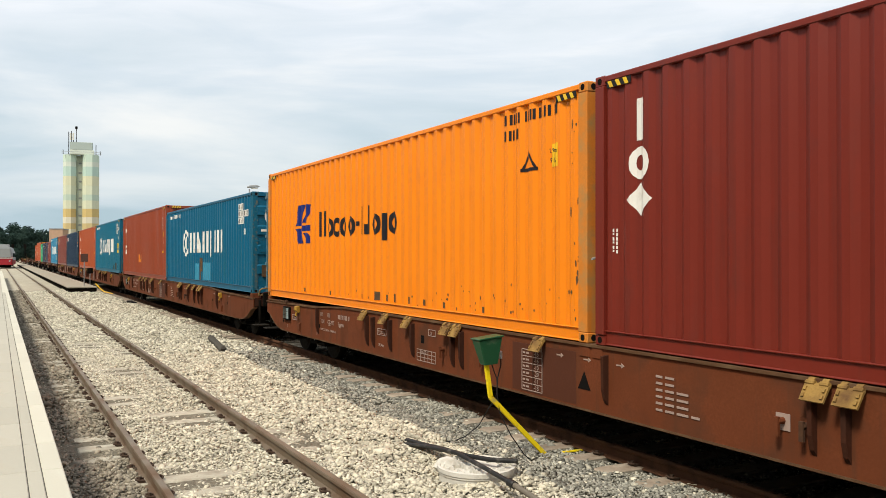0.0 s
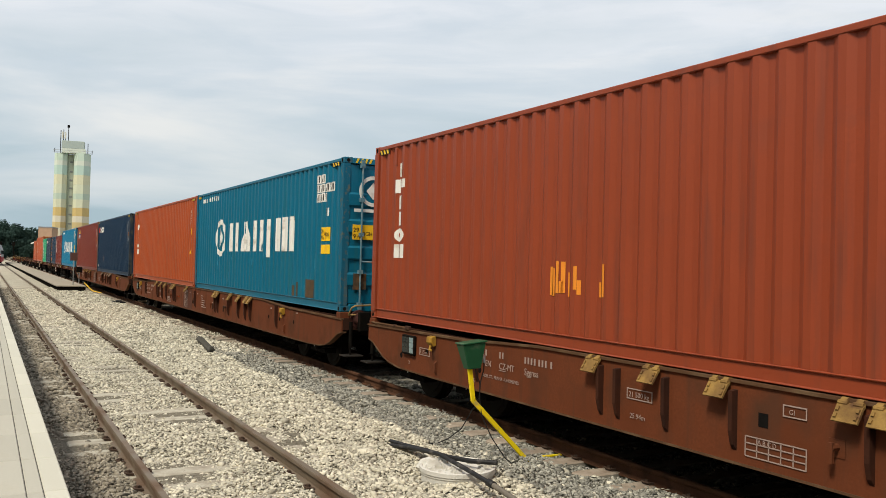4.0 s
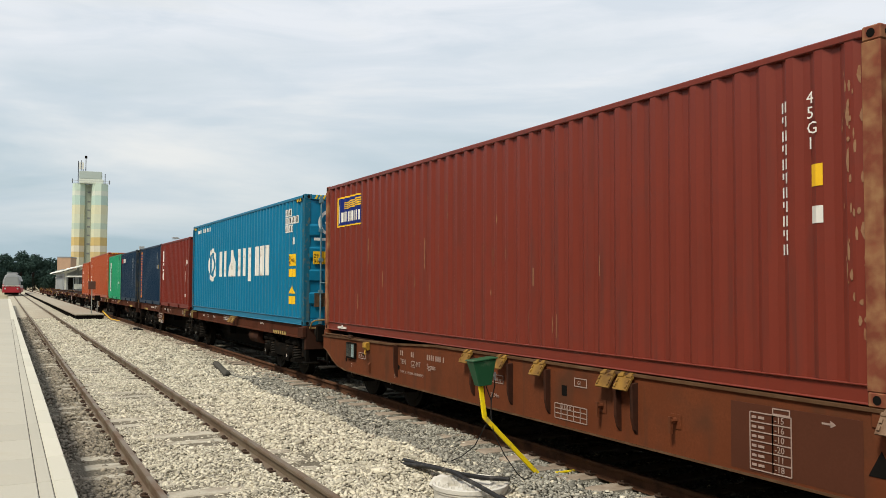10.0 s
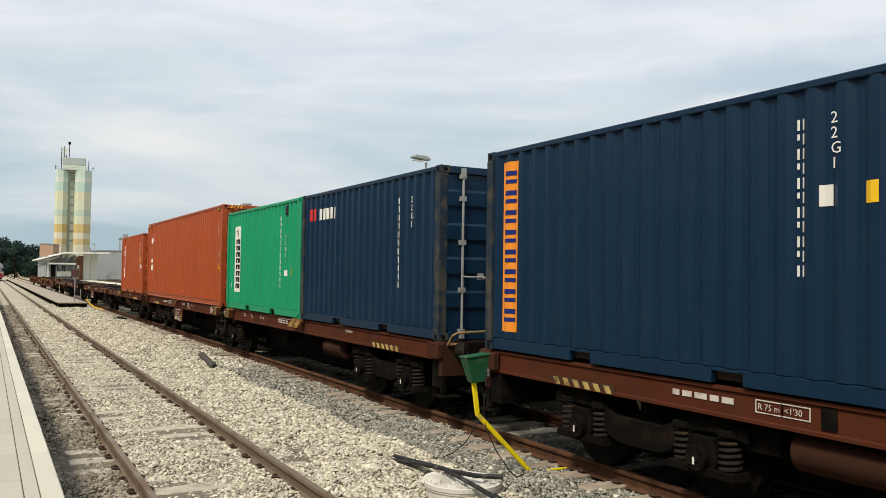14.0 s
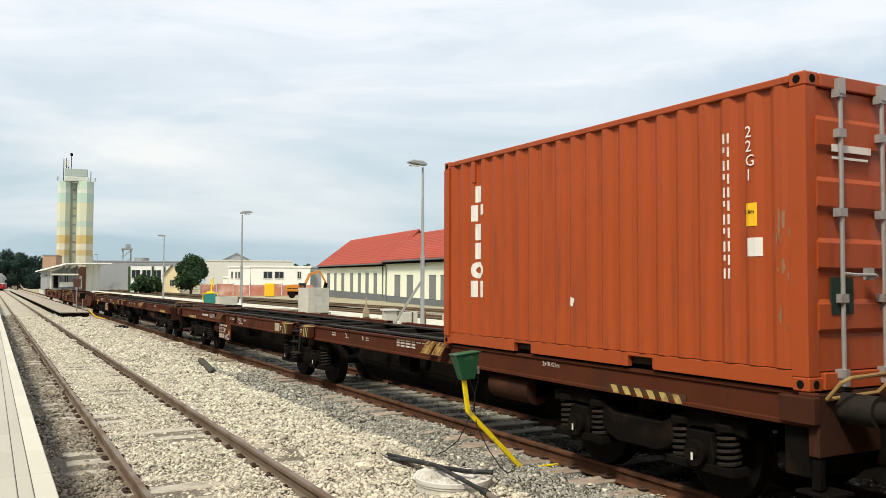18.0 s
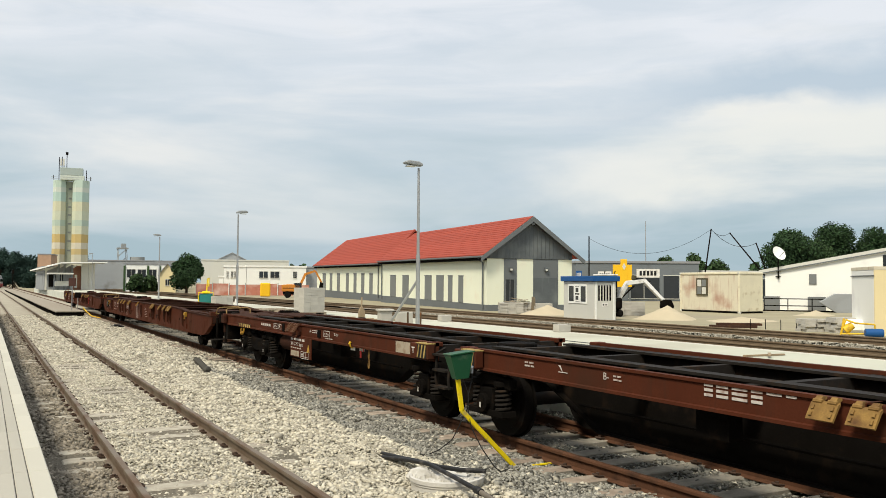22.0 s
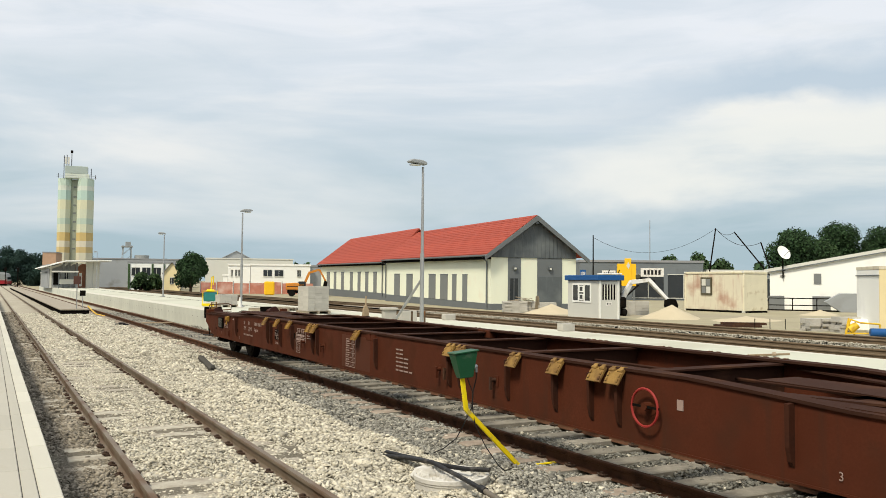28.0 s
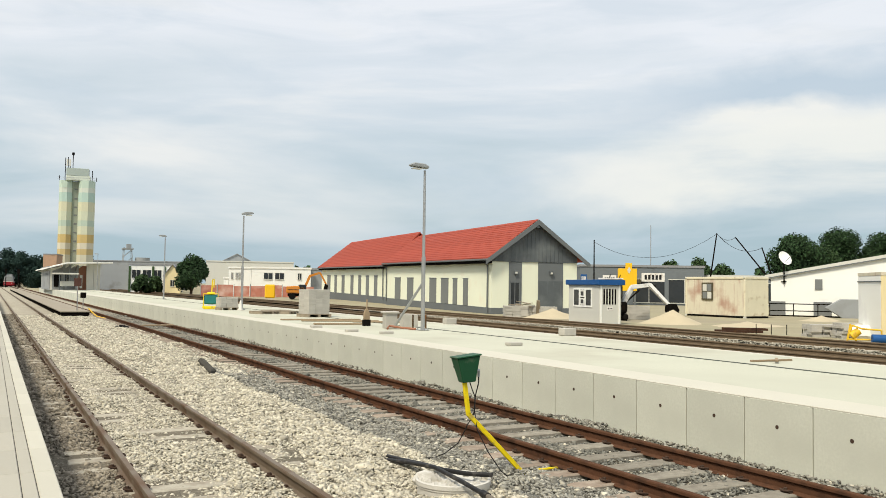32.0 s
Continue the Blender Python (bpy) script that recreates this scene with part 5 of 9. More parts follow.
def end_gear(wagon, y, d, rail=True, rusty=False, steel=None):
    """Buffers, coupling, hoses and step at a wagon's end; d is -1 at the near end and 1 at the far end."""
    for x in (-0.875, 0.875):
        g = Geo().cyl((x, y - d * 0.62, 1.04), (x, y - d * 0.28, 1.04), 0.125, 16).cyl((x, y - d * 0.28, 1.04), (x, y - d * 0.03, 1.04), 0.085, 16)
        g.cyl((x, y - d * 0.66, 1.04), (x, y - d * 0.60, 1.04), 0.17, 16)
        bf = part("buffer", g, steel or M_BUFFER, wagon, smooth=True)
        part("buffer_plate", Geo().box(x - 0.27, x + 0.27, y - d * 0.03 - 0.015, y - d * 0.03 + 0.015, 0.87, 1.21), M_BLACK, bf, bevel=0.012)
    g = Geo().box(-0.06, 0.06, min(y - d * 0.7, y - d * 0.25), max(y - d * 0.7, y - d * 0.25), 0.95, 1.10)
    g.tube([(0, y - d * 0.3, 1.0), (0, y - d * 0.1, 0.85), (0, y - d * 0.02, 0.75), (0.03, y - d * 0.18, 0.62)], 0.03, 6)
    part("coupling", g, M_BLACK, wagon)
    for x in (-0.3, 0.32):
        part("air_hose", Geo().tube([(x, y - d * 0.6, 0.95), (x, y - d * 0.35, 0.80), (x * 0.9, y - d * 0.2, 0.55), (x * 0.8, y - d * 0.03, 0.62)], 0.022, 6), M_BLACK, wagon)
    if rail:
        g = Geo().tube([(-1.10, y - d * 0.58, 1.12), (-1.09, y - d * 0.46, 1.26), (-1.04, y - d * 0.42, 1.30), (-0.50, y - d * 0.42, 1.32), (-0.42, y - d * 0.46, 1.28), (-0.46, y - d * 0.58, 1.14), (-1.10, y - d * 0.58, 1.12)], 0.017, 8)
        part("grab_rail", g, M_FLAPRUST if rusty else M_RAILYELLOW, wagon, "rusty grab rail" if rusty else "faded yellow grab rail", smooth=True)


def flap(wagon, y, w=0.22, mat=None, far=False):
    g = Geo().prism([(-1.245, 1.140), (-1.275, 1.125), (-1.350, 1.005), (-1.335, 0.995), (-1.262, 1.105), (-1.245, 1.120)], "y", y - w / 2, y + w / 2)
    for dy in (-0.065, 0.065):
        g.prism([(-1.19, 1.172), (-1.235, 1.178), (-1.272, 1.150), (-1.275, 1.118), (-1.25, 1.118), (-1.19, 1.155)], "y", y + dy - 0.028, y + dy + 0.028)
        g.cyl((-1.258, y + dy - 0.04, 1.135), (-1.258, y + dy + 0.04, 1.135), 0.022, 8)
    for dz in (1.085, 1.035):
        k = -1.285 - (1.10 - dz) * 0.62
        for dy in (-0.085, 0.085):
            g.prism([(k - 0.022, dz), (k - 0.004, dz + 0.028), (k + 0.01, dz + 0.02), (k - 0.008, dz - 0.008)], "y", y + dy - 0.012, y + dy + 0.012)
    if far:
        g.v = [(-x, yy, z) for x, yy, z in g.v]
    part("folding_bracket", g, mat or M_FLAP, wagon, "rusty folding container bracket" if mat else "rusty yellow folding container bracket")


def small_bars(wagon, y, z, rows, w, h, gap, mat=M_PALE, x=-1.226):
    """Plain bars for lines of small writing; y is where the lines begin."""
    for k, n in enumerate(rows):
        yy = y
        for i in range(n):
            ln = w * (0.6 + 0.4 * ((i * 7 + k * 3) % 5) / 4)
            part("writing_bar", Geo().box(x, x + 0.004, yy - ln, yy, z - k * (h + gap) - h, z - k * (h + gap)), mat, wagon)
            yy -= ln + w * 0.25


def wagon_words(wagon, body, size, y, z, mat=M_PALE, x=-1.2265):
    me = text_mesh(body, size)
    me.materials.append(mat)
    part("writing", me, mat, wagon, at=Matrix.Translation((x, y, z)) @ SIDE)


def framed(wagon, y0, y1, z0, z1, nx_, nz, mat=M_PALE):
    g = Geo()
    for i in range(nx_ + 1):
        y = y0 + (y1 - y0) * i / nx_
        g.box(-1.226, -1.222, y - 0.005, y + 0.005, z0, z1)
    for k in range(nz + 1):
        z = z0 + (z1 - z0) * k / nz
        g.box(-1.226, -1.222, y0, y1, z - 0.005, z + 0.005)
    part("load_table", g, mat, wagon)


def outline(wagon, y0, y1, z0, z1, mat=M_PALE, x=-1.226):
    """A thin painted frame round a short text."""
    g = Geo().box(x, x + 0.004, y0, y1, z0, z0 + 0.01).box(x, x + 0.004, y0, y1, z1 - 0.01, z1)
    g.box(x, x + 0.004, y0, y0 + 0.01, z0 + 0.01, z1 - 0.01).box(x, x + 0.004, y1 - 0.01, y1, z0 + 0.01, z1 - 0.01)
    part("text_frame", g, mat, wagon)


def deep_wagon(u, label, empty=False, tail=False):
    """Eighty-foot flat wagon with deep side sills, 25.94 m over buffers."""
    LW = 25.94
    coat = M_WAGON_OLD if empty else M_WAGON
    w = thing("container_wagon", label, "railway wagon", group="wagons of the goods train")
    fs = -0.26 if empty else 0.0    # the far half's brackets sit nearer the middle on the empty wagons
    half = [(0.62, 0.815), (0.80, 0.775), (1.00, 0.68), (1.20, 0.585), (1.45, 0.51), (1.80, 0.465), (2.5, 0.452), (3.6, 0.45)]
    low = half + [(LW - a, b) for a, b in reversed(half)]
    crest = [(0.62, 1.045), (3.9, 1.075), (4.7, 1.115), (5.6, 1.155)]
    crest = crest + [(LW - a, b) for a, b in reversed(crest)]
    for s in (-1, 1):
        x = s * 1.205
        sill = part("side_sill", Geo().prism(low + crest[::-1], "x", x - 0.012, x + 0.012), coat, w)
        xi, xo = (x - 0.16, x + 0.035) if s > 0 else (x - 0.035, x + 0.16)
        top = Geo()
        for (a, b), (c_, d) in zip(crest, crest[1:]):
            top.prism([(a, b - 0.014), (c_, d - 0.014), (c_, d + 0.014), (a, b + 0.014)], "x", xi, xo)
        part("top_flange", top, M_WAGON_TOP if empty else M_EDGE, sill)
        edge = Geo()
        for (a, b), (c_, d) in zip(low, low[1:]):
            edge.prism([(a, b), (c_, d), (c_, d - 0.022), (a, b - 0.022)], "x", x - 0.09 if s > 0 else x - 0.02, x + 0.02 if s > 0 else x + 0.09)
        part("bottom_flange", edge, coat if empty else M_EDGE, sill)
        for y in (4.45, 6.55, 7.0, 7.65, 8.65, 9.85, 10.15, 12.7, *(v + fs for v in (15.80, 16.06, 17.35, 18.18, 18.88, 19.15)), 21.7):
            part("rib", Geo().prism([(x + s * 0.012, 1.08), (x + s * 0.085, 1.07), (x + s * 0.080, 0.72), (x + s * 0.05, 0.60), (x + s * 0.012, 0.55)], "y", y - 0.022, y + 0.022), M_RIB, sill)
    for y in (6.56, 6.85, 7.59, 8.46, 9.80, 10.09, 13.5 if empty else 12.95 if u > 50 else 13.91, *(v + fs for v in (15.92, 16.21, 17.50, 18.37, 19.26))):
        if empty:
            flap(w, y, 0.22, M_FLAPRUST, True)
        flap(w, y, 0.22, None if empty and (y < 13 or y > 18.7) else M_FLAPGOLD if empty or (u > 50 and y > 13) else M_FLAPDUST if u > 50 else None)
    # frame seen from above
    for y0, y1 in ((0.75, 4.6), (LW - 4.6, LW - 0.75)):
        part("centre_beam", Geo().prism([(-0.26, 0.62), (0.26, 0.62), (0.26, 1.05), (-0.26, 1.05)], "y", y0, y1), M_WAGON_TOP, w, bevel=0.01)
    for y in (0.64, 2.2, 4.3, 6.5, 9.0, 11.2, 12.97, 14.7, 16.9, 19.4, 21.6, 23.7, LW - 0.64):
        d = 0.10 if 1 < y < 25 else 0.03
        z = 1.06 if y < 5 or y > 21 else 1.13
        part("cross_beam", Geo().prism([(y - d, z), (y + d, z), (y + d, z - 0.02), (y + 0.012, z - 0.02), (y + 0.012, z - 0.36), (y - 0.012, z - 0.36), (y - 0.012, z - 0.02), (y - d, z - 0.02)] if 1 < y < 25 else [(y - d, z), (y + d, z), (y + d, 0.84), (y - d, 0.84)], "x", -1.18, 1.18), M_WAGON_TOP, w)
    for s, y0, y1 in ((-1, 6.3, 3.1), (1, 6.3, 3.1), (-1, LW - 6.3, LW - 3.1), (1, LW - 6.3, LW - 3.1)):
        d = 0.30 if y1 > y0 else -0.30
        part("diagonal_brace", Geo().prism([(s * 1.16, y0), (s * 0.27, y1 - d * 0.2), (s * 0.27, y1 + d * 1.4), (s * 1.16, y0 + d * 1.6)], "z", 1.062, 1.082), M_WAGON_TOP, w)
    for y0, y1 in ((0.8, 2.5), (LW - 2.5, LW - 0.8)):
        for sx in (-1, 1):
            part("end_plate", Geo().prism([(sx * 0.28, y0), (sx * 1.16, y0), (sx * 1.16, y1), (sx * 0.75, y1), (sx * 0.28, (y0 + y1) / 2)], "z", 1.062, 1.078), M_WAGON_TOP, w)
    for e, d in ((0.0, 1), (LW, -1)):
        rim = [(0.28, 0.8), (0.30, 1.5), (0.44, 2.3), (0.44, 3.6), (0.30, 4.6), (0.27, 5.6)]
        outline_ = [(a, e + d * b) for a, b in rim] + [(-a, e + d * b) for a, b in reversed(rim)]
        part("deck_plate", Geo().prism(outline_ if d > 0 else outline_[::-1], "z", 1.088, 1.10), M_WAGON_TOP, w)
        for sx in (-1, 1):
            side = [(sx * 1.16, e + d * 0.8), (sx * 1.16, e + d * 5.4), (sx * 1.02, e + d * 5.0), (sx * 0.92, e + d * 4.2), (sx * 0.92, e + d * 1.6), (sx * 0.80, e + d * 1.1), (sx * 0.5, e + d * 0.8)]
            part("deck_plate", Geo().prism(side if d * sx > 0 else side[::-1], "z", 1.084, 1.096), M_WAGON_TOP, w)
    for xx in (-0.35, 0.4):
        part("brake_pipe", Geo().cyl((xx, 4.7, 0.98), (xx, LW - 4.7, 0.98), 0.022, 6), M_WAGON_TOP, w)
    part("air_tank", Geo().cyl((0.5, 11.0, 0.72), (0.5, 12.4, 0.72), 0.2, 16), M_BLACK, w, smooth=True)
    part("air_tank", Geo().cyl((-0.55, 13.6, 0.75), (-0.55, 14.3, 0.75), 0.16, 16), M_BLACK, w, smooth=True)
    if not empty:
        rod = part("brake_rod", Geo().cyl((-1.232, LW - 0.78, 1.095), (-1.232, LW - 2.15, 1.100), 0.016, 8), M_EDGE, w, smooth=True)
        part("rod_bracket", Geo().box(-1.255, -1.21, LW - 1.72, LW - 1.66, 1.085, 1.125), M_GRIMEBROWN, rod, bevel=0.006)
        part("rod_bracket", Geo().box(-1.26, -1.21, LW - 2.22, LW - 2.10, 1.075, 1.135), M_GRIMEBROWN, rod, bevel=0.006)
    for y in (3.0, LW - 3.0):
        bogie(w, y)
    end_gear(w, 0.0, -1)
    end_gear(w, LW, 1, True, tail)
    for y in (0.78, 12.86, 13.08, LW - 0.78):
        for x in (-1.13, 1.13):
            part("lock_casting", Geo().box(x - 0.10, x + 0.10, y - 0.09, y + 0.09, 1.02, 1.166), coat, w, bevel=0.01)
    for y, d in ((0.50, -1), (LW - 0.50, 1)):
        st = part("step_post", Geo().cyl((-1.08, y, 1.0), (-1.08, y, 0.52), 0.036, 10).cyl((-1.08, y, 0.52), (-1.08, y, 0.40), 0.018, 8), M_BLACK, w, smooth=True)
        part("foot_plate", Geo().box(-1.24, -0.88, y - 0.15, y + 0.15, 0.37, 0.40), M_GRIME, st, "worn steel foot plate", bevel=0.008)
    sh = -0.35 if empty else 0.0
    for y in ((22.95 + sh,) if tail else (4.0, 22.95 + sh)):
        g = Geo().prism([(-1.22, 1.06), (-1.30, 1.04), (-1.31, 0.96), (-1.26, 0.90), (-1.22, 0.92)], "y", y - 0.08, y + 0.08).tube([(-1.27, y, 0.92), (-1.30, y - 0.02, 0.85), (-1.30, y - 0.08, 0.85)], 0.02, 6)
        hk = part("rope_hook", g, M_HOOK, w, "dull yellow rope hook", bevel=0.01)
        part("hook_brace", Geo().prism([(-1.22, 0.70), (-1.26, 0.66), (-1.26, 0.54), (-1.22, 0.50)], "y", y - 0.12, y - 0.08), coat, hk)
    lb = part("lamp_box", Geo().box(-1.27, -1.218, 23.50 + sh, 23.92 + sh, 0.70, 1.0), M_BLACK, w, "small box with a glazed front", bevel=0.012)
    # on loaded wagons one pane column has the sky's reflection painted in
    for k in range(3):
        for i in range(3):
            part("lamp_pane", Geo().box(-1.275, -1.269, 23.525 + sh + k * 0.125, 23.645 + sh + k * 0.125, 0.735 + i * 0.08, 0.81 + i * 0.08), M_PANESKY if k == 0 and not empty else M_PANE, lb)
    for y, z in ((() if tail else ((5.11, 0.79), (4.29, 0.79), (3.33, 0.79))) + ((24.02, 0.66), (23.17, 0.80), (LW - 4.29, 0.72))):
        part("round_hole", Geo().cyl((-1.2205, y, z), (-1.19, y, z), 0.042, 12), M_DARK, w)
    for y in (10.45, 10.21, 8.97, 16.35, 15.23):
        vp = part("valve_plate", Geo().box(-1.225, -1.218, y - 0.07, y + 0.07, 0.70, 0.84), M_PALE if 10.3 < y < 11 and not empty else coat, w)
        part("valve_handle", Geo().cyl((-1.22, y, 0.78), (-1.30, y, 0.78), 0.03, 8).box(-1.31, -1.28, y - 0.02, y + 0.02, 0.66, 0.82), coat if y > 10.3 else M_GRIMEBROWN, vp)
    # writing
    yt = 21.04 if empty else 21.57
    for dy, n in ((0.0, 2), (0.40, 2), (0.97, 4), (1.26, 3), (1.50, 1)):
        for k in range(n):
            part("number_bar", Geo().box(-1.226, -1.222, yt - dy - k * 0.066 - 0.03, yt - dy - k * 0.066, 0.925, 1.005), M_PALE, w)
    wagon_words(w, "TEN", 0.115, yt, 0.79)
    wagon_words(w, "CZ-MT", 0.115, yt - 0.40, 0.79)
    wagon_words(w, "Sggnss", 0.115, yt - 0.97, 0.79)
    wagon_words(w, "DOM. ST.: PRAHA - UHRINEVES", 0.062, yt, 0.645)
    part("underline", Geo().box(-1.226, -1.222, yt - 0.55, yt - 0.40, 0.768, 0.776), M_PALE, w)
    wagon_words(w, "21 500 kg", 0.075, 18.37 if empty else 18.72, 0.815)
    if tail:
        part("black_plate", Geo().box(-1.2225, -1.2175, 17.99, 18.42, 0.70, 0.93), M_BLACK, w)
        wagon_words(w, "21.0t", 0.085, 18.29, 0.715)
    ym = 18.37 if empty else 18.72
    outline(w, ym - 0.34, ym + 0.03, 0.79, 0.90)
    wagon_words(w, "25.94m", 0.075, ym - 0.02, 0.60)
    if empty:
        framed(w, 16.30, 16.91, 0.76, 0.94, 1, 2)
        framed(w, 16.30, 16.83, 0.94, 1.03, 4, 1)
        wagon_words(w, "A   B   C   D", 0.068, 16.79, 0.96)
        small_bars(w, 16.88, 0.92, (5, 5), 0.1, 0.05, 0.04)
        outline(w, 16.64, 16.89, 0.53, 0.73)
        outline(w, 16.69, 16.84, 0.57, 0.69)
        wagon_words(w, "GI", 0.06, 16.80, 0.61)
        small_bars(w, 16.22, 0.92, (2, 3), 0.1, 0.02, 0.03)
    else:
        framed(w, 16.62, 17.23, 0.53, 0.70, 5, 3)
        wagon_words(w, "A B C D", 0.055, 17.10, 0.65)
        outline(w, 16.62, 16.85, 0.93, 1.03)
        wagon_words(w, "GI", 0.06, 16.79, 0.955)
    part("slot_hole", Geo().prism([(17.00, 0.80), (17.10, 0.80), (17.10, 0.92), (17.00, 0.92)], "x", -1.2205, -1.19), M_DARK, w)
    wagon_words(w, "R 75 m", 0.080, 23.37 + sh, 0.76)
    outline(w, 23.06 + sh, 23.39 + sh, 0.735, 0.845)
    wagon_words(w, "1" if empty else "2", 0.09, 23.75 + sh, 0.55)
    wagon_words(w, "5", 0.09, 21.8 + sh, 0.53)
    wagon_words(w, "3", 0.10, 4.03, 0.54)
    yl = 0.0 if empty else 0.24
    part("repainted_patch", Geo().box(-1.2195, -1.2165, yl + 13.0, yl + 14.3, 0.475, 1.06), M_WAGON_DARK, w, "darker repainted patch")
    framed(w, yl + 13.65, yl + 13.84, 0.50, 0.99, 1, 6)
    framed(w, yl + 13.84, yl + 14.08, 0.50, 0.99, 1, 6)
    outline(w, yl + 13.66, yl + 13.84, 0.995, 1.05)
    for k, body in enumerate(("-15", "-16", "-10", "-20", "-11", "-18")):
        wagon_words(w, body, 0.078, yl + 13.82, 0.925 - k * 0.0817)
        small_bars(w, yl + 14.06, 0.96 - k * 0.0817, (2,), 0.08, 0.022, 0.02)
    for k, n in enumerate((2, 2, 3, 3, 3, 4)):
        small_bars(w, 11.95, 0.965 - k * 0.065, (n,), 0.15, 0.022, 0.03, M_PALE)
    if not empty:
        part("warning_patch", Geo().prism([(12.98, 0.66), (13.20, 0.66), (13.09, 0.86)], "x", -1.222, -1.2185), M_DARK, w, "faded dark triangle")
    for y in (22.2,) if empty else (13.6, 13.1, 12.55, 9.4, 5.0, 3.2):
        part("arrow_mark", Geo().box(-1.222, -1.218, y - 0.09, y, 0.985, 1.0).prism([(y - 0.13, 0.9925), (y - 0.08, 0.965), (y - 0.08, 1.02)], "x", -1.222, -1.218), M_PALE, w)
    if tail:
        wheel = Geo()
        rim = [(-1.30, 6.1 + 0.185 * math.cos(i * math.pi / 14), 0.82 + 0.185 * math.sin(i * math.pi / 14)) for i in range(29)]
        wheel.tube(rim, 0.013, 6)
        bw = part("brake_wheel", wheel, M_REDDULL, w, "dull red brake hand wheel", smooth=True)
        part("spoke", Geo().box(-1.305, -1.295, 5.90, 6.30, 0.818, 0.842), M_BLACK, bw)
        part("spindle", Geo().cyl((-1.21, 6.1, 0.83), (-1.315, 6.1, 0.83), 0.04, 10).cyl((-1.21, 6.1, 0.83), (-1.225, 6.1, 0.83), 0.09, 12), coat, bw)
        part("plate_mark", Geo().box(-1.223, -1.218, 5.66, 5.74, 0.84, 0.94), M_PALE, w)
        part("tail_bracket", Geo().tube([(-0.98, LW - 0.30, 1.10), (-0.98, LW - 0.30, 1.36), (-0.84, LW - 0.30, 1.36), (-0.84, LW - 0.30, 1.10)], 0.022, 8).box(-0.98, -0.84, LW - 0.32, LW - 0.28, 1.12, 1.22), M_FLAP, w, "rusty yellow tail lamp bracket")
    MOVING.append((w, u, 0.0))
    return w


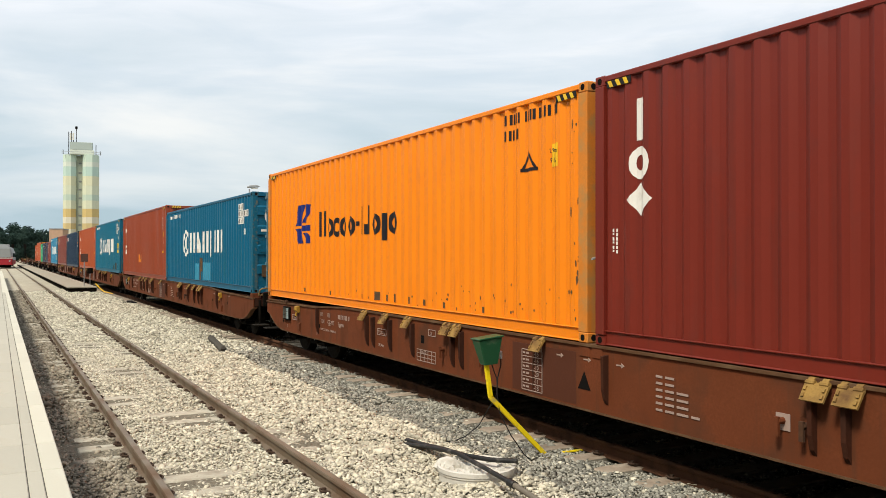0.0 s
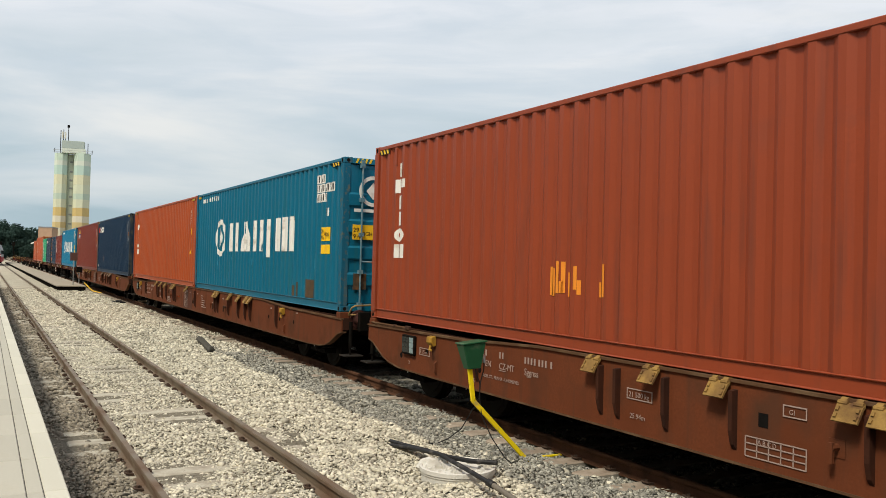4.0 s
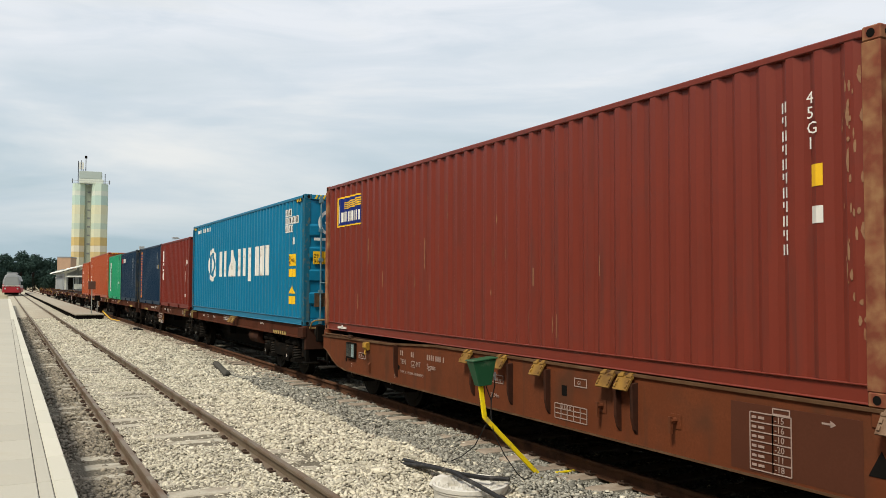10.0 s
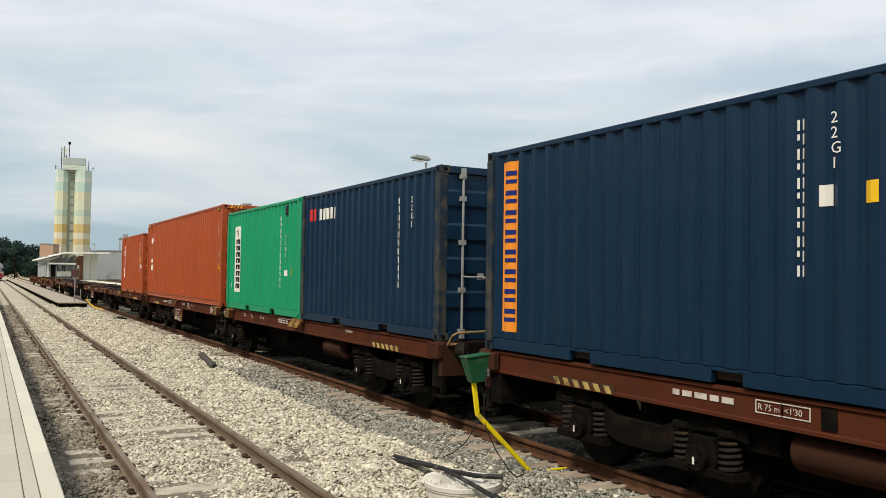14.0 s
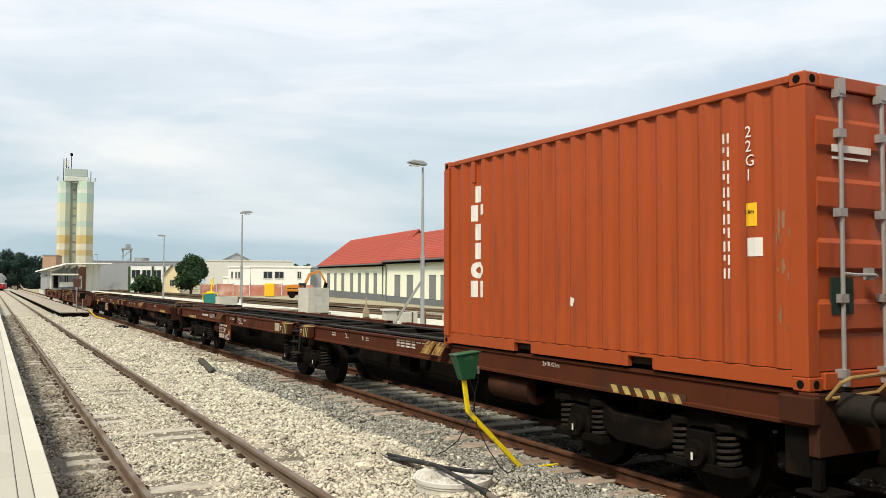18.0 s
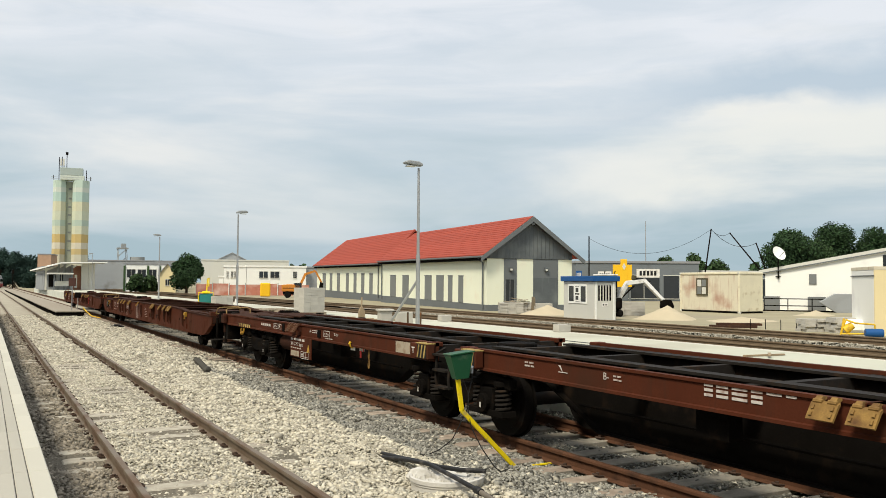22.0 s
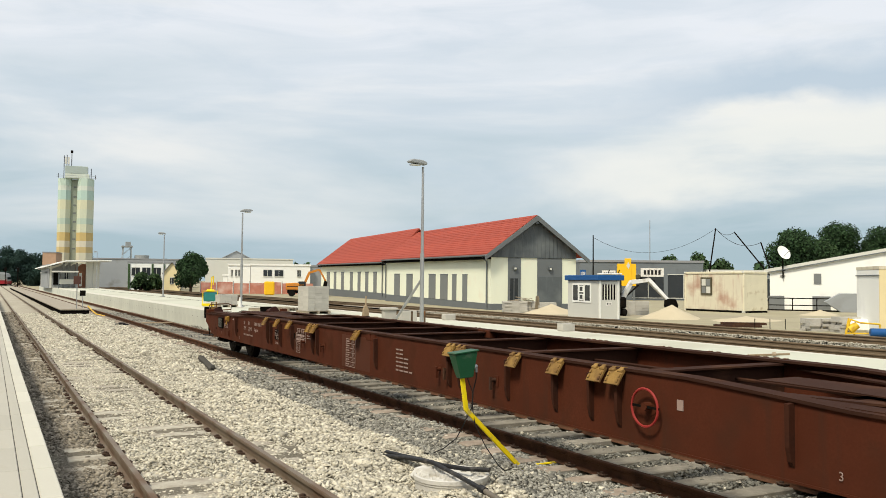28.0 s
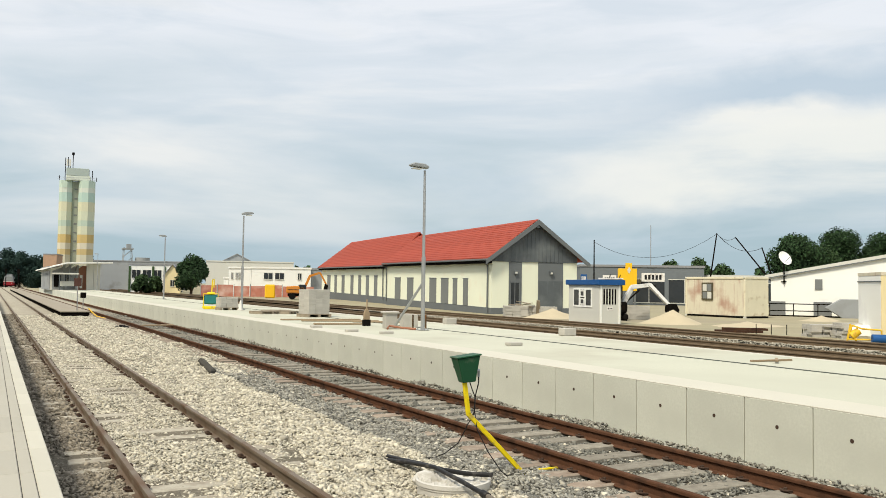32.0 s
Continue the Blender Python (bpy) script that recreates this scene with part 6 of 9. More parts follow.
def jointed_wagon(u, label, plate=True):
    """Two-part jointed flat wagon on three bogies, 26.39 m over buffers."""
    LW, J = 26.39, 13.195
    coat = M_WAGON_OLD
    w = thing("container_wagon", label, "railway wagon", group="wagons of the goods train")
    for y0, y1 in ((0.60, J - 0.42), (J + 0.42, LW - 0.60)):
        for s in (-1, 1):
            x = s * 1.17
            prof = [(x - s * 0.08, 1.165), (x, 1.165), (x, 1.135), (x - s * 0.02, 1.125), (x - s * 0.02, 0.925), (x, 0.915), (x, 0.885), (x - s * 0.08, 0.885)]
            part("side_sill", Geo().prism(prof, "y", y0, y1), coat, w)
            part("top_rail", Geo().box(s * 0.62 - 0.09, s * 0.62 + 0.09, y0, y1, 1.13, 1.16), M_GRIME, w)
            a0, a1 = ((2.7, 4.2), (1.3, 2.3)) if y0 < 5 else ((1.3, 2.3), (2.7, 4.2))
            belly = [(y0, 1.12), (y0, 0.86), (y0 + a0[0], 0.80), (y0 + a0[1], 0.33), (y1 - a1[1], 0.33), (y1 - a1[0], 0.80), (y1, 0.86), (y1, 1.12)]
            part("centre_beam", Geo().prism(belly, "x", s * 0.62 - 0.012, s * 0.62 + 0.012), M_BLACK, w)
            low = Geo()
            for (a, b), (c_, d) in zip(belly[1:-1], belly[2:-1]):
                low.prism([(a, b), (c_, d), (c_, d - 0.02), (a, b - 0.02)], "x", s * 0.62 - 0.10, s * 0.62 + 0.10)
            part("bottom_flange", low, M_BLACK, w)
        n_ = 9
        for k in range(n_):
            y = y0 + 0.1 + (y1 - y0 - 0.2) * k / (n_ - 1)
            part("cross_beam", Geo().box(-1.14, 1.14, y - 0.06, y + 0.06, 0.93, 1.125), M_GRIME, w)
        for y in (y0 + 0.08, y0 + 6.1, y1 - 6.1, y1 - 0.08):
            for x in (-1.12, 1.12):
                part("lock_casting", Geo().box(x - 0.10, x + 0.10, y - 0.08, y + 0.08, 1.10, 1.168), coat, w, bevel=0.01)
        for y in ((LW - 6.83,) if y0 > 5 else (6.72,)):
            for dy in (0, 0.34):
                flap(w, y + dy, 0.24, M_FLAPRUST if y0 > 5 else None)
        part("air_tank", Geo().cyl((-0.92, y0 + 4.2 if y0 < 5 else LW - 6.2, 0.70), (-0.92, y0 + 5.1 if y0 < 5 else LW - 5.3, 0.70), 0.18, 16), M_WAGON_TOP, w, smooth=True)
        part("brake_gear", Geo().box(-0.95, -0.6, y0 + 4.2, y0 + 4.6, 0.62, 0.90).box(-0.98, -0.80, y1 - 4.5, y1 - 4.1, 0.60, 0.88).cyl((-0.72, y0 + 2, 0.60), (-0.72, y1 - 2, 0.60), 0.02, 6), M_BLACK, w)
        # striped step corners
        for y in ((y0 + 2.0,) if y0 < 5 else (y1 - 2.0,)):
            g = Geo()
            for k in range(6):
                yy = y - 0.52 + k * 0.18
                g.prism([(yy, 0.895), (yy + 0.08, 0.895), (yy + 0.13, 0.975), (yy + 0.05, 0.975)], "x", -1.178, -1.168)
            part("hazard_board", Geo().box(-1.167, -1.155, y - 0.56, y + 0.60, 0.885, 0.985), M_GRIMEBROWN, w)
            part("hazard_stripes", g, M_YELLOWWORN, w, "worn yellow stripes on black")
        outer, inner = (y0, y1) if y0 < 5 else (y1, y0)
        d = 1 if y0 < 5 else -1
        part("corner_bracket", Geo().prism([(outer - d * 0.02, 1.14), (outer + d * 0.32, 1.14), (outer + d * 0.32, 0.92), (outer - d * 0.02, 0.92)], "x", -1.26, -1.172), M_RIB, w, bevel=0.01)
        b0, b1 = (inner - 0.54, inner + 0.02) if y0 < 5 else (inner - 0.02, inner + 0.54)
        bk = part("corner_bracket", Geo().box(-1.30, -1.172, b0, b1, 0.92, 1.14), coat, w, bevel=0.01)
        part("stripe_board", Geo().box(-1.304, -1.301, b0 + 0.03, b1 - 0.24, 0.93, 1.13), M_HAZARD, bk, "black striped board")
        for k in range(3):
            yy = b0 + 0.03 + k * 0.10
            part("hazard_stripe", Geo().prism([(yy + 0.05, 0.935), (yy + 0.09, 0.935), (yy + 0.04, 1.125), (yy, 1.125)], "x", -1.308, -1.305), M_YELLOWWORN, bk)
        part("bracket_lip", Geo().box(-1.305, -1.16, b0, b1 - 0.20, 1.141, 1.155), M_YELLOWWORN, bk, "worn yellow edge")
        y = b1 - 0.11
        part("bracket_mark", Geo().prism([(y - 0.05, 1.08), (y - 0.05, 1.065), (y - 0.009, 1.065), (y - 0.009, 0.99), (y + 0.009, 0.99), (y + 0.009, 1.065), (y + 0.05, 1.065), (y + 0.05, 1.08)], "x", -1.304, -1.300), M_WHITE, bk)
    # ladder and drawgear at the joint
    for d in (-1, 1):
        yj = J + d * 0.20
        g = Geo()
        for dy in (-0.19, 0.19):
            g.tube([(-1.00, yj + dy, 1.08), (-1.14, yj + dy, 1.02), (-1.16, yj + dy, 0.62), (-1.14, yj + dy, 0.52)], 0.022, 6)
        for z in (0.54, 0.78, 1.0):
            g.box(-1.22, -1.08, yj - 0.19, yj + 0.19, z - 0.015, z + 0.015)
        if d > 0:
            part("ladder", g, M_GRIME, w, "dark steel ladder")
    for y in (LW - 2.5,) if u > 150 else ():
        part("rope_hook", Geo().tube([(-1.18, y + 0.12, 0.86), (-1.20, y + 0.13, 0.76), (-1.20, y + 0.05, 0.71), (-1.20, y, 0.78), (-1.20, y - 0.05, 0.71), (-1.20, y - 0.13, 0.76), (-1.18, y - 0.12, 0.86)], 0.020, 8), M_HOOK, w, "yellow double rope hook", smooth=True)
    part("joint", Geo().box(-0.55, 0.55, J - 0.44, J + 0.44, 0.84, 1.10).cyl((0, J, 0.8), (0, J, 1.16), 0.3, 16), M_BLACK, w, bevel=0.02)
    for y in (2.85, J, LW - 3.4):
        bogie(w, y)
    end_gear(w, 0.0, -1, True, False, M_GRIME)
    end_gear(w, LW, 1, True, u < 150, M_GRIME)
    for y in (0.64, LW - 0.64):
        d = 1 if y < 5 else -1
        part("head_stock", Geo().box(-1.19, 1.19, y - 0.05, y + 0.05, 0.66, 1.16), M_WAGON_TOP, w, bevel=0.01)
        for s in (-1, 1):
            rim = [(1.15, -0.04), (0.08, -0.04), (0.08, 2.6), (0.34, 2.3), (0.46, 1.7), (0.70, 1.45), (0.90, 1.7), (0.96, 2.6), (1.15, 3.0)]
            face = [(s * a, y + d * b) for a, b in rim]
            part("end_deck", Geo().prism(face if s * d < 0 else face[::-1], "z", 1.142, 1.168), M_WAGON_TOP, w, "dark worn end deck plate")
        # Black boxes added and deepened to darken the gap between wagons.
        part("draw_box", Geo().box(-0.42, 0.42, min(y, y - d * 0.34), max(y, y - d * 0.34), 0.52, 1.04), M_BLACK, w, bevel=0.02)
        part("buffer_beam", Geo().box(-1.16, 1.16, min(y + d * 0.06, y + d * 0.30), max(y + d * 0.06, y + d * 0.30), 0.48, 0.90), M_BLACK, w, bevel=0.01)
        part("step", Geo().box(-1.17, -1.10, y - 0.04, y + 0.04, 0.40, 1.0).box(-1.22, -0.90, y - 0.15, y + 0.15, 0.36, 0.39), M_BLACK, w, bevel=0.006)
    # hanging label panels
    for y in (LW - 7.58,):
        pn = part("label_panel", Geo().box(-1.19, -1.172, y, y + 1.28, 0.47, 0.89), coat, w, "brown hanging label panel", bevel=0.004)
        x = -1.1945
        small_bars(w, y + 1.24, 0.86, (4,), 0.22, 0.045, 0.04, M_PALE2, x)
        wagon_words(w, "RIV CZ-MT Sggrss", 0.10, y + 1.24, 0.71, M_PALE2, x)
        small_bars(w, y + 1.24, 0.67, (5,), 0.13, 0.022, 0.03, M_PALE2, x)
        part("pale_panel", Geo().box(x - 0.002, x + 0.002, y + 0.72, y + 1.22, 0.49, 0.60), M_CREAM, w)
        part("warning_triangle", Geo().prism([(y + 0.06, 0.61), (y + 0.24, 0.61), (y + 0.15, 0.77)], "x", x - 0.003, x), M_STICKERDIM, w)
        wagon_words(w, "A B C", 0.085, y + 0.60, 0.52, M_WHITE, x)
        g = Geo()
        for k in range(4):
            g.box(x - 0.002, x + 0.002, y + 0.14 + k * 0.15, y + 0.146 + k * 0.15, 0.47, 0.61)
        for z in (0.47, 0.505, 0.605):
            g.box(x - 0.002, x + 0.002, y + 0.14, y + 0.60, z, z + 0.006)
        part("load_table", g, M_WHITE, w)
    if u > 150:
        vp = part("valve_plate", Geo().box(-1.125, -1.115, 16.71, 16.90, 0.82, 0.88), M_WHITE, w, "small white valve plate")
        part("valve_handle", Geo().tube([(-1.12, 16.80, 0.87), (-1.17, 16.80, 0.90), (-1.19, 16.80, 0.94), (-1.17, 16.80, 0.97)], 0.022, 8), M_YELLOW, vp, "yellow valve handle", smooth=True)
        rp = part("valve_plate", Geo().box(-1.125, -1.115, 16.30, 16.49, 0.83, 0.90), M_WHITE, w, "red and white valve plate")
        part("red_edge", Geo().prism([(16.30, 0.83), (16.30, 0.90), (16.36, 0.90), (16.33, 0.83)], "x", -1.129, -1.126), M_REDMARK, rp)
        part("valve_handle", Geo().box(-1.15, -1.13, 16.38, 16.43, 0.71, 0.84), M_REDDULL, rp, "dull red valve handle", bevel=0.008)
        g = Geo()
        for k in range(4):
            zc = 0.855 - k * 0.052
            g.tube([(-1.12 + (0.014 * math.cos(a * 0.785) if k % 2 else 0), 16.09 + (0 if k % 2 else 0.014 * math.cos(a * 0.785)), zc + 0.03 * math.sin(a * 0.785)) for a in range(9)], 0.006, 5)
        g.tube([(-1.12, 16.09 + 0.03 * math.cos(a * 0.785), 0.615 + 0.055 * math.sin(a * 0.785)) for a in range(9)], 0.010, 6)
        part("chain", g, M_FLAP, w, "short hanging rusty chain", smooth=True)
    XS = -1.156
    small_bars(w, LW - 4.0, 1.07, (5,), 0.15, 0.055, 0.04, M_PALE2, XS - 0.002)
    for y, body in ((LW - 5.0, "R 75 m"), (LW - 5.27, "<1'30"), (LW - 8.20, "25 270 kg")):
        wide = 0.31 if len(body) > 7 else 0.27
        wagon_words(w, body, wide * 1.75 / len(body) if len(body) > 7 else 0.078, y - 0.015, 1.015, M_PALE2, XS)
        outline(w, y - wide, y + 0.01, 0.985, 1.10, M_PALE2, XS - 0.002)
    wagon_words(w, "26.39m", 0.072, LW - 8.74, 1.03, M_PALE2, XS)
    wagon_words(w, "A-", 0.09, LW - 7.40, 1.02, M_PALE2, XS)
    small_bars(w, LW - 7.54, 1.08, (3, 3), 0.1, 0.018, 0.02, M_PALE2, XS - 0.002)
    small_bars(w, LW - 8.27, 0.965, (4,), 0.1, 0.018, 0.02, M_PALE2, XS - 0.002)
    for k, n in enumerate((6, 4, 4)):
        small_bars(w, 8.40, 1.135 - k * 0.045, (n,), 0.17, 0.026, 0.02, M_PALE2, XS - 0.002)
    wagon_words(w, "2x10.425m", 0.075, 4.37, 1.06, M_PALE2, XS)
    wagon_words(w, "B-", 0.11, 9.83, 1.02, M_PALE2, XS)
    small_bars(w, 9.66, 1.08, (2, 2), 0.07, 0.018, 0.02, M_PALE2, XS - 0.002)
    small_bars(w, 11.30, 1.09, (2, 2), 0.11, 0.02, 0.02, M_PALE2, XS - 0.002)
    part("jack_mark", Geo().box(XS - 0.002, XS + 0.002, 10.45, 10.62, 1.02, 1.03).prism([(10.54, 1.03), (10.62, 1.10), (10.58, 1.10)], "x", XS - 0.002, XS + 0.002), M_PALE2, w)
    part("dark_plate", Geo().box(-1.165, -1.15, LW - 8.02, LW - 7.86, 0.95, 1.10), M_BLACK, w)
    part("dark_plate", Geo().box(-1.165, -1.15, LW - 5.78, LW - 5.64, 0.95, 1.12), M_BLACK, w)
    part("cream_panel", Geo().box(XS - 0.003, XS, J + 1.12, J + 1.75, 0.93, 1.11), M_CREAM, w)
    MOVING.append((w, u, 0.0))
    return w


for i, u in enumerate((-25.23, 0.71, 26.65, 52.59)):
    deep_wagon(u, "loaded red-brown container flat wagon with deep side sills")
for u in (78.55, 104.95):
    jointed_wagon(u, "loaded red-brown jointed container wagon on three bogies")
jointed_wagon(131.35, "red-brown jointed container wagon, mostly empty")
jointed_wagon(157.86, "empty red-brown jointed container wagon on three bogies")
deep_wagon(184.30, "empty red-brown flat wagon with deep side sills", True)
deep_wagon(210.30, "empty last flat wagon with a white tail plate", True, True)

# ---- things beside the tracks ----
M_SIGNBROWN = material("brown_sign_board", (0.105, 0.050, 0.038), 0.7, vary=0.1, scale=4, fine=40, bump=0.05)
M_GREENBOX = material("dark_green_plastic", (0.015, 0.082, 0.036), 0.45, vary=0.08, scale=5, fine=60, bump=0.05, dirt=(0.10, 0.14, 0.09), dirt_amount=0.2, dirt_scale=6)
M_YELLOWBAR = material("bright_yellow_steel", (0.86, 0.66, 0.010), 0.45, vary=0.06, scale=6, fine=60, bump=0.03, dirt=(0.5, 0.38, 0.08), dirt_amount=0.2, dirt_scale=8)
M_RUBBER = material("black_plastic_pipe", (0.018, 0.018, 0.019), 0.5, vary=0.2, scale=8, fine=60, bump=0.05, dirt=(0.12, 0.11, 0.10), dirt_amount=0.3, dirt_scale=7)
M_GREYPIPE = material("dusty_grey_pipe", (0.16, 0.14, 0.115), 0.7, vary=0.2, scale=8, fine=60, bump=0.05)
M_COVER = material("pale_concrete_ring", (0.60, 0.58, 0.53), 0.9, vary=0.08, scale=4, fine=50, bump=0.2, dirt=(0.36, 0.33, 0.27), dirt_amount=0.4, dirt_scale=4)
M_WOOD = material("weathered_timber", (0.33, 0.25, 0.16), 0.85, vary=0.2, scale=5, fine=50, bump=0.2)
M_PALLET = material("dusty_pallet_wood", (0.33, 0.28, 0.21), 0.9, vary=0.2, scale=5, fine=50, bump=0.2)
M_BLOCK = material("grey_paving_blocks", (0.46, 0.44, 0.39), 0.9, vary=0.1, scale=4, fine=40, bump=0.15, object_vary=0.06)
M_CREAMWALL = material("cream_render", (0.80, 0.82, 0.655), 0.85, vary=0.04, scale=0.6, fine=25, bump=0.05, dirt=(0.78, 0.76, 0.60), dirt_amount=0.2, dirt_scale=0.8)
M_GREYTRIM = material("grey_render", (0.145, 0.158, 0.162), 0.8, vary=0.08, scale=0.8, fine=25, bump=0.05)
M_CLAD = material("grey_gable_cladding", (0.112, 0.126, 0.132), 0.75, vary=0.2, scale=0.8, fine=40, bump=0.12, object_vary=0.04, dirt=(0.17, 0.185, 0.185), dirt_amount=0.35, dirt_scale=0.6, streak=0.25)
M_TILE = material("orange_red_roof_tiles", (0.335, 0.060, 0.035), 0.75, vary=0.12, scale=1.2, fine=25, bump=0.2, object_vary=0.06, island_vary=0.0)
M_SHUTTER = material("grey_shutter", (0.185, 0.195, 0.19), 0.6, vary=0.06, scale=2, fine=30, bump=0.05)
M_GLASS = material("dark_window_glass", (0.03, 0.035, 0.04), 0.08, vary=0.1, scale=2, fine=10, bump=0.0, spec=0.5)
M_WHITEWALL = material("white_wall", (0.86, 0.86, 0.80), 0.8, vary=0.03, scale=0.4, fine=20, bump=0.04, dirt=(0.74, 0.73, 0.70), dirt_amount=0.15, dirt_scale=0.5)
M_GREYWALL = material("grey_sheet_metal", (0.30, 0.315, 0.32), 0.6, vary=0.06, scale=0.5, fine=20, bump=0.05, dirt=(0.22, 0.22, 0.21), dirt_amount=0.3, dirt_scale=0.4)
M_SHOWROOM = material("dark_grey_cladding", (0.165, 0.185, 0.195), 0.6, vary=0.08, scale=0.5, fine=20, bump=0.05, dirt=(0.12, 0.13, 0.135), dirt_amount=0.3, dirt_scale=0.4)
M_GREYROOF = material("grey_roof_sheet", (0.27, 0.275, 0.28), 0.6, vary=0.08, scale=0.5, fine=20, bump=0.05)
M_BRICKRED = material("brick_red_wall", (0.34, 0.16, 0.10), 0.85, vary=0.12, scale=1.0, fine=25, bump=0.1)
M_TANBRICK = material("tan_brick_wall", (0.46, 0.30, 0.20), 0.85, vary=0.12, scale=1.0, fine=25, bump=0.1)
M_YELLOWHOUSE = material("pale_yellow_render", (0.78, 0.66, 0.38), 0.85, vary=0.05, scale=0.8, fine=25, bump=0.05)
M_CONTBEIGE = material("rust_streaked_beige_paint", (0.66, 0.61, 0.47), 0.7, vary=0.08, scale=0.9, fine=25, bump=0.05, dirt=(0.42, 0.27, 0.20), dirt_amount=0.5, dirt_scale=0.8, streak=0.35)
M_BLUEROOF = material("blue_fascia", (0.014, 0.085, 0.26), 0.5, vary=0.06, bump=0.0)
M_HUTWALL = material("pale_grey_panel", (0.60, 0.595, 0.535), 0.6, vary=0.04, scale=1, fine=30, bump=0.03)
M_EXCAV = material("orange_machine_paint", (0.58, 0.22, 0.03), 0.5, vary=0.1, scale=3, fine=30, bump=0.05, dirt=(0.35, 0.2, 0.1), dirt_amount=0.3, dirt_scale=3)
M_WHITEMACH = material("white_machine_paint", (0.70, 0.70, 0.67), 0.45, vary=0.06, scale=3, fine=30, bump=0.03, dirt=(0.42, 0.38, 0.32), dirt_amount=0.35, dirt_scale=3)
M_MESHRED = material("orange_red_safety_net", (0.50, 0.20, 0.14), 0.8, vary=0.2, scale=2, fine=30, bump=0.1, dirt=(0.60, 0.42, 0.35), dirt_amount=0.6, dirt_scale=0.6)
M_TEAL = material("teal_machine_paint", (0.03, 0.20, 0.19), 0.5, vary=0.1, scale=5, fine=40, bump=0.05)
M_LEAF = material("tree_leaves", (0.044, 0.082, 0.030), 0.8, vary=0.25, scale=0.8, fine=12, bump=0.0, island_vary=0.5)
M_LEAF_DARK = material("dark_tree_leaves", (0.026, 0.056, 0.020), 0.8, vary=0.25, scale=0.8, fine=12, bump=0.0, island_vary=0.5)
M_STRIPTOP = material("worn_asphalt_top", (0.33, 0.29, 0.23), 0.9, vary=0.12, scale=1.5, fine=40, bump=0.2)
M_OLIVE = material("dark_olive_frame", (0.085, 0.075, 0.045), 0.7, vary=0.12, scale=4, fine=40, bump=0.1)
# Blue tint in the leaf colour stands for haze over the far wood.
M_LEAF_HAZE = material("haze_tinted_leaves", (0.036, 0.062, 0.052), 0.9, vary=0.15, scale=0.3, fine=4, bump=0.0, island_vary=0.12, spec=0.0)
M_CREAMPOST = material("worn_cream_frame", (0.72, 0.67, 0.50), 0.7, vary=0.08, scale=1.5, fine=30, bump=0.05, dirt=(0.50, 0.42, 0.28), dirt_amount=0.2, dirt_scale=2)
M_BARK = material("tree_bark", (0.09, 0.065, 0.045), 0.9, vary=0.2, scale=5, fine=40, bump=0.3)
M_SANDPILE = material("builders_sand", (0.50, 0.43, 0.30), 0.95, vary=0.08, scale=1.5, fine=40, bump=0.3)
M_CABLE = material("black_cable", (0.015, 0.015, 0.015), 0.6, vary=0.1, bump=0.0)

# green box on a bent yellow post
pg = thing("track_sensor", "green plastic box on a bent yellow steel post", "trackside box", at=pose(0, 8.13, 0))
lo, hi = [(4.655, -0.05), (4.820, -0.05), (4.820, 0.06), (4.655, 0.06)], [(4.570, -0.075), (4.862, -0.075), (4.862, 0.095), (4.570, 0.095)]
part("box", Geo().add([(x, y, 0.95 + 0.06 * (x - 4.65)) for x, y in lo] + [(x, y, 1.222 + 0.10 * (x - 4.57)) for x, y in hi],
                      [(0, 3, 2, 1), (4, 5, 6, 7), (0, 1, 5, 4), (1, 2, 6, 5), (2, 3, 7, 6), (3, 0, 4, 7)]), M_GREENBOX, pg, "dark green tapered plastic box", bevel=0.008)
part("lid", Geo().prism([(4.560, 1.223), (4.875, 1.256), (4.875, 1.272), (4.560, 1.238)], "y", -0.085, 0.105), M_GREENBOX, pg, bevel=0.004)
g = Geo()
for a, b in (((5.600, 0, -0.23), (4.750, 0, 0.600)), ((4.755, 0, 0.590), (4.700, 0, 0.955))):
    d = (Vector(b) - Vector(a)).normalized()
    nrm = Vector((d.z, 0, -d.x))
    q = [Vector(a) + nrm * 0.026, Vector(b) + nrm * 0.026, Vector(b) - nrm * 0.026, Vector(a) - nrm * 0.026]
    g.prism([(p.x, p.z) for p in q], "y", -0.016, 0.016)
part("post", g, M_YELLOWBAR, pg, "bent bright yellow post", bevel=0.004)
part("foot", Geo().box(5.53, 5.74, -0.04, 0.04, -0.205, -0.19), M_YELLOWBAR, pg)
part("plug", Geo().cyl((4.83, 0, 1.075), (4.89, 0, 1.075), 0.022, 8).cyl((4.885, 0, 1.09), (4.885, 0, 1.01), 0.016, 8), M_GALV, pg)
part("cable", Geo().tube([(4.885, 0.0, 1.02), (4.885, 0.0, 0.94), (4.845, 0.0, 0.80), (4.832, 0.0, 0.62), (4.84, 0.08, 0.52), (4.99, 0.42, 0.40), (5.15, 0.74, 0.28), (5.17, 0.95, 0.08), (5.02, 1.02, -0.05), (4.90, 1.04, -0.09), (4.80, 1.06, -0.10), (4.68, 1.23, -0.11)], 0.007, 6), M_CABLE, pg, smooth=True)
part("cable", Geo().tube([(4.77, 0.0, 0.95), (4.80, 0.0, 0.87), (4.842, 0.01, 0.79), (4.84, 0.0, 0.60), (4.86, -0.02, 0.42), (4.98, -0.06, 0.17), (5.13, -0.10, -0.05), (5.24, -0.14, -0.15), (5.15, -0.45, -0.15)], 0.006, 6), M_CABLE, pg, smooth=True)
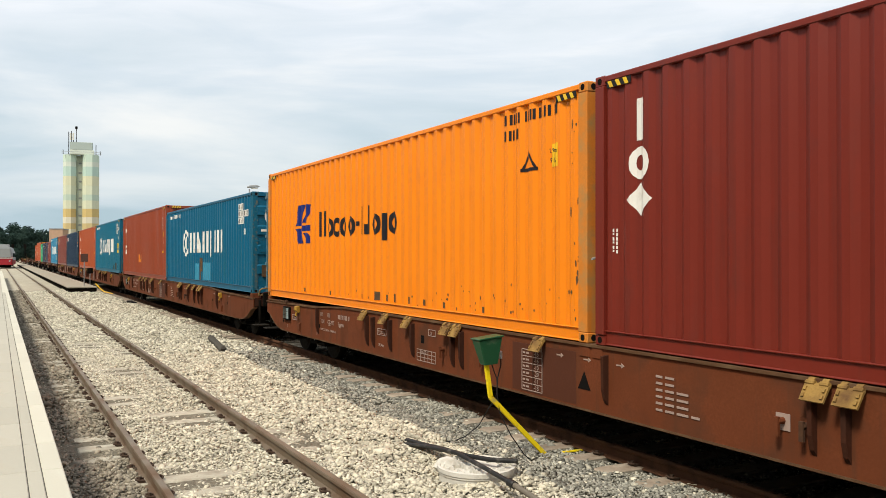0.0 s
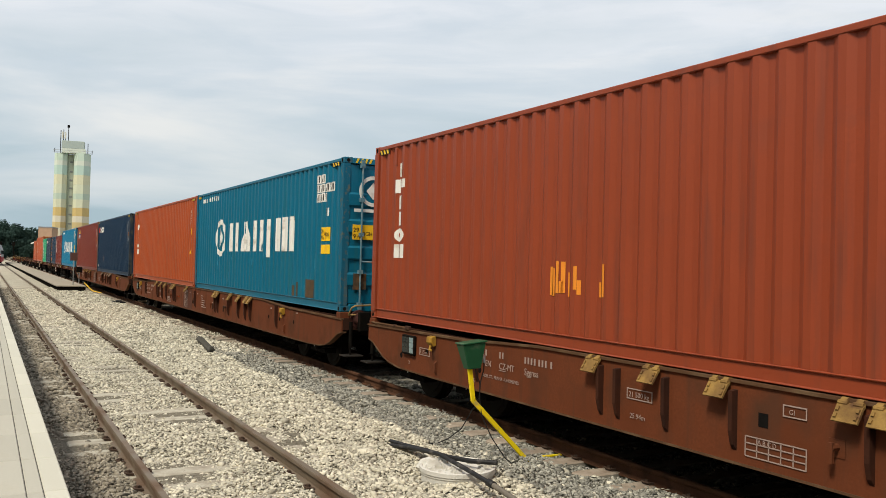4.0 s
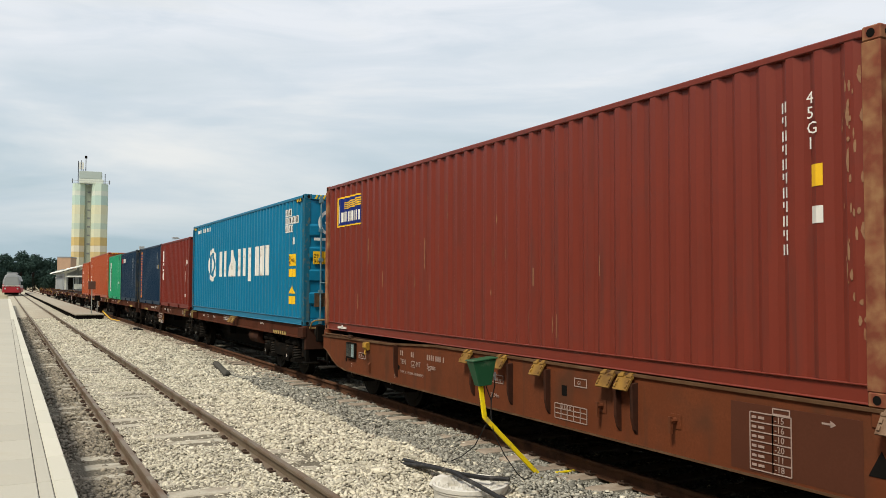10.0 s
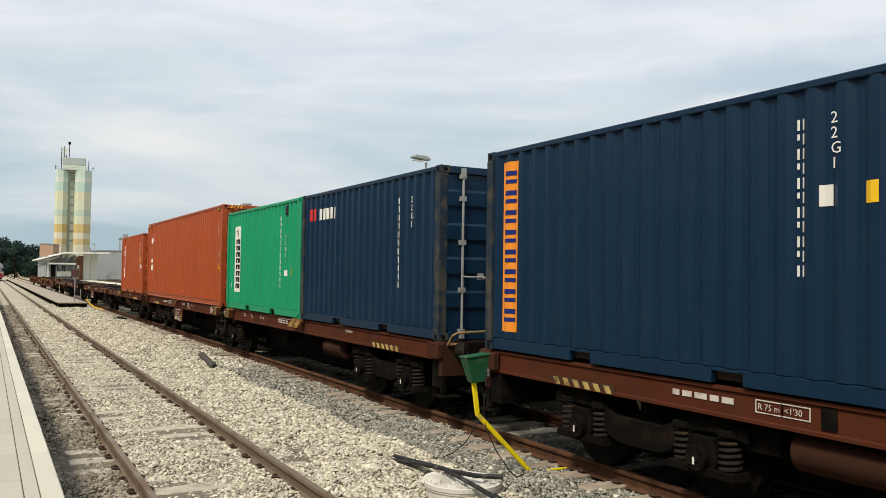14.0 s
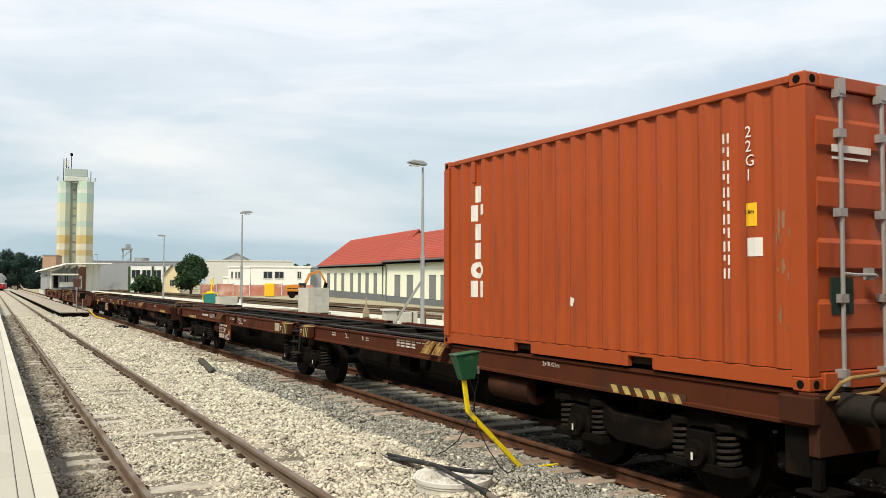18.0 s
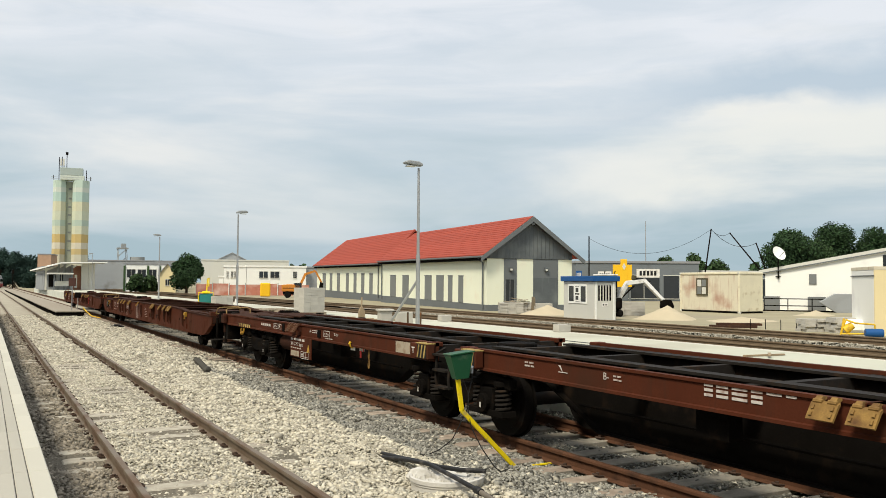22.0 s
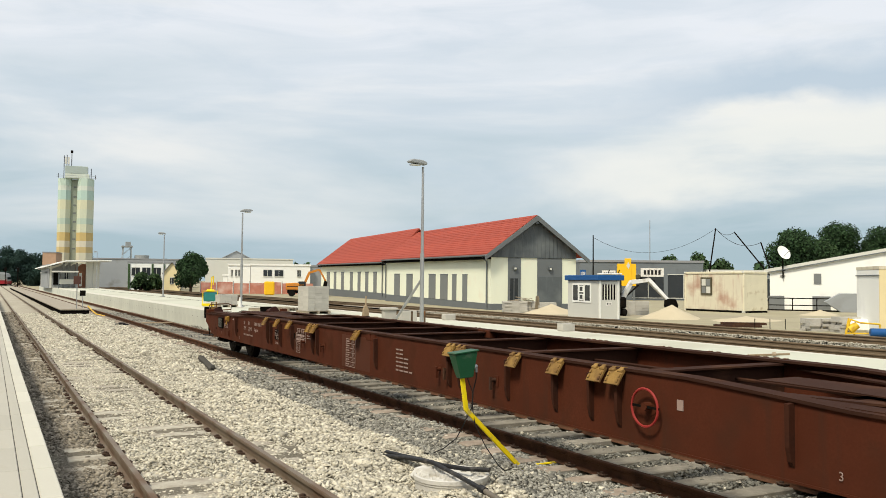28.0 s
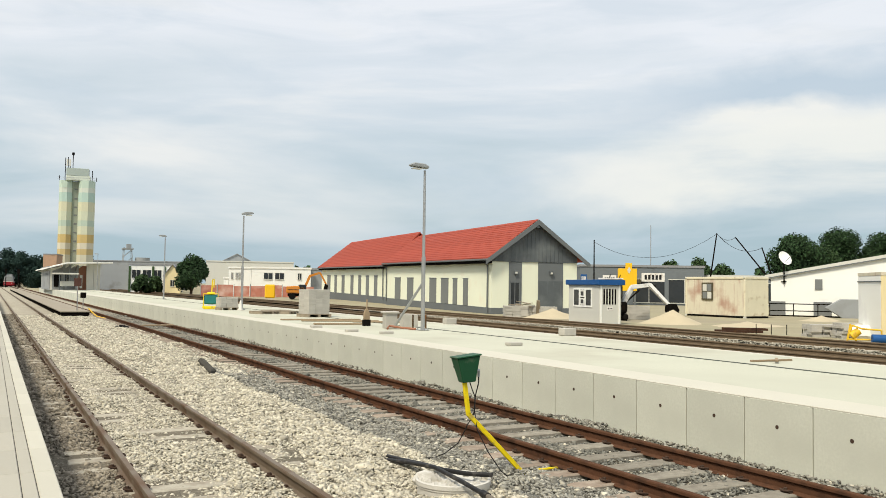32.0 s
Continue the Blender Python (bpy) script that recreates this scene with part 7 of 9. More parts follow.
tagged(part("rail_tape", Geo().box(5.86, 6.30, 8.30, 8.34, -0.17, -0.155).turned(pose(0, 0, 0)), M_YELLOWBAR), "thin yellow strip lying on a sleeper", "strip")

# cable shaft and pipes in the stones
sh = thing("cable_shaft", "round white plastic shaft rim filled with pale rubble", "shaft", at=pose(4.36, 7.76, 0.0))
g = Geo()
prof = [(0.375, -0.32), (0.385, -0.075), (0.395, -0.070), (0.395, -0.050), (0.405, -0.045), (0.405, -0.005), (0.395, 0.0), (0.375, 0.0), (0.368, -0.010), (0.368, -0.20)]
for i in range(32):
    a, b = 2 * math.pi * i / 32, 2 * math.pi * (i + 1) / 32
    for (r0, z0), (r1, z1) in zip(prof, prof[1:]):
        g.quad((r0 * math.cos(a), r0 * math.sin(a), z0), (r0 * math.cos(b), r0 * math.sin(b), z0), (r1 * math.cos(b), r1 * math.sin(b), z1), (r1 * math.cos(a), r1 * math.sin(a), z1))
part("rim", g, M_COVER, sh, "white plastic rim with a narrow groove")
part("fill", Geo().cyl((0, 0, -0.3), (0, 0, -0.035), 0.366, 24), M_COVER, sh, "pale rubble and mortar")
part("lump", Geo().prism([(-0.36, -0.10), (-0.33, 0.00), (-0.24, 0.05), (-0.12, 0.03), (-0.04, -0.10)], "y", 0.08, 0.34), M_COVER, sh, bevel=0.05)
rnd_ = random.Random(12)
for i in range(46):
    a, r, k = rnd_.uniform(0, 6.28), 0.33 * math.sqrt(rnd_.random()), rnd_.uniform(0.016, 0.036)
    bits = [(rnd_.uniform(-k, k), rnd_.uniform(-k, k)) for _ in range(3)]
    x, y = r * math.cos(a), r * math.sin(a)
    base = [(x - k, y - k * 0.7), (x + k * 0.9, y - k), (x + k, y + k * 0.8), (x - k * 0.6, y + k)]
    top = [(x + (u_ - x) * 0.55 + bits[0][0] * 0.3, y + (v_ - y) * 0.55 + bits[1][1] * 0.3) for u_, v_ in base]
    part("rubble", Geo().add([(u_, v_, -0.05) for u_, v_ in base] + [(u_, v_, -0.03 + k * rnd_.uniform(0.5, 1.4)) for u_, v_ in top], [(0, 3, 2, 1), (4, 5, 6, 7), (0, 1, 5, 4), (1, 2, 6, 5), (2, 3, 7, 6), (3, 0, 4, 7)]), M_STONE_GREY if x > 0.08 and y > -0.05 else M_COVER, sh)
tagged(part("pipe", Geo().tube([(4.405, 9.64, -0.11), (4.36, 8.90, -0.035), (4.355, 8.45, 0.01), (4.38, 8.01, 0.03), (4.48, 7.68, 0.047), (4.665, 7.467, 0.058)], 0.025, 12), M_RUBBER, smooth=True), "black plastic cable pipe lying over a plastic shaft", "pipe", group="cable pipes")
pp = thing("pipe", "black plastic cable pipe with a coupling sloping into the stones", "pipe", group="cable pipes")
part("tube", Geo().tube([(4.33, 9.35, -0.11), (4.325, 8.8, -0.03), (4.315, 8.10, 0.05), (4.237, 7.358, 0.055), (4.185, 6.858, 0.05)], 0.024, 12), M_RUBBER, pp, smooth=True)
part("coupling", Geo().cyl((4.187, 6.875, 0.05), (4.181, 6.765, 0.046), 0.037, 14), M_RUBBER, pp, smooth=True)
part("tube", Geo().tube([(4.181, 6.77, 0.046), (4.196, 6.44, 0.0), (4.22, 6.05, -0.07), (4.24, 5.75, -0.16)], 0.027, 12), M_GREYPIPE, pp, "dusty grey plastic tube", smooth=True)
tagged(part("stone_slab", Geo().prism([(4.52, 19.6), (4.72, 19.8), (5.06, 22.4), (5.0, 22.9), (4.90, 22.6), (4.74, 21.2)], "z", -0.2, 0.03), M_DARKSTONE, bevel=0.05), "dark lump of stone on the ballast heap", "stone")
g = Geo().box(5.36, 5.62, 41.5, 41.75, -0.2, 0.02).cyl((5.2, 41.6, -0.08), (5.36, 41.6, -0.08), 0.06, 8).cyl((5.62, 41.6, -0.06), (5.8, 41.7, -0.1), 0.05, 8)
tagged(part("cable_joint", g, M_RUBBER, bevel=0.02), "small black cable joint on the ballast", "cable joint")
tagged(part("plank", Geo().box(6.3, 7.7, 41.0, 41.25, -0.02, 0.03), M_WOOD, bevel=0.01), "brown plank lying across the far track", "plank")

# low strip platform between the tracks
sp = thing("strip_platform", "low narrow concrete platform between two tracks", "platform", kind="structure")
part("body", Geo().box(3.85, 5.35, 55.3, 200, -0.3, 0.14), M_DARK, sp)
part("top", Geo().box(3.75, 5.40, 55.0, 200, 0.141, 0.22), M_STRIPTOP, sp, bevel=0.02)
part("end_wall", Geo().box(3.80, 5.38, 55.05, 55.29, -0.3, 0.14), M_BLACK, sp)
sg = thing("track_sign", "brown square board on a thin post", "sign", at=pose(4.75, 56.0, 0.22))
part("post", Geo().cyl((0, 0, 0), (0, 0, 1.6), 0.03, 8), M_GALV, sg)
part("board", Geo().box(-0.21, 0.21, -0.03, 0.03, 1.50, 2.0), M_SIGNBROWN, sg, bevel=0.01)
sg = thing("track_sign", "small dark board on a thin grey post", "sign", at=pose(5.22, 57.5, 0.22))
part("post", Geo().cyl((0, 0, 0), (0, 0, 0.9), 0.025, 8), M_GALV, sg)
part("board", Geo().box(-0.17, 0.17, -0.03, 0.03, 0.75, 1.1), M_BLACK, sg, bevel=0.01)
tagged(part("yellow_hose", Geo().tube([(5.6, 58.0, 0.3), (5.75, 57.0, 0.05), (5.85, 55.5, -0.12), (6.1, 53.0, -0.16)], 0.04, 8), M_YELLOW), "yellow hose hanging over the strip platform's end", "hose")


def lamp_post(x, y, h, side=1):
    lp = thing("street_lamp", "tall grey platform lamp with a flat head", "street lamp", at=pose(x, y, ZTOP), group="platform lamps")
    part("base_plate", Geo().box(-0.16, 0.16, -0.16, 0.16, 0, 0.025), M_GALV, lp, bevel=0.006)
    for bx, by in ((-0.11, -0.11), (0.11, -0.11), (-0.11, 0.11), (0.11, 0.11)):
        part("bolt", Geo().cyl((bx, by, 0.025), (bx, by, 0.07), 0.018, 8), M_GALV, lp)
    part("pole", Geo().cyl((0, 0, 0.025), (0, 0, 2.2), 0.062, 14).cyl((0, 0, 2.2), (0, 0, h - 0.1), 0.046, 14, 0.036), M_GALV, lp, smooth=True)
    hd = part("head", Geo().prism([(-0.52, -0.02), (-0.40, 0.07), (-0.05, 0.09), (0.10, 0.04), (0.10, -0.04), (-0.45, -0.05)], "y", -0.12, 0.12).turned(pose(0, 0, h, 0, 6, 0)), M_GREYWALL, lp, "flat grey lamp head", bevel=0.025, at=Matrix.Diagonal((side, 1, 1, 1)))
    part("glass", Geo().box(-0.42, -0.12, -0.09, 0.09, h - 0.075, h - 0.048), M_HUTWALL, hd)
    return lp


for x, y, h, side in ((11.43, 22.3, 4.92, 1), (11.30, 42.3, 4.9, -1), (12.1, 68.6, 5.0, 1), (14.0, 133.6, 5.4, 1)):
    lamp_post(x, y, h, side)


def pallet(x, y, z, w=1.2, d=0.8, rz=0, lab="dusty wooden pallet on the platform"):
    p = thing("pallet", lab, "pallet", at=pose(x, y, z, 0, 0, rz), group="pallets")
    for k in range(5):
        part("board", Geo().box(-w / 2, w / 2, -d / 2 + k * d / 5 + 0.02, -d / 2 + (k + 1) * d / 5 - 0.02, 0.10, 0.125), M_PALLET, p)
    for xx in (-w / 2 + 0.06, 0, w / 2 - 0.06):
        part("bearer", Geo().box(xx - 0.05, xx + 0.05, -d / 2, d / 2, 0, 0.10), M_PALLET, p)
    return p


def block_stack(x, y, z, w, d, rows, rz, label, loose=0.006):
    rnd_ = random.Random(int(x * 100 + y * 10))
    st = thing("paving_block_stack", label, "paving blocks", at=pose(x, y, z, 0, 0, rz), group="stacks of paving blocks")
    for k in range(rows):
        for i in range(3):
            for j in range(2):
                x0, y0 = -w / 2 + i * w / 3, -d / 2 + j * d / 2
                jx, jy = rnd_.uniform(-loose, loose), rnd_.uniform(-loose, loose)
                part("block", Geo().box(x0 + 0.002 + jx, x0 + w / 3 - 0.002 + jx, y0 + 0.002 + jy, y0 + d / 2 - 0.002 + jy, k * 0.1 + 0.001, k * 0.1 + 0.099), M_BLOCK, st)
    return st


pallet(11.75, 32.75, ZTOP, 1.1, 1.0, 8)
block_stack(11.75, 32.75, ZTOP + 0.125, 0.95, 0.9, 10, 8, "tall stack of grey paving blocks on a pallet")
pallet(10.45, 41.9, ZTOP, 1.0, 0.8, 5)
block_stack(10.45, 41.9, ZTOP + 0.125, 0.9, 0.7, 5, 5, "low stack of grey paving blocks on a pallet")
pallet(10.9, 36.5, ZTOP, 1.3, 0.9, 20)
pallet(11.7, 37.8, ZTOP, 1.3, 0.9, -10)
pallet(11.9, 36.4, ZTOP, 1.1, 0.8, 35)
for i, (x, y, l, r) in enumerate(((10.9, 29.6, 3.0, 12), (11.2, 28.4, 2.8, 4), (10.4, 26.2, 1.9, 8), (12.3, 27.3, 2.0, -6))):
    tagged(part("plank", Geo().box(-l / 2, l / 2, -0.11, 0.11, 0, 0.05).turned(pose(x, y, ZTOP, 0, 0, r - 20)), M_WOOD, bevel=0.008), "pale timber plank lying on the platform", "plank", group="planks on the platform")
bs = thing("brush", "wooden brush standing on its dark head", "brush", at=pose(10.85, 25.2, ZTOP))
part("head", Geo().box(-0.13, 0.13, -0.06, 0.06, 0, 0.2), M_DARK, bs, bevel=0.01)
part("body", Geo().prism([(-0.11, 0.2), (0.11, 0.2), (0.10, 0.42), (0.03, 0.56), (-0.03, 0.56), (-0.10, 0.42)], "y", -0.04, 0.04), M_WOOD, bs, bevel=0.01)
part("handle", Geo().cyl((0, 0, 0.55), (0.03, 0.05, 0.86), 0.025, 8), M_WOOD, bs)
gb = thing("concrete_box", "small concrete gully box with a lid", "concrete box", at=pose(10.95, 23.6, ZTOP, 0, 0, -10))
part("body", Geo().box(-0.19, 0.19, -0.19, 0.19, 0, 0.46), M_BLOCK, gb, bevel=0.01)
part("lid", Geo().box(-0.24, 0.24, -0.24, 0.24, 0.461, 0.53), M_BLOCK, gb, bevel=0.015)
gb = thing("concrete_box", "small concrete block beside posts on the platform", "concrete box", at=pose(11.9, 24.2, ZTOP, 0, 0, -10))
part("body", Geo().box(-0.25, 0.25, -0.2, 0.2, 0, 0.40), M_BLOCK, gb, bevel=0.01)
for x, y in ((11.75, 23.6), (12.05, 23.3)):
    tagged(part("stake", Geo().cyl((x, y, ZTOP), (x, y, ZTOP + 0.42), 0.03, 8), M_RUSTMARK), "short rusty iron stake", "stake", group="iron stakes")
tagged(part("prop", Geo().cyl((11.0, 23.4, ZTOP + 0.04), (11.42, 22.36, ZTOP + 1.38), 0.04, 10), M_GALV, smooth=True), "grey steel prop leaning on the lamp pole", "prop")
tagged(part("red_hose", Geo().tube([(10.55, 22.9, ZTOP + 0.03), (10.7, 23.1, ZTOP + 0.10), (10.95, 22.8, ZTOP + 0.06), (11.25, 22.4, ZTOP + 0.03)], 0.035, 8), M_BRICKRED, smooth=True), "faded red hose lying on the platform", "hose")
for x, y, w, lab in ((14.35, 25.9, 0.42, "concrete kerb block on the platform edge"), (14.25, 18.9, 0.42, "concrete kerb block on the platform edge")):
    tagged(part("kerb_block", Geo().box(x - w / 2, x + w / 2, y - 0.14, y + 0.14, ZTOP, ZTOP + 0.2), M_BLOCK, bevel=0.01), lab, "kerb block", group="kerb blocks")
for x, y in ((9.1, 22.2), (9.6, 20.9), (10.55, 16.0), (8.9, 24.6)):
    tagged(part("paving_slab", Geo().box(x - 0.17, x + 0.17, y - 0.11, y + 0.11, ZTOP, ZTOP + 0.07), M_BLOCK, bevel=0.008), "small grey paving slab lying loose", "paving slab", group="loose paving slabs")
tagged(part("batten", Geo().box(-0.5, 0.5, -0.03, 0.03, 0, 0.03).turned(pose(13.0, 10.9, ZTOP, 0, 0, -5)), M_WOOD), "thin timber batten on the platform", "batten", group="battens")
tagged(part("batten", Geo().box(-0.28, 0.28, -0.03, 0.03, 0, 0.03).turned(pose(12.9, 10.7, ZTOP + 0.031, 0, 0, 40)), M_WOOD), "thin timber batten on the platform", "batten", group="battens")

# plate compactor
pc = thing("plate_compactor", "yellow and teal plate compactor with a folding handle", "plate compactor", at=pose(10.0, 43.4, ZTOP, 0, 0, -15))
part("plate", Geo().prism([(-0.42, 0.08), (-0.34, 0.0), (0.34, 0.0), (0.42, 0.08), (0.42, 0.14), (-0.42, 0.14)], "y", -0.35, 0.35), M_YELLOWBAR, pc, bevel=0.02)
part("engine", Geo().box(-0.33, 0.33, -0.28, 0.28, 0.25, 0.72), M_TEAL, pc, bevel=0.05)
part("guard", Geo().tube([(-0.36, -0.3, 0.14), (-0.36, -0.3, 0.78), (0.36, -0.3, 0.78), (0.36, -0.3, 0.14)], 0.025, 8), M_YELLOWBAR, pc)
part("tank", Geo().box(-0.2, 0.2, -0.2, 0.2, 0.73, 0.86), M_YELLOWBAR, pc, bevel=0.04)
part("handle", Geo().tube([(0.0, 0.2, 0.5), (0.03, 0.3, 1.1), (0.04, 0.32, 1.5), (0.12, 0.32, 1.55), (0.12, 0.3, 1.1)], 0.03, 8), M_YELLOWBAR, pc, smooth=True)
tagged(part("safety_cone", Geo().cyl((10.95, 41.2, ZTOP), (10.95, 41.2, ZTOP + 0.03), 0.16, 12).cyl((10.95, 41.2, ZTOP + 0.03), (10.95, 41.2, ZTOP + 0.5), 0.11, 12, 0.03), M_WHITE, smooth=True), "small white cone beside the blocks", "cone")

# ---- shed with the red roof ----
shed = thing("railway_shed", "cream goods shed with a red tiled roof and grey gable", "building", at=pose(29.62, 47.69, 0.2, 0, 0, -8.7) @ pose(0, 0, 0, 0.5, 0, 0))


def shed_block(y0, y1, x0, x1, eave, apex, over, gable):
    w = part("wall", Geo().box(x0, x1, y0, y1, 0.0, eave), M_CREAMWALL, shed)
    part("plinth", Geo().box(x0 - 0.03, x1 + 0.03, y0 - 0.03, y1 + 0.03, -0.6, 0.42), M_GREYTRIM, w, "dark grey plinth")
    xm = (x0 + x1) / 2
    slope = (apex - eave) / (xm - x0)
    hip = 0.0 if gable else 6.5
    for s in (-1, 1):
        xe = x0 - over if s < 0 else x1 + over
        ze = eave - slope * over
        e0, e1 = y0 - (over if gable else 0), y1 + (0 if gable else over)
        rp = part("roof", Geo().add([(xe, e0, ze), (xe, e1, ze), (xm, e1 - hip, apex), (xm, e0, apex), (xe, e0, ze + 0.14), (xe, e1, ze + 0.14), (xm, e1 - hip, apex + 0.14), (xm, e0, apex + 0.14)],
                                    [(0, 1, 2, 3), (4, 5, 6, 7), (0, 4, 5, 1), (2, 6, 7, 3), (0, 4, 7, 3), (1, 5, 6, 2)]), M_TILE, shed, "orange-red tiled roof slope")
        if s < 0:
            rows_ = 16
            for k in range(rows_):
                t0, t1 = k / rows_, (k + 1) / rows_
                pts = []
                for t, lift in ((t0, 0.185), (t1 + 0.01, 0.155)):
                    x = xe + (xm - xe) * t
                    z = ze + (apex - ze) * t
                    pts += [(x, e0 + 0.01, z + lift), (x, e1 - hip * t - 0.01, z + lift)]
                q = Geo().add([pts[0], pts[1], pts[3], pts[2], (pts[0][0], pts[0][1], pts[0][2] - 0.04), (pts[1][0], pts[1][1], pts[1][2] - 0.04)], [(0, 1, 2, 3), (0, 1, 5, 4)])
                part("tile_course", q, M_TILE, rp)
            part("gutter", Geo().box(xe - 0.11, xe + 0.01, e0, e1, ze - 0.02, ze + 0.10), M_GREYTRIM, rp, bevel=0.02)
            # near-black strip: the shade under the eave is put into its colour
            part("eave_board", Geo().box(x0 - over + 0.02, x0 - 0.001, y0, y1, ze - 0.20, ze - 0.04), M_DARK, rp)
    if not gable:
        part("roof", Geo().add([(x0 - over, y1 + over, eave - slope * over), (x1 + over, y1 + over, eave - slope * over), (xm, y1 + over - hip, apex + 0.14)], [(0, 1, 2)]), M_TILE, shed)
    return w


shed_block(0.0, 25.7, 0.0, 6.45, 3.95, 6.32, 0.45, True)
shed_block(25.72, 60.4, 0.8, 5.9, 4.0, 6.72, 0.5, False)
for y0, y1 in ((4.3, 5.2), (6.5, 7.35), (8.4, 10.0), (11.2, 12.8), (17.2, 18.9), (21.0, 22.7)):
    wd = part("window", Geo().box(-0.05, 0.04, y0, y1, 0.425, 2.34), M_SHUTTER, shed, "tall grey shuttered window", bevel=0.01)
    part("lintel", Geo().box(-0.07, 0.0, y0 - 0.05, y1 + 0.05, 2.341, 2.40), M_GREYTRIM, wd)
for y0, y1 in ((54.8, 56.6), (51.0, 52.3), (46.8, 48.2), (42.3, 43.6), (38.7, 39.9), (35.3, 36.5), (31.9, 33.1)):
    wd = part("window", Geo().box(0.75, 0.84, y0, y1, 0.425, 2.45), M_SHUTTER, shed, "tall grey shuttered window", bevel=0.01)
    part("lintel", Geo().box(0.73, 0.8, y0 - 0.05, y1 + 0.05, 2.451, 2.58), M_GREYTRIM, wd)
for y, x in ((0.5, -0.10), (25.4, -0.10), (29.5, 0.70)):
    part("downpipe", Geo().tube([(x - 0.35, y, 3.66), (x - 0.25, y, 3.46), (x, y, 3.26), (x, y, 0.1)], 0.06, 8), M_GREYTRIM, shed, smooth=True)
# gable
part("gable_cladding", Geo().prism([(0.0, 3.55), (6.45, 3.55), (6.45, 3.95), (3.225, 6.29), (0.0, 3.95)], "y", -0.06, 0.0), M_CLAD, shed, "grey timber gable cladding")
for k in range(21):
    x = 0.15 + k * 0.3
    zt = 3.95 + 2.34 * (1 - abs(x + 0.15 - 3.225) / 3.225)
    part("board", Geo().box(x + 0.01, x + 0.29, -0.085, -0.061, 3.57, max(3.7, zt - 0.16)), M_CLAD, shed)
for s in (-1, 1):
    a = (3.225, 6.46)
    b = (3.225 + s * (3.85 if s < 0 else 4.0), 3.64 if s < 0 else 3.52)
    part("barge_board", Geo().prism([a, b, (b[0], b[1] - 0.30), (a[0], a[1] - 0.36)], "y", -0.54, -0.45), M_GREYTRIM, shed)
part("beam_end", Geo().box(3.12, 3.33, -0.46, 0, 5.88, 6.08), M_GREYTRIM, shed)
gp = part("grey_panel", Geo().box(1.25, 2.2, -0.04, 0.0, 0.05, 3.54), M_GREYTRIM, shed, "grey door bay")
part("door", Geo().box(1.33, 2.05, -0.06, -0.038, 0.05, 2.2), M_GLASS, gp, "dark glazed door")
part("door_frame", Geo().box(1.33, 1.39, -0.08, -0.06, 0.05, 2.2).box(1.99, 2.05, -0.08, -0.06, 0.05, 2.2).box(1.33, 2.05, -0.08, -0.06, 2.14, 2.2).box(1.66, 1.71, -0.08, -0.06, 0.05, 2.2), M_GREYTRIM, gp)
gp = part("grey_panel", Geo().box(3.45, 5.35, -0.04, 0.0, 0.05, 3.54), M_GREYTRIM, shed, "grey gate bay")
part("gate", Geo().box(3.5, 5.3, -0.07, -0.038, 0.05, 2.28), M_CLAD, gp, "grey roller gate", bevel=0.01)
for x in (1.73, 4.40):
    wl_ = part("wall_lamp", Geo().box(x - 0.13, x + 0.13, -0.20, -0.041, 2.72, 2.98), M_CLAD, shed, "small dark wall lamp with a pale glass", bevel=0.02)
    part("glass", Geo().box(x - 0.08, x + 0.08, -0.206, -0.201, 2.75, 2.88), M_HUTWALL, wl_)

# ---- yard: hut, site office, machines, heaps ----
M = pose(26.87, 33.01, 0.2, 0, 0, -10)
hut = thing("gate_hut", "pale grey guard hut with a blue flat roof", "hut", at=M)
part("body", Geo().box(0, 1.25, 0, 3.35, 0, 2.0), M_HUTWALL, hut, bevel=0.02)
part("roof", Geo().box(-0.12, 1.40, -0.15, 3.5, 2.001, 2.27), M_BLUEROOF, hut, "bright blue roof edge", bevel=0.02)
wd = part("window", Geo().box(-0.03, 0.02, 0.75, 2.75, 0.85, 1.85), M_WHITEWALL, hut, "white framed window")
for a, b in ((0.84, 1.36), (1.52, 1.98), (2.14, 2.66)):
    part("pane", Geo().box(-0.036, -0.031, a, b, 0.95, 1.75), M_GLASS, wd)
dr = part("door", Geo().box(0.12, 1.05, -0.04, 0.02, 0.05, 1.92), M_HUTWALL, hut, "pale door with a barred window", bevel=0.008)
for k in range(5):
    part("window_bar", Geo().box(0.20 + k * 0.16, 0.29 + k * 0.16, -0.046, -0.041, 1.02, 1.80), M_DARK, dr)
part("door_frame", Geo().box(0.04, 0.11, -0.06, 0.0, 0.0, 1.98).box(1.06, 1.13, -0.06, 0.0, 0.0, 1.98), M_WHITEWALL, hut)
nt = part("notice", Geo().box(0.40, 0.75, -0.047, -0.041, 0.72, 0.92), M_WHITE, dr)
part("notice_bar", Geo().box(0.46, 0.54, -0.05, -0.0475, 0.78, 0.86), M_HAZARD, nt)
part("notice_bar", Geo().box(0.60, 0.70, -0.05, -0.0475, 0.79, 0.84), M_HAZARD, nt)
part("threshold", Geo().box(0.0, 1.2, -0.10, -0.005, 0.0, 0.045), M_GREYTRIM, hut)
for z0, z1 in ((0.97, 1.30), (1.38, 1.72)):
    g = Geo()
    for a, b, c_, d in ((1.50, 1.58, z0, z1), (1.92, 2.00, z0, z1), (1.58, 1.92, z0, z0 + 0.06), (1.58, 1.92, z1 - 0.06, z1)):
        g.box(-0.05, -0.037, a, b, c_, d)
    part("sash", g, M_WHITEWALL, wd, "open white inner sash")

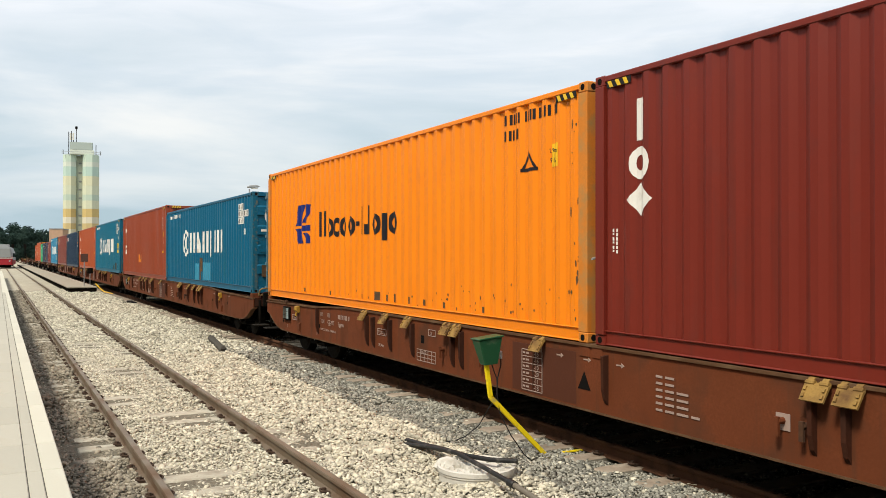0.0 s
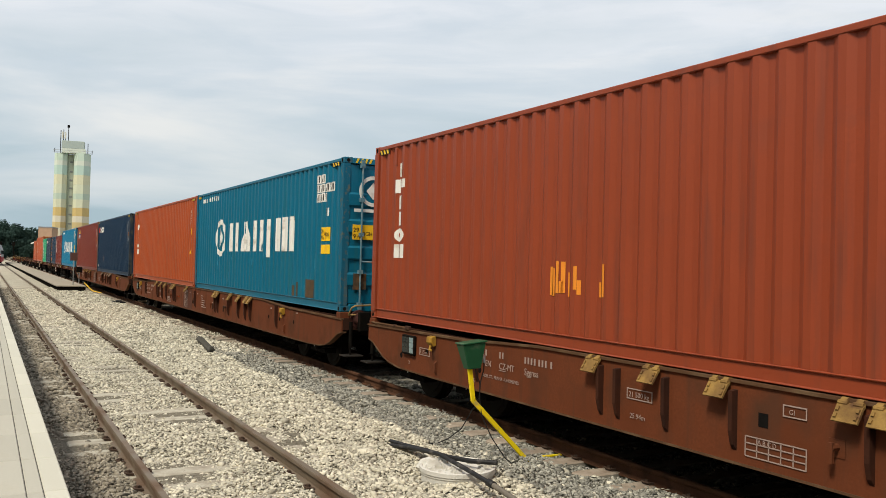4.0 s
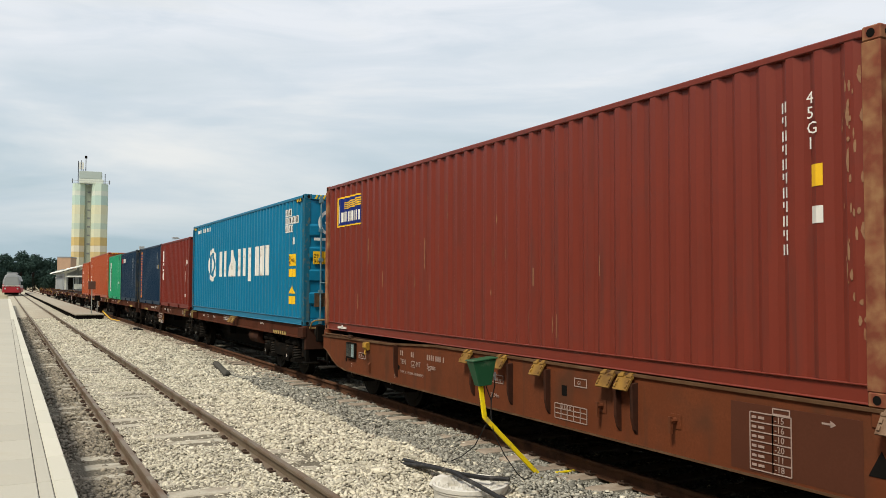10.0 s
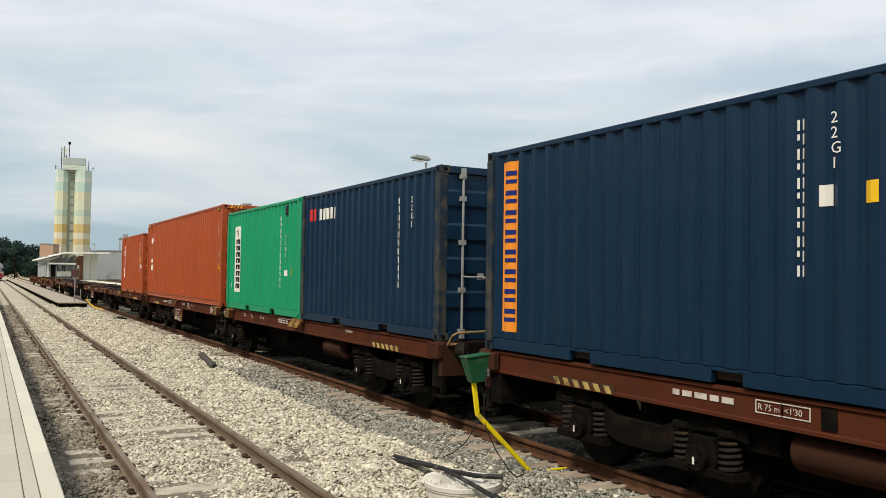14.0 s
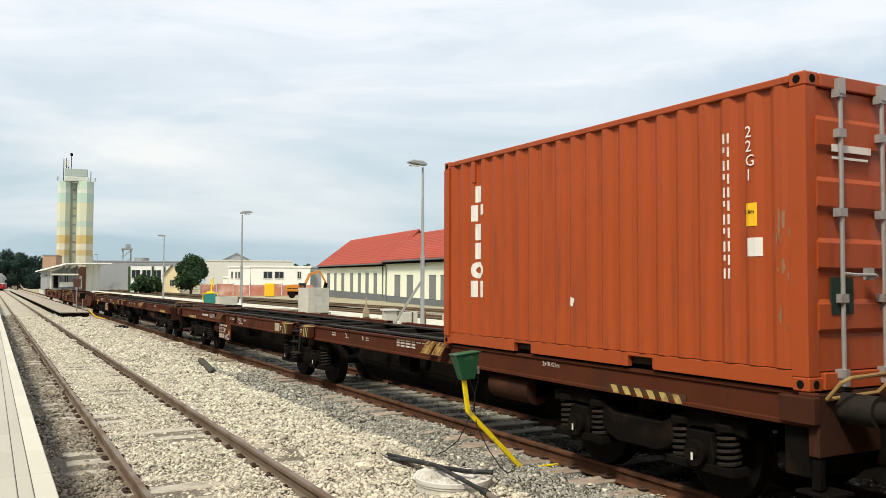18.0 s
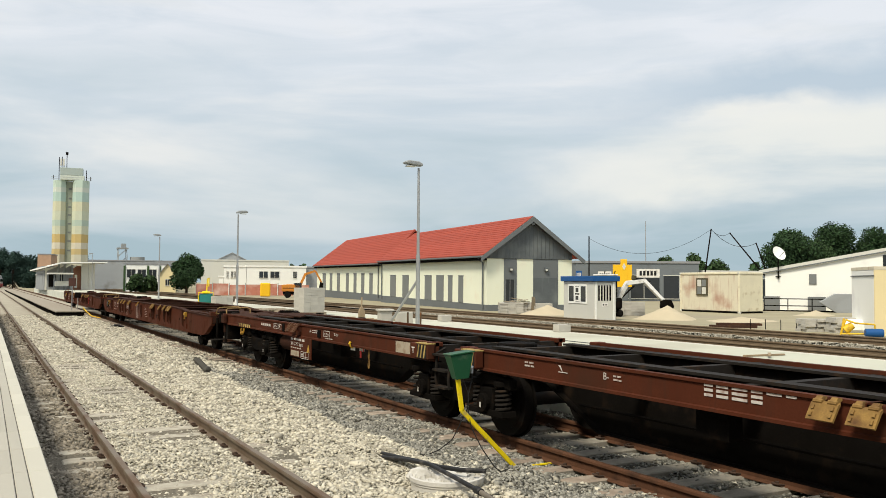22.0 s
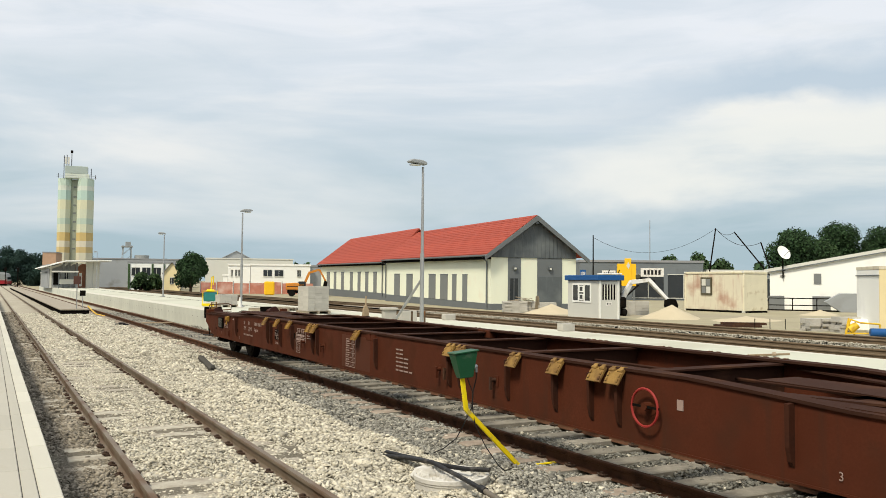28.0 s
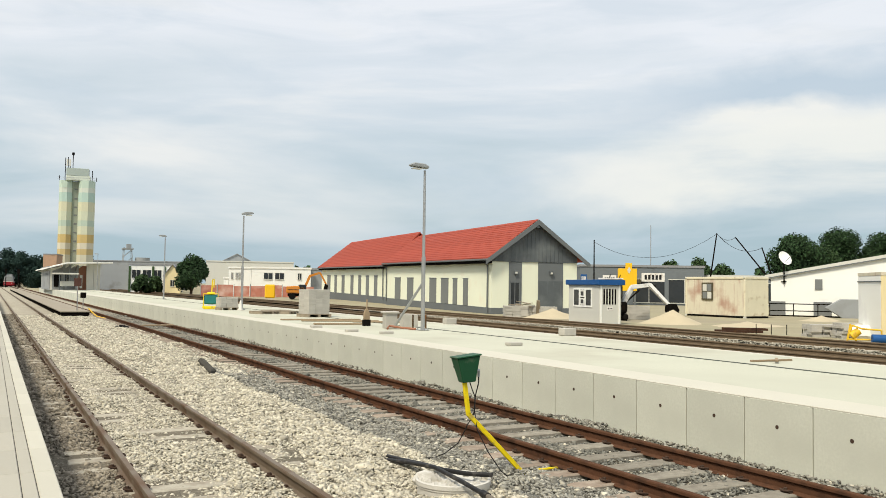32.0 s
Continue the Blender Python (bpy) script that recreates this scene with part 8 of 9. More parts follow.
off = thing("site_office", "rust-streaked beige site office container with a small window", "site office", at=pose(43.28, 38.37, 0.2))
OW, OL, OH = 2.15, 5.30, 2.72
part("wall", Geo().box(0.02, OW - 0.02, 0.02, OL - 0.02, 0.12, OH - 0.15), M_CONTBEIGE, off, bevel=0.02)
part("end_wall", Geo().box(0.10, OW - 0.10, -0.005, 0.019, 0.14, OH - 0.16), M_CREAMPOST, off, "cream end wall")
for x in (0, OW - 0.09):
    for y in (0, OL - 0.09):
        part("corner_post", Geo().box(x - 0.02, x + 0.11, y - 0.02, y + 0.11, 0.12, OH - 0.15), M_CREAMPOST, off, bevel=0.01)
part("roof_frame", Geo().box(-0.04, OW + 0.04, -0.04, OL + 0.04, OH - 0.149, OH), M_CREAMPOST, off, bevel=0.02)
part("floor_frame", Geo().box(-0.01, OW + 0.01, -0.01, OL + 0.01, 0.0, 0.119), M_BLACK, off)
wd = part("window", Geo().box(-0.05, 0.02, 2.75, 3.75, 1.13, 2.33), M_OLIVE, off, "dark brown framed window")
for a, b, c_, d in ((2.86, 3.22, 1.24, 1.70), (3.28, 3.64, 1.24, 1.70), (2.86, 3.22, 1.76, 2.22), (3.28, 3.64, 1.76, 2.22)):
    part("pane", Geo().box(-0.056, -0.051, a, b, c_, d), M_HUTWALL if (a > 3.25) == (c_ > 1.73) else M_SHUTTER, wd)
for y in (0.0, OL - 0.12):
    for z in (0.0, OH - 0.11):
        part("corner_casting", Geo().box(-0.06, 0.10, y - 0.02, y + 0.14, z, z + 0.115), M_HUTWALL, off, bevel=0.01)

yc = thing("storage_container", "white and yellow storage container at the yard's edge", "container", at=pose(28.75, 19.22, 0.15, 0, 0, -37))
part("wall", Geo().box(0.0, 6.04, 0.02, 2.42, 0.1, 2.5), M_WHITEWALL, yc, bevel=0.02)
part("end_wall", Geo().box(0.0, 6.04, -0.04, 0.018, 0.05, 2.5), M_YELLOWHOUSE, yc, "pale yellow long side", bevel=0.01)
part("top_frame", Geo().box(-0.01, 6.05, -0.05, 2.44, 2.501, 2.62), M_CONTBEIGE, yc)
part("top_frame", Geo().box(-0.03, -0.001, -0.05, 2.44, 2.26, 2.30), M_GREYTRIM, yc)

# sand heaps
random.seed(11)


def heap(x, y, r, h, mat, label, sq=0.8):
    g = Geo()
    nr, na = 7, 22
    g.v.append((x, y, 0.2 + h))
    for i in range(1, nr + 1):
        for k in range(na):
            a = 2 * math.pi * k / na
            rr = r * i / nr * (1 + 0.12 * math.sin(3 * a + x) + random.uniform(-0.05, 0.05))
            g.v.append((x + rr * math.cos(a), y + rr * sq * math.sin(a), 0.17 + h * (1 - i / nr) ** 1.15 + random.uniform(-0.02, 0.02) * (i < nr)))
    g.f += [(0, 1 + k, 1 + (k + 1) % na) for k in range(na)]
    for i in range(nr - 1):
        g.f += [(1 + i * na + k, 1 + (i + 1) * na + k, 1 + (i + 1) * na + (k + 1) % na, 1 + i * na + (k + 1) % na) for k in range(na)]
    return tagged(part("sand_mound", g, mat, smooth=True), label, "sand heap", group="sand heaps")


heap(32.0, 33.2, 1.9, 0.75, M_SANDPILE, "pale heap of builders' sand")
heap(29.8, 41.0, 2.0, 0.6, M_SANDPILE, "low heap of sand before the shed")
heap(45.0, 34.0, 1.8, 0.35, M_SANDPILE, "flat heap of rubble by the fence", 0.5)
heap(34.0, 30.0, 2.6, 0.25, M_SANDPILE, "low spread-out heap of sand", 0.6)
for x, y, n_, lab in ((33.85, 39.5, 8, "wrapped stack of grey slabs on a pallet"), (34.40, 38.5, 8, "wrapped stack of grey slabs on a pallet"), (28.2, 42.6, 7, "loose stack of grey slabs before the shed"), (29.35, 43.0, 7, "loose stack of grey slabs before the shed"), (31.6, 44.3, 6, "stack of grey slabs before the shed")):
    block_stack(x, y, 0.2, 1.45 if y > 42 else 1.2, 0.9, n_, -25 if y > 42 else -40, lab, 0.03 if y > 42 else 0.012)
for k, (x, y, z, l, r, tip) in enumerate(((28.6, 42.7, 0.92, 1.5, -20, 4), (28.8, 42.75, 1.00, 1.3, -32, -7), (28.9, 42.8, 1.10, 0.9, -10, 9), (29.1, 42.9, 0.97, 1.2, -45, 3), (29.55, 42.2, 0.70, 1.25, 60, 62), (29.75, 42.35, 0.66, 1.1, 50, 66))):
    tagged(part("board", Geo().box(-l / 2, l / 2, -0.09, 0.09, -0.02, 0.02).turned(pose(x, y, z, 0, tip, r)), M_PALLET, bevel=0.005), "weathered board thrown on a slab stack", "board", group="boards on the slab stacks")
for x, y, n_ in ((29.6, 22.3, 5), (29.9, 21.2, 6), (30.9, 23.0, 4)):
    block_stack(x, y, 0.2, 1.3, 0.8, n_, -25, "untidy stack of white-dusted kerb stones", 0.06)
tagged(part("sand_bag", Geo().box(-0.5, 0.5, -0.45, 0.45, 0, 0.55).turned(pose(29.7, 20.6, 0.2, 0, 0, 20)), M_WHITEWALL, bevel=0.16), "white bulk bag of material", "bulk bag")
for k in range(5):
    tagged(part("beam", Geo().box(-0.9, 0.9, -0.07, 0.07, 0, 0.10).turned(pose(28.5 + 0.1 * k, 25.5 + 0.22 * (k % 3), 0.2 + 0.1 * (k // 3), 0, 0, -40)), M_GRIMEBROWN), "dark timber beam in a pile", "beam", group="timber pile")
for k in range(7):
    tagged(part("iron_bar", Geo().cyl((28.4 + 0.33 * k, 24.6 - 0.5 * k, 0.2), (28.4 + 0.33 * k, 24.6 - 0.5 * k, 0.62), 0.018, 6), M_BLACK), "thin iron bar standing in the ground", "iron bar", group="iron bars")
gen = thing("mixer_frame", "orange tubular frame of a small machine", "machine", at=pose(28.05, 19.6, 0.2, 0, 0, -50) @ Matrix.Scale(0.8, 4))
for a, b in (((-0.5, 0, 0.1), (-0.3, 0, 0.75)), ((-0.3, 0, 0.75), (0.1, 0, 0.6)), ((0.1, 0, 0.6), (0.9, 0, 0.55)), ((0.9, 0, 0.55), (0.9, 0, 0)), ((-0.5, 0.3, 0), (-0.35, 0.3, 0.8)), ((-0.5, 0, 0.1), (0.9, 0, 0.12)), ((-0.1, 0.3, 0.0), (-0.4, 0, 0.5))):
    part("tube", Geo().cyl(a, b, 0.04, 8), M_YELLOW, gen)
part("drum", Geo().cyl((-0.35, 0.1, 0.25), (0.0, 0.15, 0.5), 0.22, 14, 0.16), M_YELLOW, gen, smooth=True)
tagged(part("barrel", Geo().cyl((28.1, 19.15, 0.34), (28.55, 18.75, 0.34), 0.16, 16), M_BLUEROOF, smooth=True, bevel=0.02), "blue barrel lying on the ground", "barrel")

# white mini excavator
me_ = thing("mini_excavator", "white mini excavator with its arm stretched out", "excavator", at=pose(31.70, 37.68, 0.2, 0, 0, -10))
part("tracks", Geo().box(-0.62, -0.32, -0.9, 0.9, 0, 0.42).box(0.22, 0.52, -0.9, 0.9, 0, 0.42), M_DARK, me_, bevel=0.12)
part("house", Geo().box(-0.66, 0.50, -0.8, 0.8, 0.43, 1.09), M_BLACK, me_, "dark engine house", bevel=0.1)
cb = part("cab", Geo().box(-0.65, 0.25, -0.55, 0.55, 1.1, 2.35), M_GLASS, me_, "dark glazed cab", bevel=0.06)
for x in (-0.65, 0.2):
    for y in (-0.55, 0.5):
        part("pillar", Geo().box(x, x + 0.07, y, y + 0.07, 1.1, 2.38), M_BLACK, cb)
part("cab_roof", Geo().box(-0.68, 0.30, -0.6, 0.6, 2.34, 2.44), M_WHITEMACH, cb, bevel=0.03)
for a, b, w_ in (((0.6, 0, 0.95), (1.15, -0.2, 1.98), 0.20), ((1.10, -0.18, 1.93), (2.05, -0.6, 2.06), 0.19), ((2.0, -0.58, 2.10), (3.0, -1.15, 0.88), 0.16)):
    part("boom", Geo().cyl(a, b, w_, 4, w_ * 0.8), M_WHITEMACH, me_, bevel=0.02)
part("work_lamp", Geo().box(1.32, 1.56, -0.50, -0.30, 2.12, 2.40), M_OLIVE, me_, "olive work lamp on the boom", bevel=0.05)
for a, b in (((0.75, -0.05, 1.0), (1.45, -0.45, 1.78)), ((1.5, -0.3, 2.22), (2.35, -0.75, 2.0)), ((2.3, -0.65, 1.95), (2.85, -1.0, 1.25))):
    part("ram", Geo().cyl(a, b, 0.05, 8), M_DARK, me_)
for x in (-0.55, 0.1):
    part("lamp_arm", Geo().cyl((x, -0.5, 2.44), (x, -0.6, 2.62), 0.03, 6), M_DARK, me_)
part("bucket", Geo().prism([(2.85, 1.0), (3.25, 0.98), (3.45, 0.62), (3.3, 0.32), (2.95, 0.30), (2.8, 0.6)], "y", -1.5, -0.95), M_BLACK, me_, bevel=0.02)

# orange excavator behind the shed's far end
ex = thing("excavator", "orange wheeled excavator with a raised boom", "excavator", at=pose(32.55, 96.0, 0.2, 0, 0, -20) @ Matrix.Scale(0.78, 4))
for x in (-1.0, 0.9):
    for y in (-1.15, 1.15):
        part("wheel", Geo().cyl((x, y - 0.22, 0.5), (x, y + 0.22, 0.5), 0.5, 18), M_DARK, ex, bevel=0.06)
part("chassis", Geo().box(-1.7, 1.6, -0.8, 0.8, 0.5, 0.95), M_BLACK, ex, bevel=0.05)
part("house", Geo().prism([(-1.9, 0.98), (0.9, 0.98), (0.9, 1.95), (-0.5, 2.1), (-1.9, 2.0)], "y", -1.2, 1.2), M_EXCAV, ex, bevel=0.1)
part("stripe", Geo().box(-1.7, 0.7, -1.215, -1.2, 1.45, 1.55), M_HAZARD, ex)
part("cab", Geo().box(0.0, 1.1, -1.2, -0.2, 1.2, 2.3), M_GLASS, ex, bevel=0.08)
for a, b, r_ in (((0.7, 0.2, 1.5), (1.65, 0.2, 3.75), 0.26), ((1.6, 0.2, 3.65), (3.1, 0.2, 4.15), 0.24), ((3.1, 0.2, 4.2), (4.1, 0.2, 2.4), 0.18)):
    part("boom", Geo().cyl(a, b, r_, 4), M_EXCAV, ex)
part("bucket", Geo().prism([(3.9, 2.5), (4.4, 2.3), (4.3, 1.5), (3.7, 1.6)], "y", -0.3, 0.7), M_BLACK, ex, bevel=0.03)


# ---- houses round the yard ----
def house(name, label, x, y, rz, w, d, h, wall, roof=M_GREYROOF, pitch=0.0, windows=(), base=0.2, over=0.25):
    """A plain building: w along its front (local x), d deep, front face looking along local -y; windows are (x0, x1, z0, z1)."""
    b = thing(name, label, "building", at=pose(x, y, base, 0, 0, rz))
    part("wall", Geo().box(0, w, 0, d, 0, h), wall, b)
    if pitch:
        part("gable", Geo().prism([(0, h), (w, h), (w / 2, h + pitch)], "y", 0.0, d), wall, b)
        for s in (0, 1):
            xa, xb = (-over, w / 2) if s == 0 else (w + over, w / 2)
            za = h - pitch * over / (w / 2)
            part("roof", Geo().prism([(xa, za + 0.02), (xb, h + pitch + 0.02), (xb, h + pitch + 0.18), (xa, za + 0.18)], "y", -over, d + over), roof, b)
    else:
        part("roof", Geo().box(-0.1, w + 0.1, -0.1, d + 0.1, h, h + 0.25), roof, b)
    for x0, x1, z0, z1 in windows:
        wd_ = part("window", Geo().box(x0, x1, -0.06, 0.02, z0, z1), M_GLASS, b, "dark glazed window")
        part("window_frame", Geo().box(x0 - 0.06, x1 + 0.06, -0.09, -0.061, z0 - 0.08, z0).box(x0 - 0.06, x1 + 0.06, -0.09, -0.061, z1, z1 + 0.08).box((x0 + x1) / 2 - 0.03, (x0 + x1) / 2 + 0.03, -0.09, -0.061, z0, z1), M_HUTWALL, wd_)
    return b


FACE = -14
house("office_block", "white two-storey office block with small windows", 30.25, 120.4, FACE, 3.1, 8, 4.0, M_WHITEWALL, M_WHITEWALL, windows=((0.35, 0.58, 2.5, 3.35), (0.95, 1.18, 2.5, 3.35), (1.35, 1.58, 2.5, 3.35)))
house("office_annex", "low white annex beside the offices", 29.6, 120.8, FACE, 0.62, 7, 2.5, M_WHITEWALL, M_WHITEWALL)
house("office_block", "long white office block with dark window bands", 33.3, 119.6, FACE + 2, 8.6, 12, 4.05, M_WHITEWALL, M_WHITEWALL, windows=((1.8, 3.0, 2.5, 3.4), (3.4, 4.65, 2.5, 3.4), (6.7, 7.2, 2.5, 3.4)))
house("warehouse", "grey hall between the offices and the shed", 42.0, 119.0, FACE, 3.2, 14, 4.0, M_GREYWALL)
house("warehouse", "large pale warehouse behind the offices", 38.6, 172.3, FACE, 17.6, 30, 6.2, M_HUTWALL, M_HUTWALL)
house("warehouse", "grey gabled warehouse roof in the distance", 46.0, 190.0, FACE, 6.8, 24, 6.7, M_GREYWALL, pitch=1.75)
house("warehouse", "long grey sheet-metal hall beyond the station", 20.6, 205.2, FACE, 19, 30, 6.5, M_GREYWALL)
b = house("station_hall", "white hall with green framed windows", 21.9, 159.0, FACE, 8.6, 16, 4.9, M_WHITEWALL, windows=((0.6, 2.0, 2.6, 4.0), (2.4, 3.8, 2.6, 4.0), (4.2, 5.6, 2.6, 4.0)))
for xx in (0.0, 4.0, 6.0):
    part("green_post", Geo().box(xx, xx + 0.35, -0.15, -0.01, 0, 4.7), M_LEAF, b)
house("small_house", "small pale yellow house with a steep gable", 25.7, 145.4, FACE, 2.6, 5, 3.1, M_YELLOWHOUSE, pitch=1.7, windows=((1.0, 1.6, 1.2, 2.2),))
house("brick_block", "brick-coloured block beside the silo", 11.9, 238.5, FACE, 3.2, 8, 8.6, M_TANBRICK)
house("car_showroom", "dark grey car showroom with coloured sign panels", 59.2, 76.1, -30, 14.0, 14, 4.3, M_SHOWROOM, windows=((0.4, 2.0, 0.3, 2.2), (6.0, 9.5, 0.3, 2.9), (10.0, 13.5, 0.3, 2.9)))
house("car_showroom", "grey low hall beside the showroom", 72.0, 69.0, -18, 13.0, 14, 3.3, M_SHOWROOM, M_HUTWALL, windows=((0.6, 4.0, 0.3, 2.6), (5.0, 8.0, 0.3, 2.6)))
SR = pose(59.2, 76.1, 0.2, 0, 0, -30)
sgn = thing("showroom_sign", "yellow sign tower with a pale emblem", "sign", at=SR @ pose(3.6, -3.2, 0))
part("tower", Geo().box(0.1, 2.15, 0, 0.4, 1.6, 4.05).box(0.95, 1.6, -0.06, 0.46, 1.6, 4.65), M_STICKER, sgn, bevel=0.02)
part("emblem", Geo().prism([(1.27, 3.45), (1.47, 3.85), (1.27, 4.25), (1.07, 3.85)], "y", -0.09, -0.061), M_HUTWALL, sgn)
part("leg", Geo().box(0.2, 0.4, 0.1, 0.3, 0, 1.6).box(1.85, 2.05, 0.1, 0.3, 0, 1.6), M_GREYTRIM, sgn)
for x0, x1, z0, z1, col in ((-0.4, 0.25, 2.5, 3.35, M_BLUEROOF), (2.05, 3.5, 2.6, 3.3, M_WHITE), (6.3, 8.8, 2.65, 3.6, M_WHITE)):
    sn = thing("showroom_sign", "sign board with plain dark bars on the showroom front", "sign", at=SR)
    part("board", Geo().box(x0, x1, -3.1, -2.9, z0, z1), col, sn)
    g = Geo()
    for k in range(5):
        xx = x0 + (x1 - x0) * (0.12 + 0.16 * k)
        g.box(xx, xx + (x1 - x0) * 0.10, -3.12, -3.101, z0 + 0.22, z1 - 0.22)
    part("sign_bars", g, M_HAZARD if col is M_WHITE else M_WHITE, sn)
    part("bracket", Geo().box((x0 + x1) / 2 - 0.05, (x0 + x1) / 2 + 0.05, -2.9, 0, z0, z0 + 0.1), M_GREYTRIM, sn)

# white house with a sloping roof line
wh = thing("white_house", "long white house end with a sloping roof", "building", at=pose(51.1, 42.9, 0.15, 0, 0, -55))
part("wall", Geo().prism([(0, 0), (16, 0), (16, 5.9), (0, 2.9)], "y", 0, 9), M_WHITEWALL, wh)
part("roof", Geo().prism([(-0.4, 2.80), (16.4, 5.96), (16.4, 6.2), (-0.4, 3.04)], "y", -0.16, 9.4), M_HUTWALL, wh)
part("roof_edge", Geo().prism([(-0.4, 2.74), (16.4, 5.88), (16.4, 5.96), (-0.4, 2.82)], "y", -0.20, -0.12), M_GREYTRIM, wh)
for x0, x1, z0, z1, col in ((3.0, 3.5, 2.0, 2.75, M_SHUTTER), (7.8, 9.6, 3.3, 4.1, M_GLASS), (-0.1, 1.0, 0.1, 1.1, M_SHUTTER), (2.9, 4.1, 0.1, 1.1, M_SHUTTER)):
    part("window", Geo().box(x0, x1, -0.06, 0.02, z0, z1), col, wh)
rl = thing("railing", "dark steel railing along the white house", "railing", at=pose(49.9, 42.0, 0.15, 0, 0, -55))
for z in (0.45, 0.95):
    part("rail", Geo().cyl((0, 0, z), (7, 0, z), 0.035, 8), M_BLACK, rl)
for k in range(5):
    part("post", Geo().cyl((k * 1.6, 0, 0), (k * 1.6, 0, 0.97), 0.035, 8), M_BLACK, rl)
part("kerb", Geo().box(-0.5, 7, -0.1, 0.1, 0, 0.14), M_BLACK, rl)
tagged(part("skip", Geo().prism([(0, 0.75), (1.0, 1.35), (3.4, 1.35), (3.4, 0.0), (1.1, 0.0)], "y", 0, 1.4).turned(pose(51.0, 38.2, 0.15, 0, 0, -50)), M_GREYWALL, bevel=0.02), "grey steel skip beside the railing", "skip")
ds = thing("satellite_dish", "large white satellite dish bracketed to the house wall", "satellite dish", at=pose(51.50, 42.05, 0.35))
part("pole", Geo().cyl((0, 0, 2.2), (0, 0, 3.95), 0.05, 10), M_BLACK, ds)
for z in (2.35, 2.75):
    part("wall_bracket", Geo().box(-0.04, 0.22, -0.04, 0.22, z, z + 0.05), M_BLACK, ds)
g = Geo()
for i in range(6):
    for k in range(20):
        a0, a1 = 2 * math.pi * k / 20, 2 * math.pi * (k + 1) / 20
        r0, r1 = 0.56 * i / 6, 0.56 * (i + 1) / 6
        g.quad(*[(r * math.cos(t), r * math.sin(t), r * r * 0.35) for r, t in ((r0, a0), (r1, a0), (r1, a1), (r0, a1))])
part("dish", g, M_WHITEWALL, ds, smooth=True, at=pose(-0.1, -0.1, 4.05, 63, 0, -7))
part("arm", Geo().cyl((-0.1, -0.1, 3.75), (-0.15, -0.75, 4.25), 0.025, 6), M_GALV, ds)

# poles and wires
for x, y, h, lab in ((47.8, 59.5, 6.2, "dark wooden pole with wires"), (76.7, 83.7, 10.3, "tall thin grey steel mast")):
    tagged(part("pole", Geo().cyl((x, y, 0.1), (x, y, 0.2 + h), 0.07, 8, 0.05), M_BLACK if h < 8 else M_GALV, smooth=True), lab, "pole", group="poles")
for a, b in (((52.9, 51.1, 0.2), (53.7, 50.6, 6.8)), ((57.9, 46.0, 0.2), (55.1, 49.9, 6.5)), ((57.4, 46.8, 0.2), (56.1, 48.0, 5.6))):
    tagged(part("pole", Geo().cyl(a, b, 0.07, 8, 0.05), M_BLACK), "leaning dark wooden wire pole", "pole", group="poles")
for a, b, drop in (((47.8, 59.5, 6.2), (53.7, 50.6, 6.75), 1.7), ((53.7, 50.6, 6.75), (56.1, 48.0, 5.55), 0.75), ((53.7, 50.6, 6.75), (55.1, 49.9, 6.45), 0.35)):
    pts = [tuple(a[i] + (b[i] - a[i]) * k / 12 - (4 * drop * k / 12 * (1 - k / 12) if i == 2 else 0) for i in range(3)) for k in range(13)]
    tagged(part("wire", Geo().tube(pts, 0.018, 4), M_CABLE), "thin dark sagging wire between poles", "wire", group="wires between the poles")

# silo towers
silo = thing("silo_tower", "tall twin concrete silo with pastel colour bands", "silo", at=pose(20.62, 250.5, -0.25, 0, 0, -8))
BANDS = [(0, 9.55, (0.66, 0.63, 0.48)), (9.55, 11.1, (0.60, 0.47, 0.23)), (11.1, 12.8, (0.68, 0.63, 0.49)), (12.8, 15.1, (0.60, 0.45, 0.19)), (15.1, 17.4, (0.64, 0.65, 0.48)), (17.4, 19.0, (0.50, 0.60, 0.50)),
         (19.0, 21.5, (0.63, 0.66, 0.50)), (21.5, 24.1, (0.66, 0.65, 0.46)), (24.1, 26.7, (0.48, 0.63, 0.56)), (26.7, 28.0, (0.66, 0.71, 0.62)), (28.0, 30.0, (0.56, 0.68, 0.58))]
M_SHAFT = material("grey_green_shaft_render", (0.34, 0.37, 0.29), 0.9, vary=0.15, scale=0.3, fine=3, bump=0.03)
M_HEAD = material("pale_grey_green_render", (0.38, 0.44, 0.41), 0.85, vary=0.06, scale=0.3, fine=4, bump=0.03)
M_BANDS = [material("silo_band", [v * 0.88 for v in c_], 0.85, vary=0.06, scale=0.15, fine=2, bump=0.03) for _, _, c_ in BANDS]
for xc, yc_, r in ((-3.05, 0.6, 1.78), (2.30, -0.4, 2.16)):
    ring8 = [(xc + r * math.cos(radians(12 + 45 * k)), yc_ + r * math.sin(radians(12 + 45 * k))) for k in range(8)]
    for (z0, z1, _), m_ in zip(BANDS, M_BANDS):
        part("colour_band", Geo().prism(ring8, "z", z0, z1 - 0.01), m_, silo)
part("core", Geo().box(-1.9, 1.2, 0.2, 2.2, 0, 29.8), M_SHAFT, silo, "recessed grey-green stair shaft")
for z in (27.7, 25.1, 22.7, 20.5, 18.1, 15.7, 13.3, 10.7):
    part("stair_window", Geo().box(-0.85, -0.10, 0.12, 0.19, z - 0.2, z + 0.22), M_SHUTTER, silo)
part("head_house", Geo().box(-3.0, 3.1, -1.6, 1.6, 30.0, 31.3), M_BANDS[9], silo, bevel=0.05)
